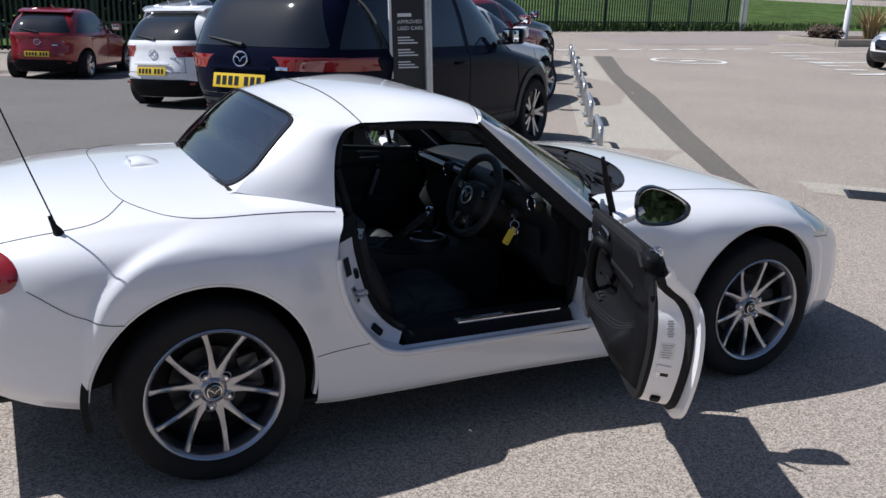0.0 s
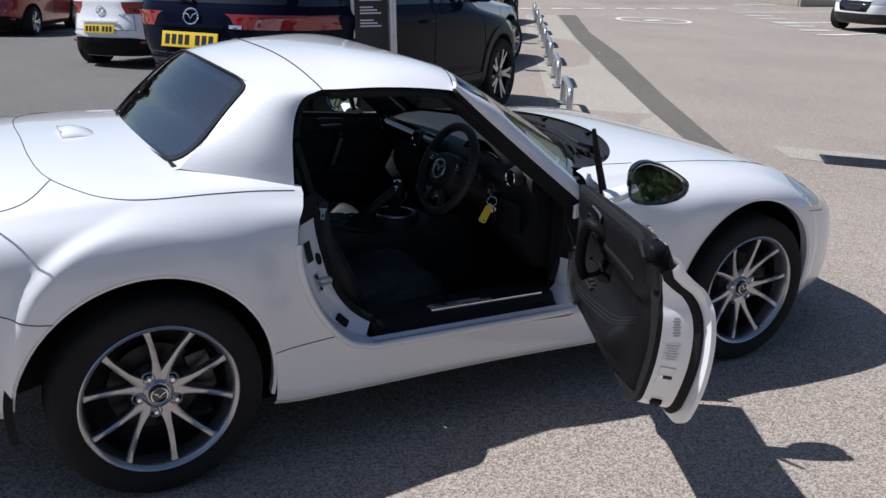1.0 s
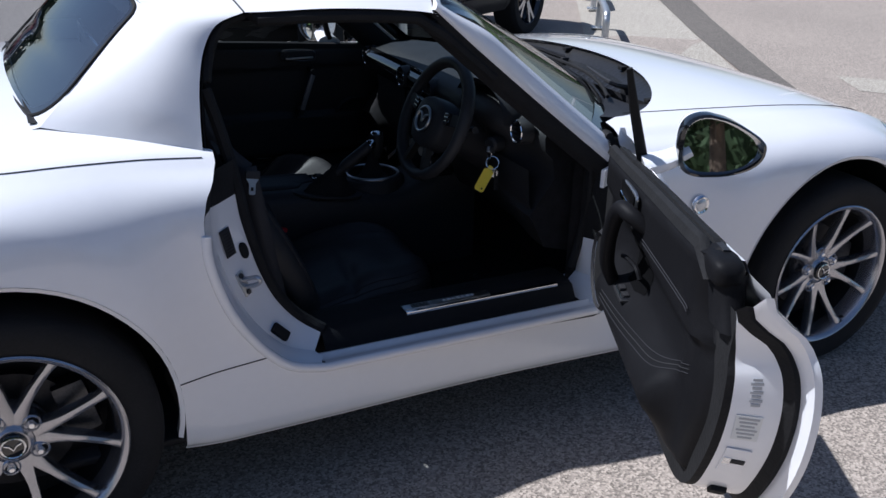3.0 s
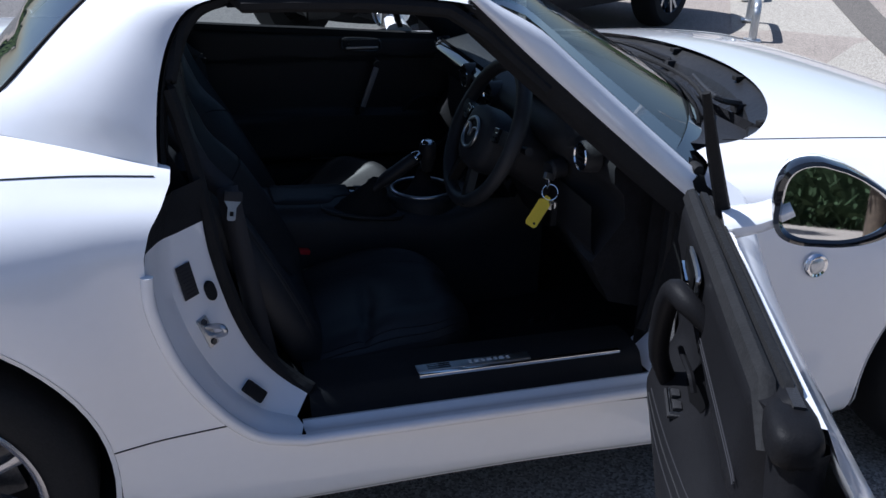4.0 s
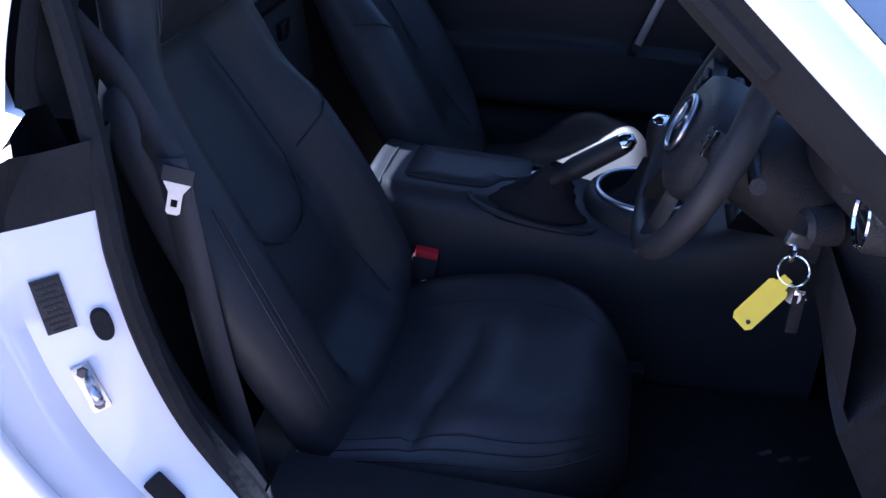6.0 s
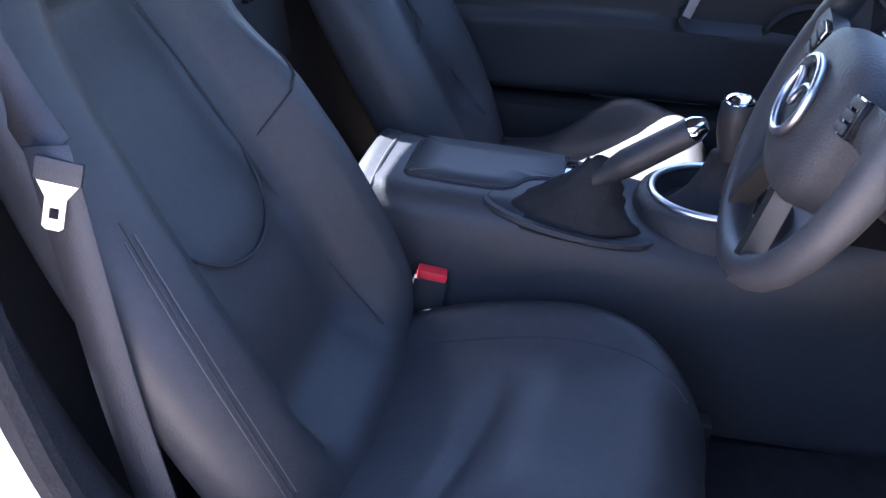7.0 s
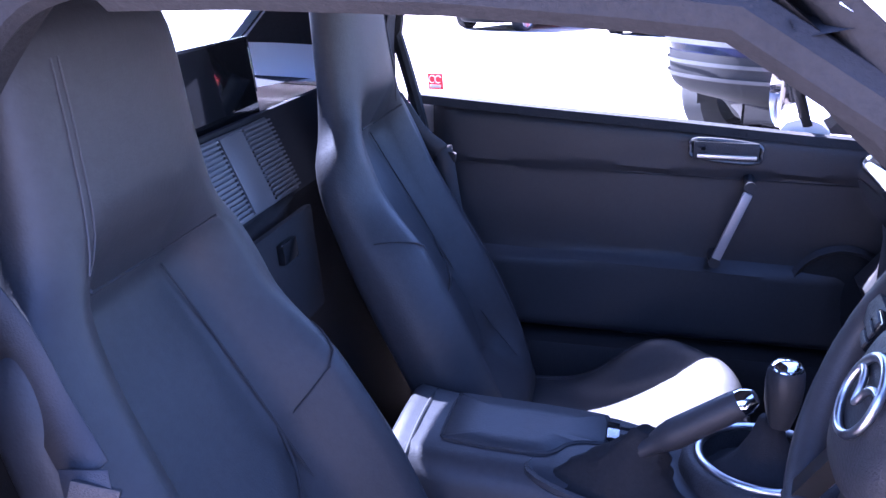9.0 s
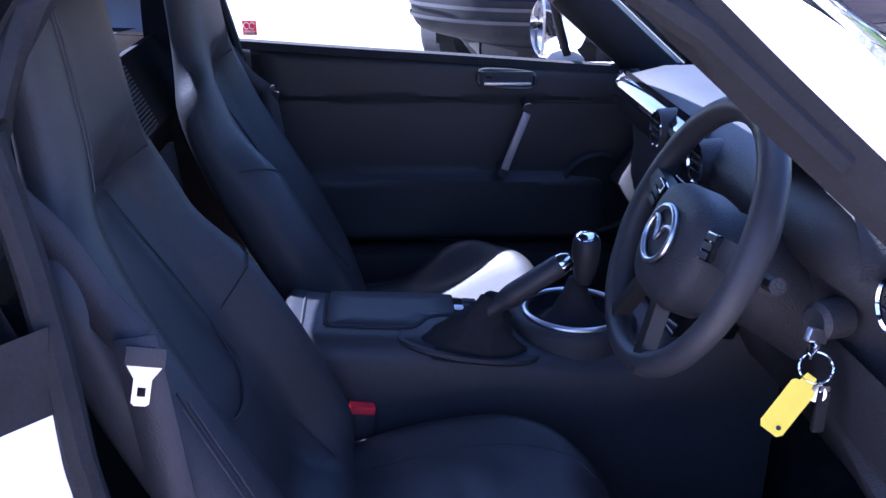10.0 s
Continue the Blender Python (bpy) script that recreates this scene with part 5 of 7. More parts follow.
# seats
def build_seat(cx_, cy, name_label):
    st = node("seat", car, pose(cx_, cy, 0), name_label)
    prof = [(0.0, 0.735, 0.33, 0.215, 0.070), (0.15, 0.695, 0.42, 0.232, 0.080), (0.33, 0.635, 0.54, 0.238, 0.082), (0.50, 0.570, 0.655, 0.226, 0.080), (0.62, 0.528, 0.738, 0.214, 0.075), (0.70, 0.506, 0.792, 0.208, 0.072), (0.76, 0.492, 0.836, 0.192, 0.067), (0.81, 0.486, 0.875, 0.160, 0.062), (0.88, 0.480, 0.94, 0.144, 0.057), (0.98, 0.466, 1.06, 0.133, 0.048), (1.0, 0.456, 1.085, 0.12, 0.036)]
    inn_ = 1 if cy < 0 else -1
    cxs, czs = curve1([(p[0], p[1]) for p in prof]), curve1([(p[0], p[2]) for p in prof])
    ws_, ds = curve1([(p[0], p[3]) for p in prof]), curve1([(p[0], p[4]) for p in prof])

    def front(v, u, off=0.0):
        """A point on the backrest's face."""
        w, d = ws_(v), ds(v)
        ex = 2.9
        h = (1 - abs(u) ** ex) ** (1 / ex)
        bol = 1 - sstep(0.76, 0.84, v)
        dent = 0.078 * bol * (1 - sstep(0.42, 0.66, abs(u))) * sstep(0.02, 0.2, v)
        pad_ = 0.011 * sstep(-0.012, 0.012, v - (0.49 - 0.13 * math.sqrt(max(0, 1 - (u / 0.45) ** 2)))) * (1 - sstep(0.44, 0.46, abs(u))) * (1 - sstep(0.60, 0.74, v))
        lum = pad_ + 0.014 * math.exp(-((v - 0.30) / 0.12) ** 2) * (1 - sstep(0.4, 0.6, abs(u)))
        wing = 0.036 * sstep(0.50, 0.74, u * inn_) * sstep(0.0, 0.15, v) * (1 - sstep(0.48, 0.66, v)) * h
        f = d * h - dent + lum + wing + off
        n = Vector((0.83, 0, 0.56))
        return Vector((cxs(v), 0, czs(v))) + n * f * 0.9 + Vector((0, u * w, 0))

    def back(v, u):
        w, d = ws_(v), ds(v)
        h = (1 - abs(u) ** 2.9) ** (1 / 2.9)
        return Vector((cxs(v), u * w, czs(v))) - Vector((0.83, 0, 0.5)) * d * h * 0.45

    us = [math.sin(math.pi / 2 * (-1 + 2 * k / 28)) for k in range(29)]
    rings = []
    for i in range(49):
        v = 1 - (1 - i / 48) ** 1.3
        rings.append([front(v, u) for u in us] + [back(v, u) for u in reversed(us[1:-1])])
    tv = rings[-1]
    ce = sum(tv, Vector()) / len(tv)
    for sh, up in ((0.80, 0.009), (0.45, 0.014), (0.05, 0.015)):
        rings.append([ce + (p - ce) * sh + Vector((-0.4 * up, 0, up)) for p in tv])
    loft("backrest", rings, LEATHER, st, ang=80)
    seam = [front(v, u, 0.0035) for v, u in ((0.10, 0.50), (0.25, 0.48), (0.40, 0.45), (0.55, 0.43), (0.68, 0.41), (0.76, 0.38))]
    for s in (1, -1):
        pts = [Vector((p.x, s * p.y, p.z)) for p in seam]
        tube("back_seam", pts, 0.0015, SEAM, st, n=5, smoothn=6)
    tube("back_seam", [front(0.455 + 0.115 * k / 8, inn_ * lerp(0.44, 0.97, k / 8), 0.0015) for k in range(9)], 0.0015, SEAM, st, n=5)
    for dd in (-0.03, 0.03):
        tube("stitching", [front(v, -inn_ * 0.62 + dd, 0.001) for v in [lerp(0.79, 0.96, k / 10) for k in range(11)]], 0.0009, STITCH, st, n=4)
        tube("stitching", [front(v, -inn_ * (0.86 - 0.10 * (v - 0.12)) + dd * 0.8, 0.001) for v in [lerp(0.12, 0.50, k / 12) for k in range(13)]], 0.0009, STITCH, st, n=4)
    tube("back_seam", [front(v, -inn_ * (0.86 - 0.10 * (v - 0.12)), 0.0005) for v in [lerp(0.10, 0.52, k / 12) for k in range(13)]], 0.0018, SEAM, st, n=4)
    tube("panel_seam", [front(0.49 - 0.13 * math.cos(a), 0.45 * math.sin(a), 0.0035) for a in [math.pi / 2 * (-1 + 2 * k / 24) for k in range(25)]], 0.0022, SEAM, st, n=5)
    tube("panel_seam", [front(0.775, u, 0.0015) for u in [lerp(-0.62, 0.62, k / 14) for k in range(15)]], 0.002, SEAM, st, n=5)
    # cushion
    def cush(t, a):
        """t from rear to front, a round the section."""
        x = lerp(0.63, 1.148 if cy < 0 else 1.168, t)
        w = 0.224 * (1 - 0.62 * max(0, (t - 0.60) / 0.40) ** 2.8)
        soft = 0.80 if cy < 0 else 0.86
        rnd = (1 - max(0, (t - soft) / (1 - soft)) ** 2.4) ** 0.5 if t > soft else 1.0
        zt = 0.352 + 0.068 * sstep(0.0, 0.70, t) if cy < 0 else 0.33 + 0.130 * sstep(0.40, 1.08, t)
        ca, sa = math.cos(a), math.sin(a)
        u = math.copysign(abs(ca) ** 0.58, ca)
        h = abs(sa) ** 0.50
        if sa >= 0:
            inner_ = u * inn_
            bol = (0.034 if inner_ > 0 else 0.010) * sstep(0.46, 0.74, abs(u)) * sstep(0.0, 0.45, t) * (1 - 0.7 * sstep(0.70, 1.0, t))
            if cy > 0:
                bol = (0.004 if inner_ > 0 else 0.088 * math.exp(-((x - 0.985) / 0.10) ** 2)) * sstep(0.50, 0.84, abs(u))
            tuck = (0.013 if cy < 0 else 0.0) * math.exp(-((x - 0.905 - 0.05 * u * inn_) / 0.010) ** 2) * sstep(0.30, 0.0, inner_) * (1 - sstep(0.86, 0.96, abs(u)))
            swell = (0.010 if cy < 0 else 0.0) * math.exp(-((x - 0.965 - 0.05 * u * inn_) / 0.045) ** 2) * sstep(0.40, 0.0, inner_) * (1 - sstep(0.80, 0.98, abs(u)))
            z = 0.31 + (zt - 0.31 + 0.008) * h * rnd + (bol + swell - tuck) * h - 0.008 * (1 - sstep(0.30, 0.55, abs(u))) * h
        else:
            z = 0.31 - 0.060 * h
        return Vector((x, u * w * (0.80 + 0.20 * rnd), z))

    rings = [[cush(1 - (1 - i / 72) ** 1.4, 2 * math.pi * j / 72) for j in range(72)] for i in range(73)]
    loft("cushion", rings, LEATHER, st, ang=80)
    aa = math.acos(0.52 ** (1 / 0.58))
    tube("cushion_seam", [cush(t, aa if inn_ > 0 else math.pi - aa) + Vector((0, 0, 0.0004)) for t in [lerp(0.06, 0.94, k / 24) for k in range(25)]], 0.0013, SEAM, st, n=5)
    for uu in (0.86, 0.92, 0.965):
        ab_ = math.acos(uu ** (1 / 0.58))
        tube("edge_piping", [cush(t, math.pi - ab_ if inn_ > 0 else ab_) + Vector((0, -0.0006 * inn_, 0.0006)) for t in [lerp(0.20, 0.93, k / 24) for k in range(25)]], 0.0016, LEATHER if uu < 0.95 else SEAM, st, n=5)
    for sy in (-0.20, 0.20):
        rbox("seat_rail", (0.42, 0.03, 0.05), STEEL, st, at=(0.96, sy, 0.245), bev=0.006)
    rbox("side_cover", (0.40, 0.024, 0.080), PLASTIC, st, at=(0.93, -inn_ * 0.238, 0.285), rot=(0, -3, 0), bev=0.011)
    tube("recliner_lever", [(0.84, -inn_ * 0.254, 0.300), (0.93, -inn_ * 0.257, 0.296), (1.02, -inn_ * 0.254, 0.288)], [0.012, 0.013, 0.009], PLASTIC, st, n=8, smoothn=4, flat=0.6)
    return st


build_seat(0.0, -0.350, "black leather driver's seat with a tall backrest")
build_seat(0.005, 0.357, "black leather passenger seat in a patch of sun")


def belt(s):
    b = node("seat_belt", car)
    up = Vector((0.505, s * -0.535, 0.868))
    tg = Vector((0.583, s * -0.566, 0.752))
    lo = Vector((0.66, s * -0.605, 0.31))
    def web(pts, nm):
        sp = spline(pts, 8)
        w = Vector((0.55, 0, 0.25)).normalized()
        rows = []
        for k, p in enumerate(sp):
            t = (sp[min(k + 1, len(sp) - 1)] - sp[max(k - 1, 0)]).normalized()
            a = (w - t * w.dot(t)).normalized()
            rows.append([p - a * 0.021, p + a * 0.021])
        sheet(nm, rows, WEBBING, b, thick=0.0022)
    web([Vector((0.43, s * -0.525, 0.945)), up, up.lerp(tg, 0.5) + Vector((0, s * 0.004, 0)), tg + Vector((0, 0, 0.02))], "shoulder_web")
    web([tg + Vector((0.0, s * -0.006, 0.03)), tg.lerp(lo, 0.4) + Vector((0, s * -0.01, 0)), tg.lerp(lo, 0.75) + Vector((0, s * -0.004, 0)), lo], "lap_web")
    tn = node("tongue", b, Matrix.Translation(tg + Vector((0.008, s * -0.016, -0.002))) @ pose(0, 0, 0, s * -14, 12, s * 10) @ Matrix.Scale(0.64, 4))
    rbox("boot", (0.058, 0.010, 0.030), PLASTIC, tn, at=(0, 0, 0.024), bev=0.004)
    poly = [(-0.026, 0.010), (0.026, 0.010), (0.013, -0.010), (0.013, -0.046), (0.008, -0.050), (-0.008, -0.050), (-0.013, -0.046), (-0.013, -0.010)]
    hole = [(-0.006, -0.022), (0.006, -0.022), (0.006, -0.036), (-0.006, -0.036)]
    v = [(x, -0.0015, z) for x, z in poly + hole] + [(x, 0.0015, z) for x, z in poly + hole]
    fc = []
    for o, sg in ((0, 1), (12, -1)):
        q = [(0, 1, 2, 9, 8, 7), (2, 3, 10, 9), (3, 4, 5, 6, 11, 10), (6, 7, 8, 11)]
        fc += [tuple(o + i for i in (p if sg > 0 else p[::-1])) for p in q]
    fc += [(i, (i + 1) % 8, 12 + (i + 1) % 8, 12 + i) for i in range(8)] + [(8 + i, 20 + i, 20 + (i + 1) % 4, 8 + (i + 1) % 4) for i in range(4)]
    mk("blade", v, fc, SATIN, tn, smooth=False)
    return b


belt(1)
belt(-1)
for s in (1, -1):
    bk = node("belt_buckle", car, pose(0.775, s * -0.128, 0.38, 0, 12, s * 10))
    rbox("body", (0.046, 0.024, 0.10), PLASTIC, bk, at=(0, 0, -0.005), bev=0.006)
    rbox("release_button", (0.040, 0.020, 0.016), REDPLASTIC, bk, at=(0, 0, 0.048), bev=0.004)

# centre console
con = node("centre_console", car)
KZ = curve1([(0.56, 0.538), (0.64, 0.545), (0.72, 0.534), (0.94, 0.521), (1.05, 0.498), (1.20, 0.492), (1.30, 0.53), (1.45, 0.60)])
rings = []
for x in [0.652, 0.6535, 0.657, 0.662, 0.668] + [lerp(0.68, 1.45, k / 40) for k in range(41)]:
    z = KZ(x)
    e = 1 - 0.18 * (1 - sstep(0.650, 0.672, x)) ** 2
    z -= 0.034 * (1 - sstep(0.650, 0.672, x)) ** 2
    rings.append([(x, y * e, zz) for y, zz in ((-0.120, 0.22), (-0.112, z - 0.10), (-0.104, z - 0.035), (-0.092, z - 0.010), (-0.070, z - 0.002), (0.0, z), (0.075, z - 0.002), (0.097, z - 0.010), (0.109, z - 0.035), (0.117, z - 0.10), (0.125, 0.22))])
loft("tunnel", rings, LEATHER, con, ang=70)
lid = spline([(0.727, -0.030, 0), (0.731, -0.046, 0), (0.745, -0.050, 0), (0.845, -0.051, 0), (0.872, -0.042, 0), (0.890, -0.016, 0), (0.910, -0.004, 0), (0.935, 0.004, 0), (0.940, 0.03, 0), (0.936, 0.072, 0), (0.918, 0.080, 0), (0.745, 0.078, 0), (0.731, 0.070, 0), (0.727, 0.050, 0)], 5, closed=True)
lp = [Vector((p.x, p.y, KZ(p.x) + 0.001)) for p in lid]
lc = sum(lp, Vector()) / len(lp)
loft("armrest_lid", [[lc + (p - lc) * 0.985 - Vector((0, 0, 0.006)) for p in lp], [lc + (p - lc) * 0.985 + Vector((0, 0, 0.0005)) for p in lp], [lc + (p - lc) * 0.965 + Vector((0, 0, 0.0025)) for p in lp], [lc + (p - lc) * 0.5 + Vector((0, 0, 0.0035)) for p in lp]], LEATHER, con, ang=60)
tube("lid_gap", [lc + (p - lc) * 1.0 - Vector((0, 0, 0.0015)) for p in lp], 0.0028, SEAM, con, n=6, closed=True)
rbox("switch_panel", (0.055, 0.045, 0.008), GLOSSBLACK, con, at=(0.965, 0.035, KZ(0.965) + 0.004), rot=(0, 5, 0), bev=0.004)
for dy in (-0.008, 0.012):
    rbox("switch_key", (0.022, 0.013, 0.008), PLASTIC, con, at=(0.965, 0.035 + dy, KZ(0.965) + 0.008), rot=(0, 5, 0), bev=0.002)
tube("console_gap", [(0.692, y, KZ(0.692) + dz) for y, dz in ((-0.104, -0.035), (-0.09, -0.008), (0.0, 0.0015), (0.09, -0.008), (0.107, -0.035))], 0.0022, SEAM, con, n=5, smoothn=5)
hbk = node("handbrake", car)
HB0, HB1 = Vector((0.955, -0.072, 0.545)), Vector((1.095, -0.088, 0.652))
bt = []
for k_, dz in ((1.08, -0.050), (1.06, -0.040), (0.96, -0.032), (0.92, -0.026), (0.80, -0.018), (0.76, -0.010), (0.62, -0.002), (0.58, 0.007), (0.45, 0.016), (0.41, 0.024), (0.30, 0.033), (0.23, 0.046)):
    lean = sstep(-0.04, 0.06, dz)
    bt.append([HB0 + Vector((0.082 * math.cos(a) * k_ * (1 + 0.05 * math.sin(5 * a + 90 * dz)) + 0.035 * lean, 0.035 * math.sin(a) * k_ * (1 + 0.05 * math.cos(7 * a - 70 * dz)), dz + 0.004 * math.sin(3 * a + 60 * dz))) for a in [2 * math.pi * j / 36 for j in range(36)]])
loft("gaiter", bt, RUBBER, hbk, ang=80)
tube("gaiter_frame", [HB0 + Vector((0.11 * math.cos(a), 0.046 * math.sin(a), -0.042 - 0.018 * math.cos(a))) for a in [2 * math.pi * j / 24 for j in range(24)]], 0.006, PLASTIC, hbk, n=6, closed=True)
tube("lever", [HB0, HB0.lerp(HB1, 0.30), HB0.lerp(HB1, 0.45), HB0.lerp(HB1, 0.9), HB0.lerp(HB1, 0.97)], [0.013, 0.013, 0.0185, 0.0175, 0.015], LEATHER, hbk, n=14, smoothn=3)
tube("button", [HB0.lerp(HB1, 0.96), HB0.lerp(HB1, 1.0), HB0.lerp(HB1, 1.06)], [0.0165, 0.0155, 0.009], CHROME, hbk, n=12)
gs = node("gear_shift", car)
GC = Vector((1.138, 0.012, 0.524))


def oval(rx, ry, dz, n=64):
    return [GC + Vector((rx * math.cos(a), ry * math.sin(a), dz)) for a in [2 * math.pi * j / n for j in range(n)]]


tube("surround_ring", oval(0.083, 0.080, 0.0), 0.0055, SATIN, gs, n=12, closed=True)
loft("surround_outer", [oval(0.110, 0.100, -0.050), oval(0.104, 0.097, -0.014), oval(0.098, 0.093, -0.004), oval(0.088, 0.085, -0.001), oval(0.080, 0.077, -0.004), oval(0.076, 0.073, -0.030)], PLASTIC, gs, ang=50, caps=False)
# gaiter takes the darker lining colour for the shade inside the bowl
loft("gaiter", [[GC + Vector((k * math.cos(a) * (1 + 0.06 * math.cos(6 * a)), k * 0.92 * math.sin(a), dz)) for a in [2 * math.pi * j / 30 for j in range(30)]] for k, dz in ((0.076, -0.026), (0.062, -0.022), (0.048, -0.012), (0.034, 0.006), (0.022, 0.030), (0.013, 0.058))], LINING, gs, ang=80)
lathe_pts = [(0.0, 0.052), (0.012, 0.0515), (0.019, 0.047), (0.0225, 0.038), (0.0235, 0.022), (0.022, 0.0), (0.017, -0.022), (0.013, -0.035), (0.0, -0.036)]
lathe("knob", lathe_pts, LEATHER, gs, n=24, m=Matrix.Translation((1.148, 0.002, 0.612)) @ pose(0, 0, 0, 90, 0, 0))
lathe("knob_cap", [(0.0, 0.0535), (0.011, 0.053), (0.0165, 0.050), (0.0195, 0.046), (0.0205, 0.044)], CHROME, gs, n=24, m=Matrix.Translation((1.148, 0.002, 0.612)) @ pose(0, 0, 0, 90, 0, 0))

# dashboard
dash = node("dashboard", car)
sec = [(1.78, 0.805), (1.62, 0.838), (1.48, 0.858), (1.38, 0.856), (1.315, 0.840), (1.296, 0.815), (1.300, 0.780), (1.325, 0.755), (1.335, 0.70), (1.345, 0.60), (1.40, 0.50), (1.55, 0.46)]
rows = []
for k in range(41):
    y = lerp(-0.655, 0.655, k / 40)
    ends = 0.08 * sstep(0.44, 0.62, abs(y))
    mid = 0.02 * math.exp(-(y / 0.14) ** 4)
    rows.append([(x + (ends if i < 9 else 0) - mid * (0.5 if i > 4 else 0), y * (0.925 if i < 5 else 0.95), z - ends * 0.4) for i, (x, z) in enumerate(sec)])
sheet("dash_top", rows, PLASTIC, dash, ang=60)
for r in (rows[0], rows[-1]):
    mk("dash_end", r, [tuple(range(len(r)))], CARPET, dash)
rows = []
for k in range(25):
    y = lerp(-0.05, 0.60, k / 24)
    e = 0.08 * sstep(0.44, 0.62, abs(y))
    rows.append([(1.312 + e, y, 0.842 - e * 0.4), (1.290 + e, y, 0.822 - e * 0.4), (1.286 + e, y, 0.795 - e * 0.4), (1.300 + e, y, 0.762 - e * 0.4)])
sheet("gloss_panel", rows, GLOSSBLACK, dash)
for vy in (-0.548, -0.085, 0.115, 0.548):
    ve = 0.08 * sstep(0.44, 0.62, abs(vy))
    vn = node("air_vent", car, pose(1.285 + ve, vy, 0.805 - ve * 0.3, 0, 0, -90))
    lathe("ring", [(0.0275, -0.006), (0.0295, -0.009), (0.0315, -0.007)], CHROME, vn, n=32)
    lathe("housing", [(0.0315, -0.007), (0.034, -0.002), (0.036, 0.03)], PLASTIC, vn, n=32)
    lathe("bowl", [(0.027, -0.004), (0.022, 0.01), (0.0, 0.014)], PLASTIC, vn, n=24)
    for dz in (-0.012, 0.0, 0.012):
        rbox("vane", (0.042, 0.012, 0.002), PLASTIC, vn, at=(0, 0.0, dz), bev=0)
hood = []
for k in range(21):
    a = math.pi * k / 20
    c, s_ = math.cos(a), math.sin(a)
    hood.append([(1.46, -0.355 + 0.15 * c, 0.80 + 0.095 * s_), (1.36, -0.355 + 0.155 * c, 0.80 + 0.10 * s_), (1.315, -0.355 + 0.150 * c, 0.797 + 0.097 * s_), (1.322, -0.355 + 0.138 * c, 0.797 + 0.086 * s_), (1.40, -0.355 + 0.13 * c, 0.79 + 0.075 * s_)])
sheet("cluster_hood", hood, PLASTIC, dash)
for dy, r in ((-0.07, 0.042), (0.015, 0.048), (0.085, 0.030)):
    g = node("gauge", dash, pose(1.395, -0.355 + dy, 0.815, 0, 0, -90))
    lathe("dial", [(0.0, 0.0), (r, 0.0), (r + 0.003, -0.008), (r + 0.006, 0.0)], GLOSSBLACK, g, n=28)
    lathe("dial_ring", [(r, -0.001), (r + 0.003, -0.010), (r + 0.006, 0.0)], SATIN, g, n=28)
stk = node("centre_stack", car)
loft("stack_face", [[(1.305 - 0.02 * k + dx, 0.012 + y, z) for y in (-0.13 + 0.012 * k, 0.13 - 0.012 * k)] + [(1.40 - 0.02 * k + dx, 0.012 + y, z) for y in (0.13, -0.13)] for k, z, dx in ((0, 0.77, 0), (0, 0.68, 0.01), (0.5, 0.60, 0.0), (1, 0.53, -0.02))], GLOSSBLACK, stk)
for k in (-1, 0, 1):
    lathe("dial", [(0.0, -0.018), (0.018, -0.018), (0.021, 0.0)], SATIN, stk, n=20, m=pose(1.293, 0.012 + 0.07 * k, 0.605, 0, 0, -90))
rbox("radio_screen", (0.006, 0.17, 0.03), mat("display_glass", (0.02, 0.025, 0.03), 0.1), stk, at=(1.303, 0.012, 0.715), rot=(0, -4, 0), bev=0.003)
for k in range(5):
    rbox("radio_key", (0.008, 0.026, 0.012), PLASTIC, stk, at=(1.303, 0.012 + 0.034 * (k - 2), 0.672), rot=(0, -4, 0), bev=0.002)
sheet("knee_panel", [[(1.335, y, 0.70), (1.345, y, 0.60), (1.40, y, 0.50), (1.55, y, 0.42)] for y in (-0.615, -0.36, -0.14)], PLASTIC, dash)

# steering wheel
SWC = Vector((1.188, -0.330, 0.785))
SWM = Matrix.Translation(SWC) @ pose(0, 0, 0, 0, 22, 0) @ pose(0, 0, 0, 0, 0, -90)
sw = node("steering_wheel", car, SWM, "black leather steering wheel with silver spoke trims")
tube("rim", [(0.165 * math.cos(a), 0.0, 0.165 * math.sin(a)) for a in [2 * math.pi * j / 72 for j in range(72)]], [0.0165 + 0.0025 * max(0, math.cos(2 * (2 * math.pi * j / 72) - 0.9)) for j in range(72)], LEATHER, sw, n=14, closed=True)
pad = []
for k, dy in ((1.0, 0.03), (1.0, -0.004), (0.93, -0.018), (0.7, -0.026), (0.25, -0.030)):
    pad.append([(0.088 * k * math.copysign(abs(math.cos(a)) ** 0.72, math.cos(a)), dy, -0.008 + (0.066 if math.sin(a) > 0 else 0.082) * k * math.copysign(abs(math.sin(a)) ** 0.72, math.sin(a))) for a in [2 * math.pi * j / 40 for j in range(40)]])
loft("airbag_pad", pad, PLASTIC, sw, ang=70)
tube("emblem_ring", [(0.037 * math.cos(a), -0.0335, -0.010 + 0.035 * math.sin(a)) for a in [2 * math.pi * j / 56 for j in range(56)]], 0.0042, SATIN, sw, n=12, closed=True)
tube("emblem", [(-0.031, -0.0335, 0.005), (-0.017, -0.0345, 0.004), (-0.007, -0.0350, -0.004), (0.0, -0.0350, -0.018), (0.007, -0.0350, -0.004), (0.017, -0.0345, 0.004), (0.031, -0.0335, 0.005)], 0.0032, SATIN, sw, n=10, smoothn=5)
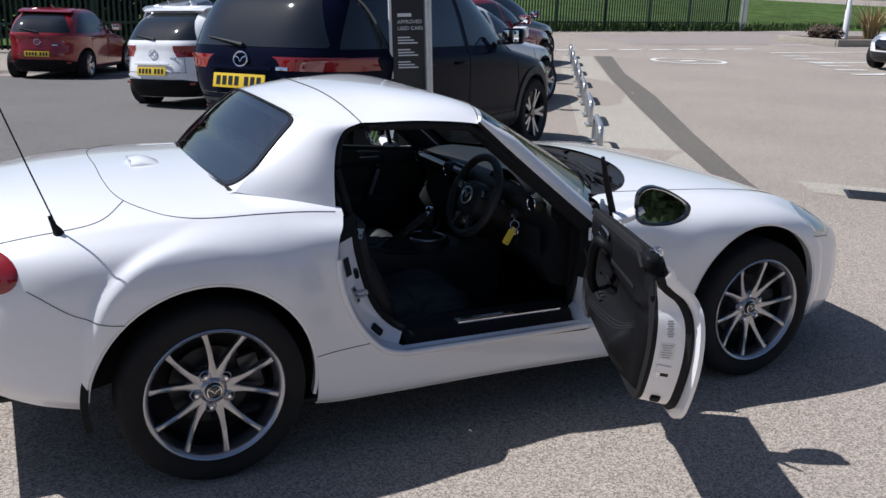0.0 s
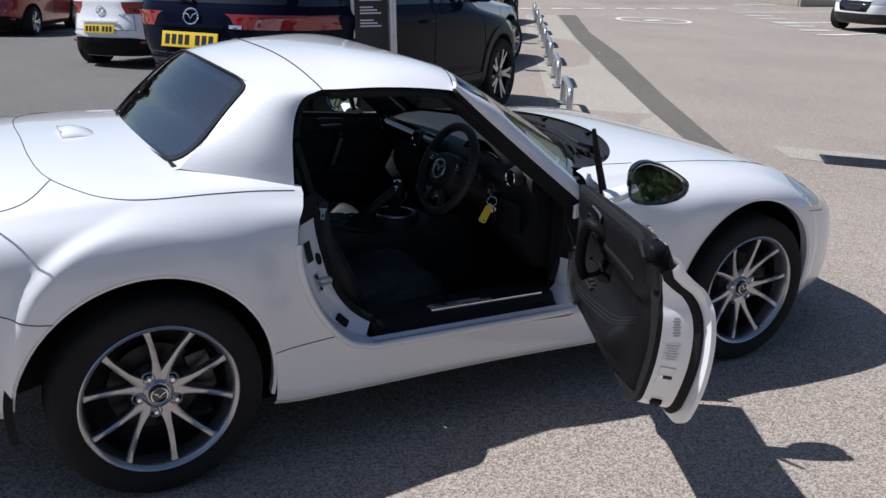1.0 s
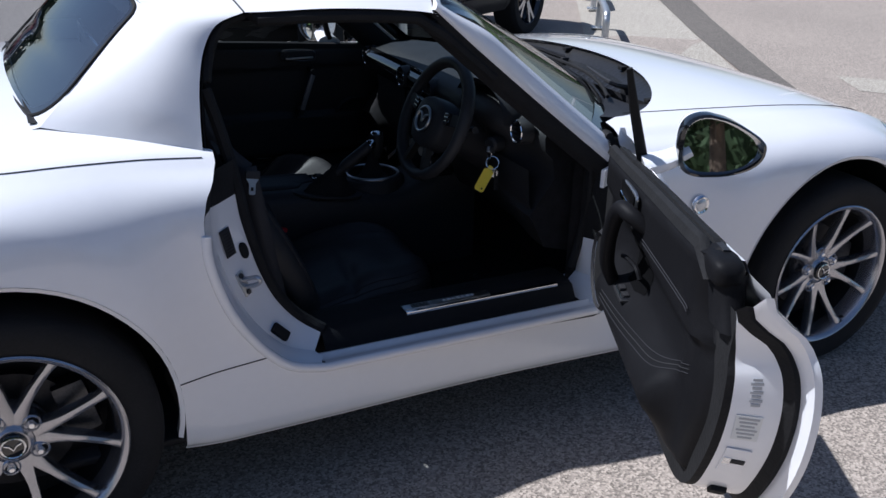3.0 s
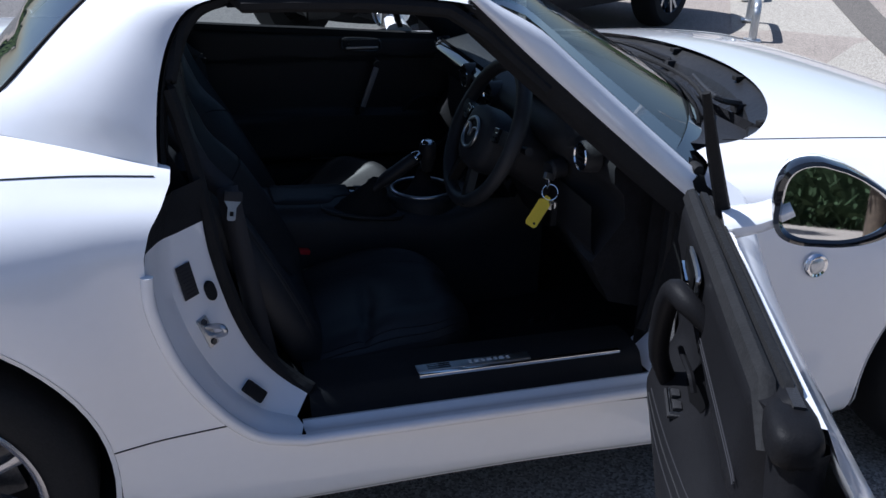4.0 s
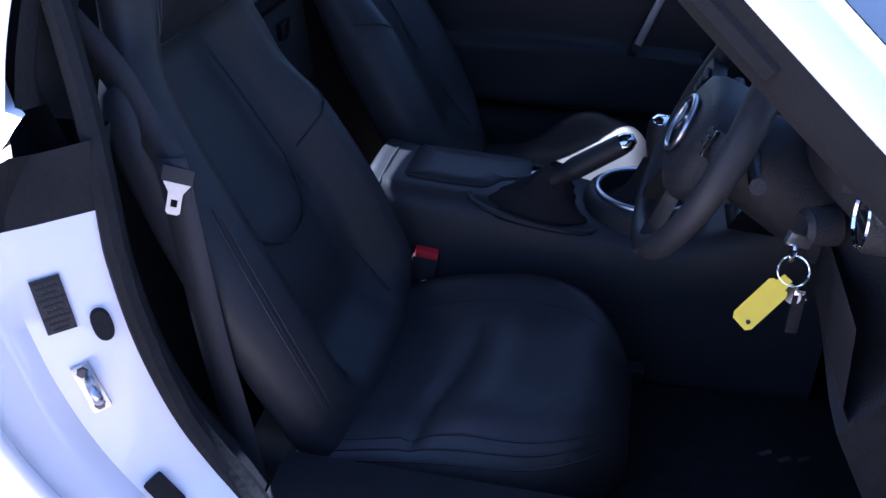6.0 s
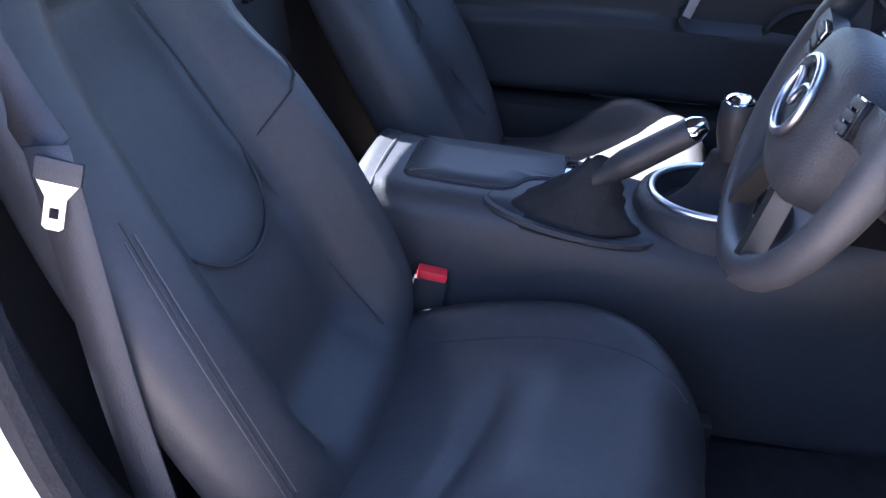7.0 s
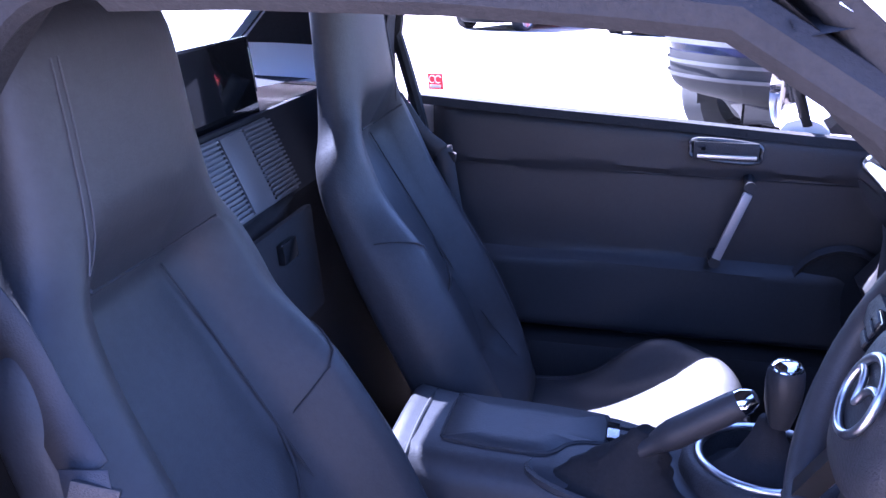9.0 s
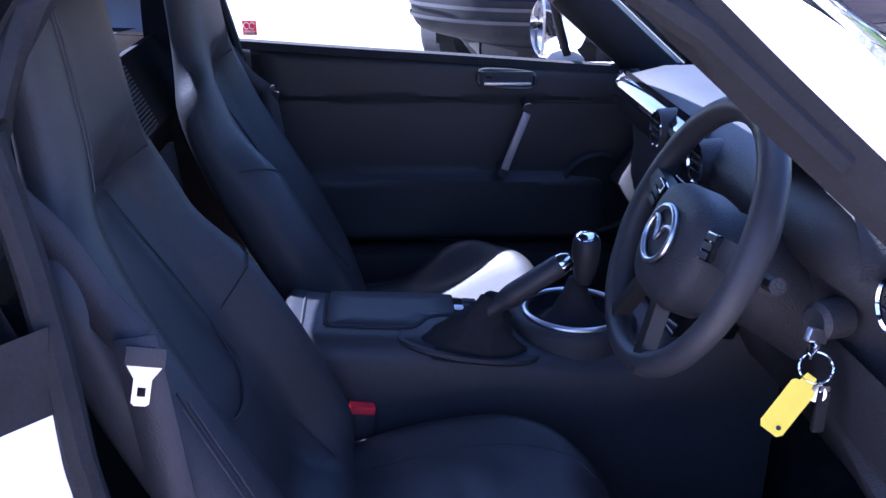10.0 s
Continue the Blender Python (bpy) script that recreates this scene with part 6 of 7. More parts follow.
for s in (1, -1):
    loft("spoke", [[(s * x, y, z + dz) for y, dz in ((-0.012, 0.016), (-0.014, 0.0), (-0.010, -0.018), (0.010, -0.016), (0.010, 0.014))] for x, z in ((0.07, 0.012), (0.12, 0.022), (0.163, 0.026))], PLASTIC, sw)
    loft("lower_spoke", [[(s * x + dx, y, z) for y, dx in ((-0.014, -0.010), (-0.014, 0.010), (0.006, 0.010), (0.006, -0.010))] for x, z in ((0.030, -0.07), (0.046, -0.11), (0.061, -0.148), (0.068, -0.162))], DARKSATIN, sw)
    rbox("wheel_buttons", (0.030, 0.008, 0.034), GLOSSBLACK, sw, at=(s * 0.098, -0.016, 0.018), rot=(0, s * -10, 0), bev=0.004)
    for k in range(3):
        rbox("button", (0.022, 0.008, 0.008), PLASTIC, sw, at=(s * 0.098, -0.018, 0.029 - 0.011 * k), rot=(0, s * -10, 0), bev=0.002)
tube("column", [(0, 0.02, 0), (0, 0.08, -0.01), (0, 0.22, -0.03)], [0.05, 0.062, 0.07], PLASTIC, sw, n=16)
for s in (1, -1):
    tube("stalk", [(s * 0.05, 0.05, 0.01), (s * 0.12, 0.045, 0.012), (s * 0.165, 0.04, 0.02)], [0.009, 0.008, 0.010], PLASTIC, sw, n=8, smoothn=3)
lathe("ignition", [(0.0, -0.008), (0.016, -0.010), (0.022, -0.004), (0.024, 0.03)], PLASTIC, car, n=20, m=pose(1.300, -0.470, 0.735, 0, 0, -70))

# keys hanging from the ignition: a thing of their own
keys = thing("car_keys", "car keys with a yellow tag hanging from the ignition", "keys", pose(1.291, -0.484, 0.728))
rbox("key_blade", (0.034, 0.008, 0.016), SATIN, keys, at=(-0.002, -0.004, -0.002), rot=(0, 20, 25), bev=0.003)
rbox("split_link", (0.006, 0.012, 0.024), CHROME, keys, at=(-0.006, -0.008, -0.016), rot=(20, 0, 0), bev=0.002)
TL = Vector((0.040, 0.007, 0.060)).normalized()
TN = Vector((-0.45, -0.80, 0.40))
TN = (TN - TL * TN.dot(TL)).normalized()
TAGM = Matrix.Translation((-0.010, -0.019, -0.049)) @ Matrix((TL.cross(TN), -TN, TL)).transposed().to_4x4()
RW = TL.cross(TN)
tube("ring", [Vector((-0.002, -0.015, -0.036)) + RW * (0.0175 * math.cos(a)) + TL * (0.0175 * math.sin(a)) for a in [2 * math.pi * j / 28 for j in range(28)]], 0.0015, CHROME, keys, n=6, closed=True)
tagp = [(-0.0142, -0.010), (-0.011, -0.006), (0.011, -0.006), (0.0142, -0.010), (0.0142, -0.066), (0.010, -0.072), (-0.010, -0.072), (-0.0142, -0.066)]
plate("tag", tagp, 0.003, YELLOW, keys, m=TAGM)
plate("tag_lug", [(-0.006, 0.006), (0.006, 0.006), (0.008, -0.008), (-0.008, -0.008)], 0.003, YELLOW, keys, m=TAGM @ Matrix.Translation((0, 0.0004, 0)))
lathe("tag_hole", [(0.0, -0.0008), (0.0028, -0.0008)], SEAM, keys, n=12, m=TAGM @ Matrix.Translation((0.006, 0, -0.062)))
lathe("disc", [(0.0, -0.001), (0.012, -0.001), (0.012, 0.001), (0.0, 0.001)], SATIN, keys, n=20, m=Matrix.Translation((0.002, -0.016, -0.066)) @ pose(0, 0, 0, 0, 0, -38))
rbox("key_fob", (0.014, 0.008, 0.055), RUBBER, keys, at=(0.010, -0.018, -0.088), bev=0.003)
rbox("fob_cap", (0.012, 0.008, 0.008), CHROME, keys, at=(0.009, -0.018, -0.060), bev=0.002)
tube("clip", [(0.0, -0.014, -0.054), (0.006, -0.017, -0.060), (0.018, -0.018, -0.070)], 0.0012, CHROME, keys, n=5)


# ---- the car park ----
def gz(x, y):
    """The tarmac falls away gently behind the parked cars."""
    return -0.045 * min(15.5, max(0.0, y - 4.0)) * (1 - sstep(3.0, 9.0, x)) * (1 - sstep(60, 200, y))


AX = sorted({-1500, -600, -250, -120, -60, -40, -28, -20, -14, *range(-10, 34, 1), 38, 45, 60, 90, 150, 300, 700, 1500})
ground = sheet("ground", [[(x, y, gz(x, y)) for y in AX] for x in AX], TARMAC)
tagged(ground, "worn grey-brown tarmac of a car park", "ground", kind="structure")


def overlay(name, pts, material, label, cat, h=0.004, n=1):
    """A thin marking or patch laid on the ground from a list of left and right edge points."""
    v = []
    for (a, b) in pts:
        v += [(a[0], a[1], gz(*a) + h), (b[0], b[1], gz(*b) + h)]
    f = [(2 * i, 2 * i + 1, 2 * i + 3, 2 * i + 2) for i in range(len(pts) - 1)]
    return tagged(mk(name, v, f, material), label, cat, kind="structure")


overlay("bay_tarmac", [((-13.0, y), (3.0 - 0.15 * math.sin(y * 1.3), y)) for y in [1.7, 2.4, 3.2, 4.0] + [4.0 + 0.97 * k for k in range(1, 17)] + [20.6]], asphalt("bay_asphalt", (0.165, 0.155, 0.148), (0.105, 0.098, 0.094)), "darker grey tarmac of the parking bays", "ground", 0.004)
overlay("tarmac_strip", [((4.6, 1.4), (4.95, 1.5)), ((5.4, 2.84), (5.75, 2.9)), ((6.15, 4.21), (7.0, 4.95)), ((7.89, 7.17), (9.1, 8.33)), ((10.05, 10.84), (11.1, 11.82)), ((13.2, 15.9), (13.75, 15.9))], TARMAC_DARK, "dark strip of newer tarmac", "road patch", 0.008)
overlay("concrete_strip", [((4.2, 2.2), (5.35, 2.8)), ((5.15, 4.6), (6.2, 4.25)), ((6.6, 6.9), (7.9, 7.2)), ((9.7, 12.0), (10.05, 10.9)), ((12.3, 16.0), (13.15, 15.9))], CONCRETE, "pale concrete edge strip under the hoop rails", "paving", 0.004)
overlay("far_road", [((5.0, 20.6), (7.0, 24.8)), ((18.0, 20.4), (18.9, 25.6)), ((40.0, 21.0), (40.0, 31.0))], asphalt("road_tarmac", (0.30, 0.26, 0.235), (0.24, 0.21, 0.195)), "pinkish tarmac road beyond the car park", "road", 0.006)
for k in range(7):
    a = (13.3 + 1.15 * k, 17.75 + 0.09 * k)
    overlay("road_dash", [((a[0], a[1]), (a[0] - 0.05, a[1] + 0.22)), ((a[0] + 0.75, a[1] + 0.05), (a[0] + 0.70, a[1] + 0.27))], LINEPAINT, "worn white dash painted on tarmac", "road marking", 0.011)
ringp = [((15.05 + 0.98 * math.cos(a), 14.5 + 0.85 * math.sin(a)), (15.05 + 0.86 * math.cos(a), 14.5 + 0.73 * math.sin(a))) for a in [2 * math.pi * k / 40 for k in range(41)]]
overlay("road_roundel", ringp, LINEPAINT, "white painted roundel on the tarmac", "road marking", 0.009)
overlay("roundel_figure", [((14.75, 14.35), (14.75, 14.6)), ((15.3, 14.4), (15.3, 14.65))], LINEPAINT, "faded paint bar inside the roundel", "road marking", 0.009)
for a, b in (((25.8, 20.5), (23.6, 20.3)), ((27.8, 17.4), (20.3, 17.0)), ((26.0, 14.3), (18.4, 13.6)), ((24.0, 11.6), (16.9, 10.9))):
    overlay("bay_line", [((a[0], a[1]), (a[0], a[1] + 0.14)), ((b[0], b[1]), (b[0], b[1] + 0.14))], LINEPAINT, "white painted parking bay line", "road marking", 0.009)
for k in range(6):
    x0, y0 = lerp(19.6, 16.7, k / 5), lerp(15.8, 10.9, k / 5)
    overlay("hatch_dash", [((x0, y0), (x0, y0 + 0.18)), ((x0 + 0.9, y0 - 0.1), (x0 + 0.9, y0 + 0.08))], LINEPAINT, "worn white hatch dash on tarmac", "road marking", 0.013)
dr = thing("drain_cover", "rusty iron drain cover set in the tarmac", "drain", pose(6.22, 1.62, 0.004, 0, 0, -42))
rbox("frame", (0.62, 0.36, 0.012), STEEL, dr, bev=0.003)
for k in range(7):
    rbox("bar", (0.55, 0.022, 0.012), STEEL, dr, at=(0, -0.13 + 0.043 * k, 0.006), bev=0.002)
overlay("drain_apron", [((5.75, 1.95), (6.0, 2.4)), ((6.6, 1.0), (7.1, 1.35))], CONCRETE, "pale patch round the drain", "paving", 0.003)

# hoop rails
hoop = thing("hoop_rail", "low bent galvanised steel hoop barrier at the edge of the bays", "barrier", pose(4.96, 4.02, 0, 0, 0, 58), "row of hoop rails")
tube("hoop_tube", [(0, 0, -0.05), (0, 0, 0.17), (0.015, 0, 0.235), (0.08, 0, 0.275), (0.475, 0, 0.285), (0.87, 0, 0.275), (0.935, 0, 0.235), (0.95, 0, 0.17), (0.95, 0, -0.05)], 0.032, GALV, hoop, n=12, smoothn=4)
for fx in (0, 0.95):
    rbox("foot_plate", (0.13, 0.13, 0.012), GALV, hoop, at=(fx, 0, 0.006), bev=0.003)
for k in range(1, 7):
    copy_thing(hoop, pose(4.96 + 1.19 * k, 4.02 + 1.88 * k, 0, 0, 0, 58))


# ---- other parked cars ----
def build_car(name, label, m, L, W, H, wb, R, paint, suv=False, estate=False):
    """A parked car: plan slices stacked from sill to roof, panes and lamps laid on that skin."""
    c = thing(name, label, "car", m)
    hw, x0, x1 = W / 2, -L / 2, L / 2
    zb = 0.27 if suv else 0.19
    belt = H * (0.625 if suv else 0.655)
    hood = belt - (0.06 if suv else 0.07)
    slope = 0.46 if suv else 0.32 if estate else 0.56
    low_rear = [(zb, x0 + 0.42), (zb + 0.10, x0 + 0.32), (zb + 0.155, x0 + 0.10), (zb + 0.19, x0 + 0.03)] if suv else [(zb, x0 + 0.11), (zb + 0.13, x0 + 0.025)]
    REAR = curve1(low_rear + [(0.53, x0), (belt * 0.74, x0 + 0.045), (belt * 0.86, x0 + 0.07), (belt, x0 + 0.10), (lerp(belt, H, 0.55), x0 + 0.10 + slope * 0.46), (H - 0.07, x0 + 0.10 + slope), (H, x0 + 0.14 + slope)])
    FRONT = curve1([(zb, x1 - 0.14), (zb + 0.12, x1 - 0.02), (lerp(zb, hood, 0.55), x1), (hood - 0.22, x1 - 0.07), (hood - 0.11, x1 - 0.28), (hood - 0.03, x1 - 0.75), (hood + 0.03, x1 - 1.08), (lerp(hood, H, 0.5), x1 - 1.50), (H - 0.07, x1 - (1.98 if not suv else 1.92)), (H, x1 - 2.25)])
    WIDE = curve1([(zb, hw * 0.93), (zb + 0.10, hw * 0.985), (lerp(zb, belt, 0.5), hw), (belt * 0.93, hw * 0.985), (belt, hw * 0.945), (lerp(belt, H, 0.5), hw * 0.825), (H - 0.09, hw * 0.70), (H - 0.03, hw * 0.62), (H, hw * 0.50)])
    POW = curve1([(zb, 2.3 if suv else 3.2), (0.60, 2.5 if suv else 3.5), (0.85, 3.6), (belt, 3.9), (H - 0.1, 4.4), (H, 3.4)])

    nose_pow = 4.6 if suv else 0.0

    def power(z, u):
        return max(POW(z), nose_pow) if u > 0 else POW(z)

    def flank(x, z):
        q = ((x - (REAR(z) + FRONT(z)) / 2) / ((FRONT(z) - REAR(z)) / 2))
        return WIDE(z) * max(0.0, 1 - abs(q) ** power(z, q)) ** (1 / power(z, q))

    def tail(y, z, ahead=False):
        a = (FRONT(z) - REAR(z)) / 2 * max(0.0, 1 - min(1, abs(y) / WIDE(z)) ** power(z, 1 if ahead else -1)) ** (1 / power(z, 1 if ahead else -1))
        return (REAR(z) + FRONT(z)) / 2 + (a if ahead else -a)

    def arches(p):
        d = 1.0
        if abs(p.y) > hw * 0.5:
            for wx in (-wb / 2, wb / 2):
                d = min(d, (math.hypot(p.x - wx, p.z - R) if p.z > R else abs(p.x - wx)) - R - 0.055)
        return d

    zs = [lerp(zb, H - 0.10, k / 44) for k in range(45)] + [H - 0.075, H - 0.055, H - 0.038, H - 0.024, H - 0.013, H - 0.005]
    rows = []
    for z in zs:
        a, w = (FRONT(z) - REAR(z)) / 2, WIDE(z)
        xc = (FRONT(z) + REAR(z)) / 2
        rows.append([Vector((xc + a * math.copysign(abs(math.cos(t)) ** (2 / power(z, math.cos(t))), math.cos(t)), w * math.copysign(abs(math.sin(t)) ** (2 / power(z, math.cos(t))), math.sin(t)), z)) for t in [2 * math.pi * j / 120 for j in range(121)]])
    v, f = clipped(rows, arches)
    mk("body", v, f, paint, c, ang=50)
    top_ = rows[-1][:-1]
    mid_ = sum(top_, Vector()) / len(top_)
    v, f = strip([top_, [mid_ + (p - mid_) * 0.6 + Vector((0, 0, 0.012)) for p in top_], [mid_ + (p - mid_) * 0.02 + Vector((0, 0, 0.016)) for p in top_]], closed_v=True)
    mk("roof", v, f, paint, c, ang=50)
    mk("underbody", [Vector((p.x, p.y * 0.80, zb)) for p in rows[0][:-1]], [tuple(range(120))], RUBBER, c)

    def side_patch(nm, s, keep, xa, xb, za, zc, mt_, out=0.005, label=""):
        g = [[Vector((lerp(xa, xb, i / 36), 0, lerp(za, zc, j / 22))) for j in range(23)] for i in range(37)]
        v, f = clipped(g, lambda p: keep(p.x, p.z))
        if f:
            mk(nm, [(p.x, s * (flank(p.x, p.z) + out), p.z) for p in v], f, mt_, c, label)

    def end_patch(nm, keep, ya, yb, za, zc, mt_, out=0.005, ahead=False, label=""):
        g = [[Vector((0, lerp(ya, yb, i / 36), lerp(za, zc, j / 22))) for j in range(23)] for i in range(37)]
        v, f = clipped(g, lambda p: keep(p.y, p.z))
        if f:
            mk(nm, [(tail(p.y, p.z, ahead) + (out if ahead else -out), p.y, p.z) for p in v], f, mt_, c, label)

    def oblong(u, w, cu, cw, hu, hz, r):
        a, b = abs(u - cu) - hu + r, abs(w - cw) - hz + r
        return r - math.hypot(max(a, 0), max(b, 0)) - min(max(a, b), 0)

    wz0, wz1 = belt + 0.015, H - 0.12
    end_patch("rear_window", lambda y, z: min(oblong(0, z, 0, (wz0 + wz1) / 2 + 0.01, 1, (wz1 - wz0) / 2, 0.01), WIDE(z) * lerp(0.80, 0.70, (z - wz0) / (wz1 - wz0)) - abs(y)), -hw, hw, wz0 - 0.02, wz1 + 0.03, DARKGLASS, 0.004)
    end_patch("windscreen", lambda y, z: min(z - hood - 0.03, H - 0.09 - z, WIDE(z) * 0.80 - abs(y)), -hw, hw, hood, H - 0.06, DARKGLASS, 0.004, True)
    lamp_z, lamp_h = (belt * 0.90, 0.052) if suv else (belt * 0.855, 0.080)
    for s in (-1, 1):
        ends = lambda x, z: min(x - REAR(z) - (0.30 if not suv else 0.26), FRONT(z) - 0.20 - x)
        for nm, xa, xb in (("rear_side_window", -9, -0.17), ("front_side_window", -0.09, 9)):
            side_patch(nm, s, lambda x, z: min(z - wz0, H - 0.105 - z, ends(x, z), x - xa, xb - x), x0, x1, wz0 - 0.02, H - 0.08, DARKGLASS, 0.004)
        # lamps turn the corner in two faces
        end_patch("tail_lamp", lambda y, z: min(s * y - hw * (0.56 if suv else 0.60), lamp_h * (0.45 + 0.55 * min(1, (s * y - hw * 0.45) / (hw * 0.42))) - abs(z - lamp_z - 0.05 * (s * y / hw - 0.75))), hw * 0.4 if s > 0 else -hw * 0.93, hw * 0.93 if s > 0 else -hw * 0.4, lamp_z - 0.13, lamp_z + 0.13, RED_LENS, 0.007)
        side_patch("tail_lamp", s, lambda x, z: min(x0 + (0.44 if suv else 0.36) - x - 0.9 * abs(z - lamp_z - 0.02), lamp_h - abs(z - lamp_z - 0.01)), x0 + 0.09, x0 + 0.5, lamp_z - 0.13, lamp_z + 0.13, RED_LENS, 0.007)
        hz = hood - 0.20
        end_patch("head_lamp", lambda y, z: min(s * y - hw * 0.46, 0.065 - abs(z - hz - 0.05 * (s * y / hw - 0.7))), hw * 0.3 if s > 0 else -hw * 0.93, hw * 0.93 if s > 0 else -hw * 0.3, hz - 0.12, hz + 0.12, CLEAR_LENS, 0.006, True)
        side_patch("head_lamp", s, lambda x, z: min(x - x1 + 0.52 - 1.5 * abs(z - hz - 0.03), 0.06 - abs(z - hz - 0.02)), x1 - 0.6, x1 - 0.10, hz - 0.1, hz + 0.13, CLEAR_LENS, 0.006)
        side_patch("sill_cover", s, lambda x, z: min(zb + (0.15 if suv else 0.07) - z, arches(Vector((x, hw, z))) - 0.004), x0 + 0.3, x1 - 0.3, zb + 0.004, zb + 0.2, PLASTIC, 0.010)
        for dx in (-0.13, 0.88, -1.02 if not suv else -1.05):
            line = [(dx + 0.10 * sstep(belt, zb, z) * (1 if dx > 0 else -0.2), z) for z in [lerp(zb + 0.18, belt + 0.01, k / 10) for k in range(11)]]
            if dx < -1 and not suv:
                line = line[5:]
            tube("door_gap", [(x, s * (flank(x, z) + 0.0005), z) for x, z in line], 0.004, SEAM, c, n=4)
        for dx in (-0.30, -0.92):
            tube("door_handle", [(dx + q, s * (flank(dx + q, belt * 0.88) + o), belt * 0.88) for q, o in ((-0.10, 0.004), (-0.07, 0.026), (0.07, 0.026), (0.10, 0.004))], 0.013, paint, c, n=8, smoothn=3)
        mir = node("door_mirror", c)
        mx_, mz_ = FRONT(belt + 0.05) - 0.50, belt + 0.10
        rbox("shell", (0.13, 0.21, 0.15), paint, mir, at=(mx_, s * (hw + 0.09), mz_), rot=(0, 0, s * -12), bev=0.05, seg=4)
        rbox("glass", (0.004, 0.16, 0.11), MIRROR, mir, at=(mx_ - 0.066, s * (hw + 0.09), mz_), rot=(0, 0, s * -12), bev=0.001)
        rbox("stalk", (0.07, 0.12, 0.05), PLASTIC, mir, at=(mx_ + 0.02, s * (hw - 0.02), mz_ - 0.06), bev=0.015)
        for wx in (-wb / 2, wb / 2):
            wr = R + 0.055
            rows_ = []
            for k in range(33):
                a = radians(-8 + 196 * k / 32)
                pts_ = []
                for r_, o in ((wr + (0.075 if suv else 0.012), 0.001), (wr + (0.070 if suv else 0.010), 0.014), (wr - 0.004, 0.014), (wr - 0.008, -0.05), (wr - 0.004, -0.26)):
                    x, z = wx + r_ * math.cos(a), max(zb, R + r_ * math.sin(a))
                    pts_.append((x, s * (flank(x, max(z, zb + 0.01)) + o), z))
                rows_.append(pts_)
            sheet("arch_trim", rows_, PLASTIC if suv else RUBBER, c)
            sheet("arch_back", [[(wx + wr * math.cos(a), s * (hw - 0.26), max(zb, R + wr * math.sin(a))), (wx, s * (hw - 0.26), R)] for a in [radians(-10 + 200 * k / 16) for k in range(17)]], RUBBER, c)
            wl = node("wheel", c, pose(wx, s * (hw - 0.012), R))
            lathe("tyre", [(R * 0.70, s * 0.004), (R * 0.76, s * 0.012), (R * 0.92, s * 0.010), (R * 0.985, s * -0.012), (R, s * -0.04), (R, s * -0.20), (R * 0.7, s * -0.21)], TYRE, wl, n=40)
            lathe("rim", [(R * 0.71, s * 0.005), (R * 0.695, s * 0.009), (R * 0.675, s * 0.0), (R * 0.64, s * -0.07), (0, s * -0.08)], ALLOY if not suv else GLOSSBLACK, wl, n=40)
            n_sp = 5
            for k in range(n_sp):
                for dd in (-11, 11):
                    a0, a1 = 2 * math.pi * k / n_sp + radians(dd) * 0.45, 2 * math.pi * k / n_sp + radians(dd)
                    secs = []
                    for q in range(6):
                        tq = q / 5
                        a, r_ = lerp(a0, a1, tq), lerp(0.06, R * 0.68, tq)
                        e_, n_ = Vector((math.cos(a), 0, math.sin(a))), Vector((-math.sin(a), 0, math.cos(a)))
                        wd = lerp(0.020, 0.014, tq)
                        secs.append([e_ * r_ + n_ * wd * o + Vector((0, s * (lerp(-0.02, 0.002, tq) + d), 0)) for o, d in ((-1, 0), (1, 0), (0.8, -0.025), (-0.8, -0.025))])
                    loft("spoke", secs, ALLOY, wl, ang=30)
            lathe("hub_cap", [(0.0, s * -0.008), (0.05, s * -0.010), (0.07, s * -0.03)], ALLOY if not suv else GLOSSBLACK, wl, n=20)
    # bumper, grille and plate
    low_z = zb + (0.36 if suv else 0.26)
    end_patch("rear_valance", lambda y, z: min(low_z - z - 0.06 * sstep(hw * 0.55, hw * 0.9, abs(y)), hw * 0.955 - abs(y)), -hw, hw, zb + 0.004, low_z + 0.02, BUMPER, 0.008, label="black lower bumper")
    if suv:
        for bz in (0.52, 0.585):
            end_patch("bumper_rib", lambda y, z: 0.009 - abs(z - bz), -hw * 0.90, hw * 0.90, bz - 0.02, bz + 0.02, PLASTIC, 0.022)
    end_patch("bumper_step", lambda y, z: 0.012 - abs(z - low_z - 0.05), -hw * 0.93, hw * 0.93, low_z, low_z + 0.10, PLASTIC if suv else paint, 0.016)
    end_patch("front_valance", lambda y, z: min(zb + 0.24 - z, hw * 0.9 - abs(y)), -hw, hw, zb + 0.004, zb + 0.26, PLASTIC, 0.006, True)
    end_patch("grille", lambda y, z: min(0.12 - abs(z - hood + 0.32), hw * 0.50 - abs(y) - 0.4 * (hood - 0.22 - z)), -hw * 0.6, hw * 0.6, hood - 0.46, hood - 0.18, GLOSSBLACK, 0.006, True)
    for s in (-1, 1):
        tube("tailgate_gap", [(tail(y, z) - 0.0005, y, z) for y, z in [(s * hw * lerp(0.62, 0.58, k / 8), lerp(low_z + 0.10, lamp_z - 0.08, k / 8)) for k in range(9)]], 0.004, SEAM, c, n=4)
        rbox("reflector", (0.012, 0.16, 0.035), RED_LENS, c, at=(tail(s * hw * 0.66, low_z - 0.06) - 0.008, s * hw * 0.66, low_z - 0.06), rot=(0, 0, s * -14), bev=0.008)
    tube("tailgate_gap", [(tail(y, low_z + 0.10) - 0.0005, y, low_z + 0.10) for y in [lerp(-hw * 0.62, hw * 0.62, k / 12) for k in range(13)]], 0.004, SEAM, c, n=4)
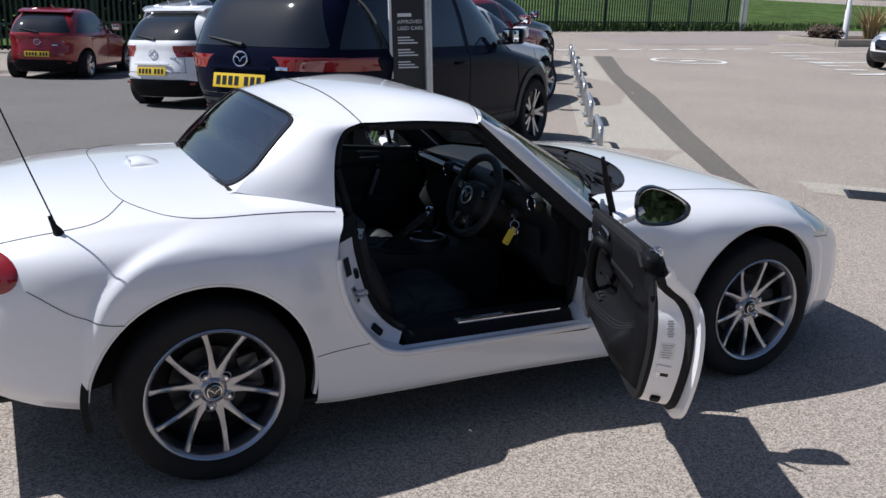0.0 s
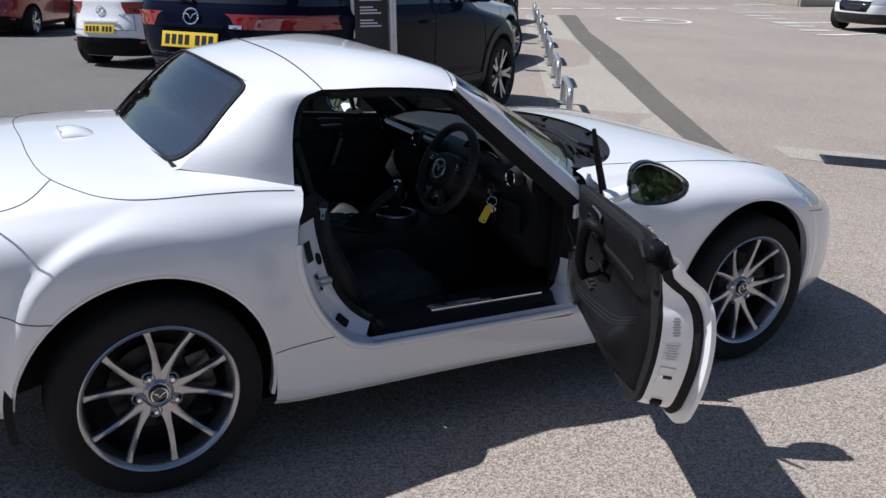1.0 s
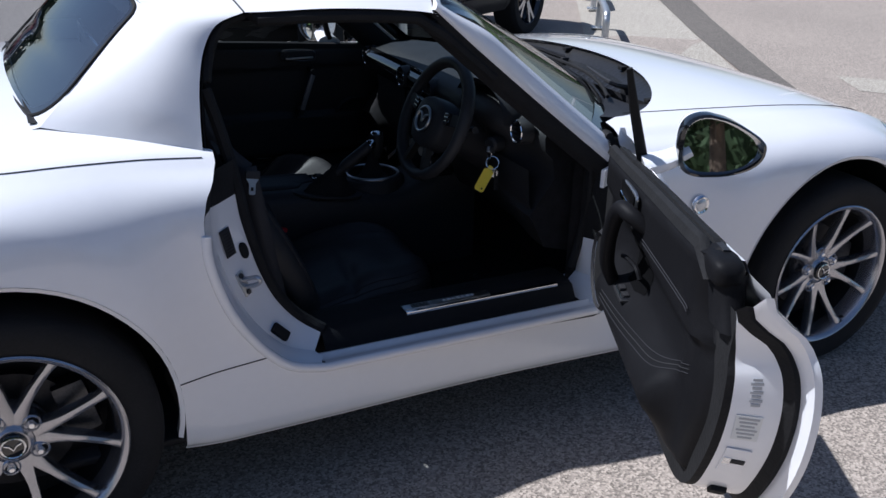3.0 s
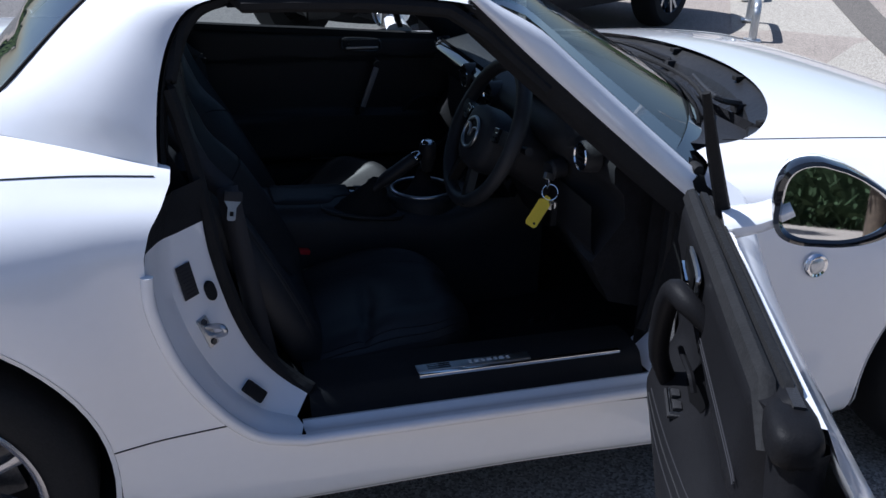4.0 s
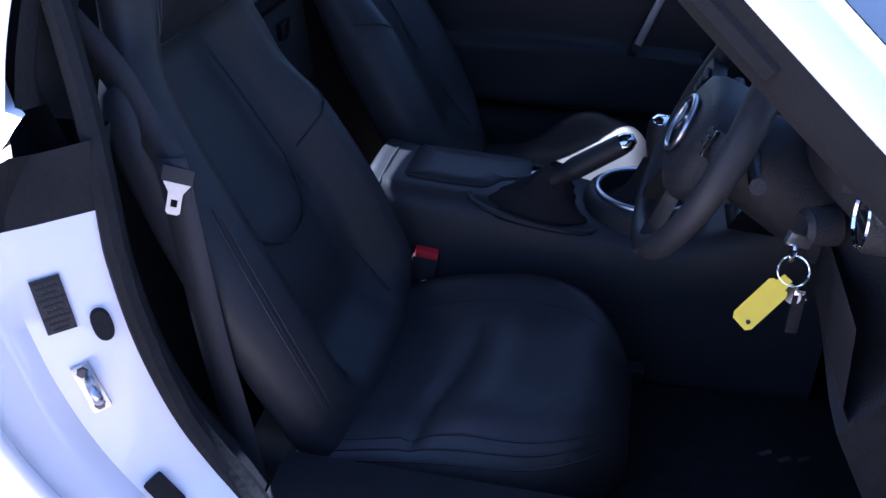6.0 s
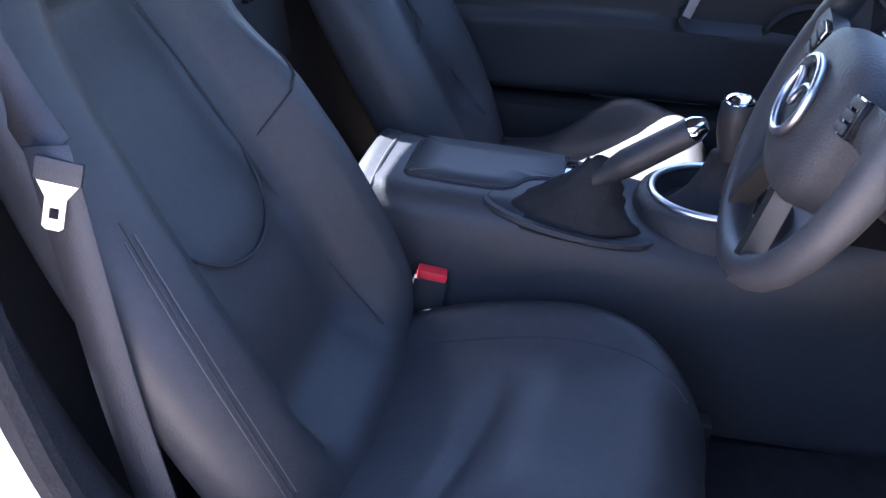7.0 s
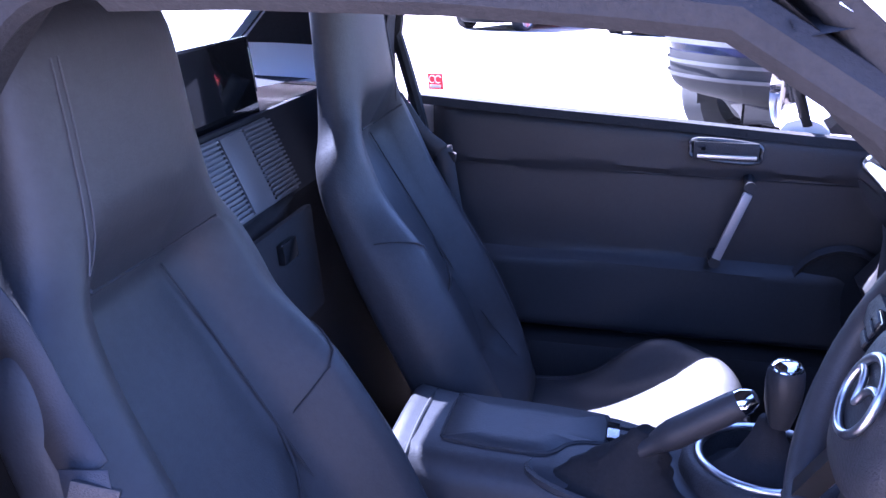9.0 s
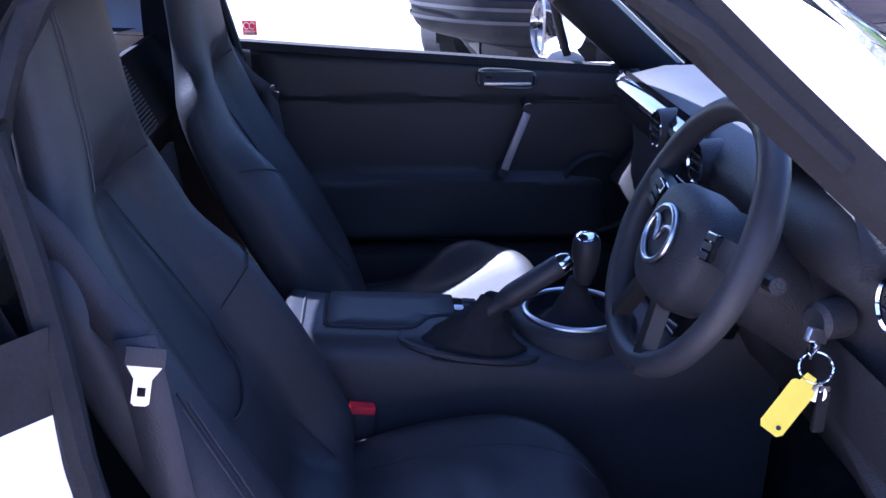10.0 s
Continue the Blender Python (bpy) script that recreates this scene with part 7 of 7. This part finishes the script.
    pz = 0.83 if suv else belt * 0.58
    px = REAR(pz)
    lean = math.degrees(math.atan2(REAR(pz + 0.05) - REAR(pz - 0.05), 0.1))
    np_ = node("number_plate", c, pose(px - 0.014, 0, pz, 0, lean, 0))
    rbox("backing", (0.010, 0.52, 0.112), PLATEYELLOW, np_, bev=0.003)
    for k in range(7):
        rbox("plate_bar", (0.003, 0.040, 0.070), SIGNBLACK, np_, at=(-0.006, 0.205 - 0.062 * k - (0.035 if k > 3 else 0), 0), bev=0)
    rbox("garnish", (0.02, 0.62, 0.03), paint, c, at=(REAR(pz + 0.10) - 0.012, 0, pz + 0.10), rot=(0, lean, 0), bev=0.008)
    ez = 0.995 if suv else belt * 0.83
    em = node("emblem", c, pose(REAR(ez) - 0.004, 0, ez, 0, math.degrees(math.atan2(REAR(ez + 0.05) - REAR(ez - 0.05), 0.1)), 0) @ pose(0, 0, 0, 0, 0, -90))
    tube("oval", [(0.068 * math.cos(a), -0.010, 0.056 * math.sin(a)) for a in [2 * math.pi * k / 28 for k in range(28)]], 0.007, CHROME, em, n=6, closed=True)
    tube("wing", [(-0.056, -0.012, 0.024), (-0.020, -0.012, 0.010), (0.0, -0.012, -0.020), (0.020, -0.012, 0.010), (0.056, -0.012, 0.024)], 0.006, CHROME, em, n=5)
    by = -hw * 0.42
    rbox("badge", (0.006, 0.11, 0.026), CHROME, c, at=(tail(by, ez - 0.06) - 0.006, by, ez - 0.06), rot=(0, lean, 4), bev=0.004)
    tube("rear_wiper", [(REAR(wz0 + 0.02) - 0.02, 0.0, wz0 + 0.02), (tail(0.15, wz0 + 0.045) - 0.03, 0.15, wz0 + 0.045), (tail(0.40, wz0 + 0.075) - 0.022, 0.40, wz0 + 0.075)], [0.018, 0.011, 0.006], PLASTIC, c, n=8)
    sp_ = [[Vector((REAR(H - 0.09) + dx + 0.06 * (y / hw) ** 2, y, z)) for dx, z in ((0.20, H - 0.012), (-0.02, H - 0.045), (-0.09, H - 0.075), (-0.06, H - 0.095), (0.10, H - 0.10))] for y in [lerp(-hw * 0.66, hw * 0.66, k / 16) for k in range(17)]]
    sheet("spoiler", sp_, paint, c, ang=35)
    tube("shark_fin", [(x0 + slope + 0.52, 0, H), (x0 + slope + 0.44, 0, H + 0.03), (x0 + slope + 0.40, 0, H + 0.065)], [0.03, 0.018, 0.006], paint, c, n=8, flat=1.6)
    return c


def spot(x, y, head, roll=0.0):
    """Stands a car on the sloping tarmac."""
    e = 1.3
    gx, gy = (gz(x + e, y) - gz(x - e, y)) / (2 * e), (gz(x, y + e) - gz(x, y - e)) / (2 * e)
    n = Vector((-gx, -gy, 1)).normalized()
    f = Vector((math.cos(radians(head)), math.sin(radians(head)), 0))
    f = (f - n * f.dot(n)).normalized()
    l = n.cross(f)
    m = Matrix((f, l, n)).transposed().to_4x4()
    return Matrix.Translation((x, y, gz(x, y) + 0.004)) @ m @ pose(0, 0, 0, roll, 0, 0)


build_car("suv", "dark navy family suv with black cladding and alloy wheels", spot(3.03, 4.80, 34.2), 4.54, 1.84, 1.71, 2.70, 0.36, BLUEPAINT, suv=True)
build_car("hatchback", "white five-door hatchback seen from behind, black lower bumper", spot(3.16, 11.69, 40), 4.06, 1.695, 1.495, 2.57, 0.31, WHITE)
build_car("hatchback", "red five-door hatchback with a rear wiper", spot(1.29, 19.6, 65), 4.06, 1.695, 1.495, 2.57, 0.31, REDPAINT)
build_car("hatchback", "white hatchback nosing up to the hoop rails", spot(5.55, 8.45, 30), 4.06, 1.695, 1.495, 2.57, 0.31, WHITE)
build_car("hatchback", "red hatchback in the middle of the row", spot(7.35, 11.35, 30), 4.06, 1.695, 1.49, 2.57, 0.31, REDPAINT)
build_car("saloon_car", "black car at the far end of the row", spot(9.05, 14.15, 30), 4.46, 1.795, 1.45, 2.70, 0.31, BLACKPAINT)
build_car("hatchback", "white hatchback parked across the car park, nose out", spot(20.6, 11.9, 186), 4.06, 1.695, 1.495, 2.57, 0.31, WHITE)
build_car("estate_car", "silver estate car parked beyond the red hatchback", spot(5.0, 24.0, 60), 4.6, 1.8, 1.5, 2.7, 0.32, SILVERPAINT, estate=True)
build_car("hatchback", "silver hatchback beside the red one", spot(-2.0, 20.3, 65), 4.06, 1.695, 1.495, 2.57, 0.31, SILVERPAINT)

# ---- bay sign ----
sg = thing("bay_sign", "tall black sign panel with white print between silver posts", "sign", pose(2.55, 3.28, 0, 0, -3.0, -20))
rbox("panel", (0.26, 0.02, 1.5), SIGNBLACK, sg, at=(0, 0, 1.05), bev=0.004)
tube("post", [(0.155, 0, 0.0), (0.155, 0, 1.85)], 0.033, GALV, sg, n=14)
tube("post", [(-0.143, 0, 0.0), (-0.143, 0, 1.85)], 0.014, SIGNWHITE, sg, n=10)
rbox("base_plate", (0.40, 0.25, 0.02), GALV, sg, at=(0, 0, 0.01), bev=0.004)


def lettering(text, size, at, parent):
    cu = bpy.data.curves.new("lettering", "FONT")
    cu.body, cu.size, cu.extrude, cu.align_x = text, size, 0.001, "LEFT"
    cu.materials.append(SIGNWHITE)
    ob = new("lettering", cu)
    ob.parent = parent
    ob.matrix_basis = pose(*at, 90, 0, 0)
    return ob


rbox("brand_bar", (0.11, 0.004, 0.026), SIGNWHITE, sg, at=(-0.03, -0.012, 1.374), bev=0)
lettering("APPROVED", 0.040, (-0.088, -0.012, 1.308), sg)
lettering("USED CARS", 0.040, (-0.088, -0.012, 1.258), sg)
for k in range(9):
    rbox("text_bar", (0.10 + 0.03 * (k % 3), 0.004, 0.010), SIGNWHITE, sg, at=(-0.038 + 0.015 * (k % 3), -0.012, 1.200 - 0.022 * k - 0.030 * (k // 3)), bev=0)
tube("logo_ring", [(0.045 * math.cos(a), -0.012, 1.585 + 0.038 * math.sin(a)) for a in [2 * math.pi * k / 28 for k in range(28)]], 0.004, SIGNWHITE, sg, n=6, closed=True)
rbox("logo_bar", (0.09, 0.004, 0.012), SIGNWHITE, sg, at=(0, -0.012, 1.52), bev=0)

# ---- fence, verge, planter ----
def fence_run(a, b, name):
    fn = thing(name, "dark green steel palisade fence along the verge", "fence")
    a, b = Vector(a), Vector(b)
    d = b - a
    n = int(d.length / 0.155)
    verts, faces = [], []
    u = d.normalized()
    for k in range(n):
        p = a + u * (0.155 * k)
        z0 = gz(p.x, p.y)
        hw, o = 0.034, len(verts)
        for off in (0.0, 0.012):
            q = Vector((u.y, -u.x, 0)) * off
            for s_, z in ((-hw, 0.05), (hw, 0.05), (hw, 1.72), (0, 1.84), (-hw, 1.72)):
                r = p + u * s_ + q
                verts.append((r.x, r.y, z0 + z))
        faces += [tuple(o + i for i in range(5)), tuple(o + 5 + i for i in (4, 3, 2, 1, 0))] + [(o + i, o + (i + 1) % 5, o + 5 + (i + 1) % 5, o + 5 + i) for i in range(5)]
    tagged(mk("pale_row", verts, faces, GREENSTEEL, fn, smooth=False), kind="stuff")
    for z in (0.35, 1.45):
        tube("fence_rail", [a + Vector((0, 0.03, z + gz(a.x, a.y))), b + Vector((0, 0.03, z + gz(b.x, b.y)))], 0.028, GREENSTEEL, fn, n=6)
    for k in range(int(d.length / 2.75) + 1):
        p = a + u * (2.75 * k)
        rbox("fence_post", (0.10, 0.06, 1.9), GREENSTEEL, fn, at=(p.x, p.y + 0.06, 0.95 + gz(p.x, p.y)), bev=0.005)
    return fn


fence_run((-14, 27.0, 0), (9.0, 25.6, 0), "palisade_fence")
fence_run((9.0, 25.6, 0), (31.5, 30.3, 0), "palisade_fence")
for x, y, w in ((16.3, 27.0, 0.55), (22.0, 28.15, 0.30), (24.6, 28.7, 0.45)):
    s_ = thing("fence_notice", "small white notice fixed to the fence", "sign", pose(x, y - 0.06, 1.62, 0, 0, 12))
    rbox("board", (w, 0.02, 0.26), SIGNWHITE, s_, bev=0.003)
    for k in range(2):
        rbox("print_bar", (w * 0.7, 0.004, 0.04), INK, s_, at=(0, -0.012, 0.06 - 0.09 * k), bev=0)
rows = []
rng = random.Random(4)
for i in range(60):
    x = lerp(-30, 75, i / 59)
    yb = 27.2 - 0.06 * x if x < 9 else lerp(26.7, 31.4, min(1, (x - 9) / 22.5))
    rows.append([(x, yb + dy, max(gz(x, yb), -0.6) + h + (rng.uniform(-0.08, 0.08) if h > 0.05 else 0)) for dy, h in ((0.0, 0.01), (0.4, 0.10), (2.5, 0.22), (7, 0.55), (16, 0.9), (40, 1.2), (90, 1.4))])
tagged(sheet("grass_verge", rows, GRASS), "rough green grass verge behind the fence", "grass", kind="structure")


def leaf_cloud(name, parent, count, box, material, size, seed, shape=None):
    r = random.Random(seed)
    verts, faces = [], []
    while len(faces) < count:
        p = Vector((r.uniform(-1, 1), r.uniform(-1, 1), r.uniform(-1, 1)))
        l = p.length
        if l > 1 or l < 0.25:
            continue
        lump = 0.78 + 0.30 * noise.noise(p * 2.3 + Vector((seed, 0, 0)))
        p = p * lump
        c = Vector((p.x * box[0], p.y * box[1], p.z * box[2]))
        a = Vector((r.uniform(-1, 1), r.uniform(-1, 1), r.uniform(-1, 1))).normalized() * size * r.uniform(0.6, 1.3)
        b = a.orthogonal().normalized() * size * r.uniform(0.3, 0.6)
        o = len(verts)
        verts += [c - a, c + b, c + a, c - b]
        faces.append((o, o + 1, o + 2, o + 3))
    return mk(name, verts, faces, material, parent, smooth=False)


# weeds along the fence foot and a dark hedge behind its left part
rw = random.Random(9)
vw, fw = [], []
for k in range(2600):
    t = rw.random()
    x = lerp(9, 45, t)
    yb = lerp(25.6, 30.3, (x - 9) / 22.5) + rw.uniform(-0.5, 0.5)
    h, o = rw.uniform(0.10, 0.42), len(vw)
    a = rw.uniform(0, math.pi)
    dx, dy = math.cos(a) * 0.05, math.sin(a) * 0.05
    lx, ly = rw.uniform(-0.12, 0.12), rw.uniform(-0.12, 0.12)
    vw += [(x - dx, yb - dy, 0), (x + dx, yb + dy, 0), (x + lx + dx * 0.3, yb + ly, h), (x + lx - dx * 0.3, yb + ly, h)]
    fw.append((o, o + 1, o + 2, o + 3))
tagged(mk("verge_weeds", vw, fw, LEAF, smooth=False), "tufts of weeds and long grass along the kerb", "weeds", kind="stuff")
hd = thing("hedge", "dark dense hedge behind the fence", "hedge", pose(3, 30.0, 1.2), kind="stuff")
leaf_cloud("foliage", hd, 5200, (16.5, 1.5, 2.6), LEAFDARK, 0.34, 3)
pl = thing("planter_bed", "kerbed planting bed with spiky grass and soil", "planter", pose(28.6, 21.3, 0, 0, 0, 4))
rbox("kerb", (6.4, 0.16, 0.24), CONCRETE, pl, at=(0.6, -1.3, 0.12), bev=0.02)
rbox("kerb", (0.16, 2.6, 0.24), CONCRETE, pl, at=(-2.55, 0.0, 0.12), bev=0.02)
rbox("soil_fill", (6.3, 2.5, 0.22), SOIL, pl, at=(0.65, 0.0, 0.11), bev=0.02)
shrub = thing("low_shrub", "low brown shrub in the planting bed", "shrub", pose(26.7, 20.9, 0.42))
leaf_cloud("foliage", shrub, 900, (0.9, 0.7, 0.36), BARK, 0.09, 7)
spk_ = thing("spiky_plant", "spiky plant with long straw-coloured leaves", "plant", pose(29.2, 21.0, 0.2))
rs = random.Random(5)
vs, fs = [], []
for k in range(150):
    a, l, lean = rs.uniform(0, 2 * math.pi), rs.uniform(0.8, 1.5), rs.uniform(0.15, 0.9)
    d, o = Vector((math.cos(a), math.sin(a), 0)), len(vs)
    w = Vector((-d.y, d.x, 0)) * 0.035
    b0 = d * rs.uniform(0, 0.25)
    for t in (0, 0.4, 0.75, 1.0):
        p = b0 + d * (lean * l * t ** 1.7) + Vector((0, 0, l * (t - 0.25 * lean * t * t)))
        vs += [p - w * (1 - t * 0.9), p + w * (1 - t * 0.9)]
    fs += [(o + 2 * i, o + 2 * i + 1, o + 2 * i + 3, o + 2 * i + 2) for i in range(3)]
mk("leaf_tuft", vs, fs, STRAW, spk_, smooth=False)
lp_ = thing("lamp_post", "white painted steel lamp post in the planting bed", "lamp post", pose(27.95, 21.1, 0))
tube("column", [(0, 0, 0.0), (0, 0, 1.2), (0, 0, 1.25), (0, 0, 6.0)], [0.11, 0.11, 0.085, 0.07], SIGNWHITE, lp_, n=14)
rbox("lantern", (0.6, 0.22, 0.12), SIGNWHITE, lp_, at=(-0.3, 0, 6.0), bev=0.04)
gp_ = thing("gate_post", "grey steel post at the end of the fence", "post", pose(31.6, 30.2, 0))
rbox("shaft", (0.22, 0.22, 2.3), GALV, gp_, at=(0, 0, 1.15), bev=0.02)
fp = thing("field_post", "thin dark post in the grass", "post", pose(45, 36, 0.3))
rbox("shaft", (0.12, 0.12, 2.2), BARK, fp, at=(0, 0, 1.1), bev=0.02)

# trees that the mirrors and the glass show round the site
def build_tree(m):
    t = thing("tree", "broad leafy tree at the edge of the site", "tree", m, "trees round the site")
    tube("trunk", [(0, 0, 0), (0.1, 0, 1.5), (0.0, 0.1, 3.2), (0.15, 0, 5.0)], [0.32, 0.25, 0.2, 0.1], BARK, t, n=10, smoothn=3)
    for k in range(5):
        a = k * 1.26
        tube("limb", [(0.05, 0, 2.4 + 0.3 * k), (0.8 * math.cos(a), 0.8 * math.sin(a), 3.4 + 0.3 * k), (1.8 * math.cos(a), 1.8 * math.sin(a), 4.4 + 0.3 * k)], [0.12, 0.08, 0.04], BARK, t, n=6, smoothn=3)
    cr = leaf_cloud("crown", t, 4200, (3.2, 3.2, 2.6), LEAFDARK, 0.24, 11)
    cr.matrix_basis = pose(0, 0, 5.0)
    return t


hd2 = thing("hedge", "tall dark hedge at the edge of the site", "hedge", pose(-4, -34, 1.8), kind="stuff")
core = []
for i in range(61):
    x = lerp(-21.5, 21.5, i / 60)
    hgt = 4.4 * math.sqrt(max(0.05, 1 - (x / 22.5) ** 2)) * (0.86 + 0.16 * noise.noise(Vector((x * 0.6, 1, 0))) + 0.10 * noise.noise(Vector((x * 1.9, 5, 0))))
    core.append([(x + 0.2 * noise.noise(Vector((x, z, 3))), 0.7 * math.sin(math.pi * k / 8) + 0.25 * noise.noise(Vector((x * 1.3, z * 2, 7))), z) for k, z in [(k, lerp(-1.8, hgt, k / 8)) for k in range(9)]])
sheet("core", core, LEAFDARK, hd2, thick=0.3)
leaf_cloud("foliage", hd2, 9000, (22.0, 2.2, 5.0), LEAFDARK, 0.22, 17)
t0 = build_tree(pose(-9, -24, 0))
for x, y, r in ((-16, -21, 40), (-2, -27, 90), (6, -26, 150), (14, -25, 210), (-24, -16, 20), (-28, -8, 75), (-30, 2, 140), (-28, 12, 200), (-25, 22, 260), (22, -23, 310)):
    copy_thing(t0, pose(x, y, 0, 0, 0, r))
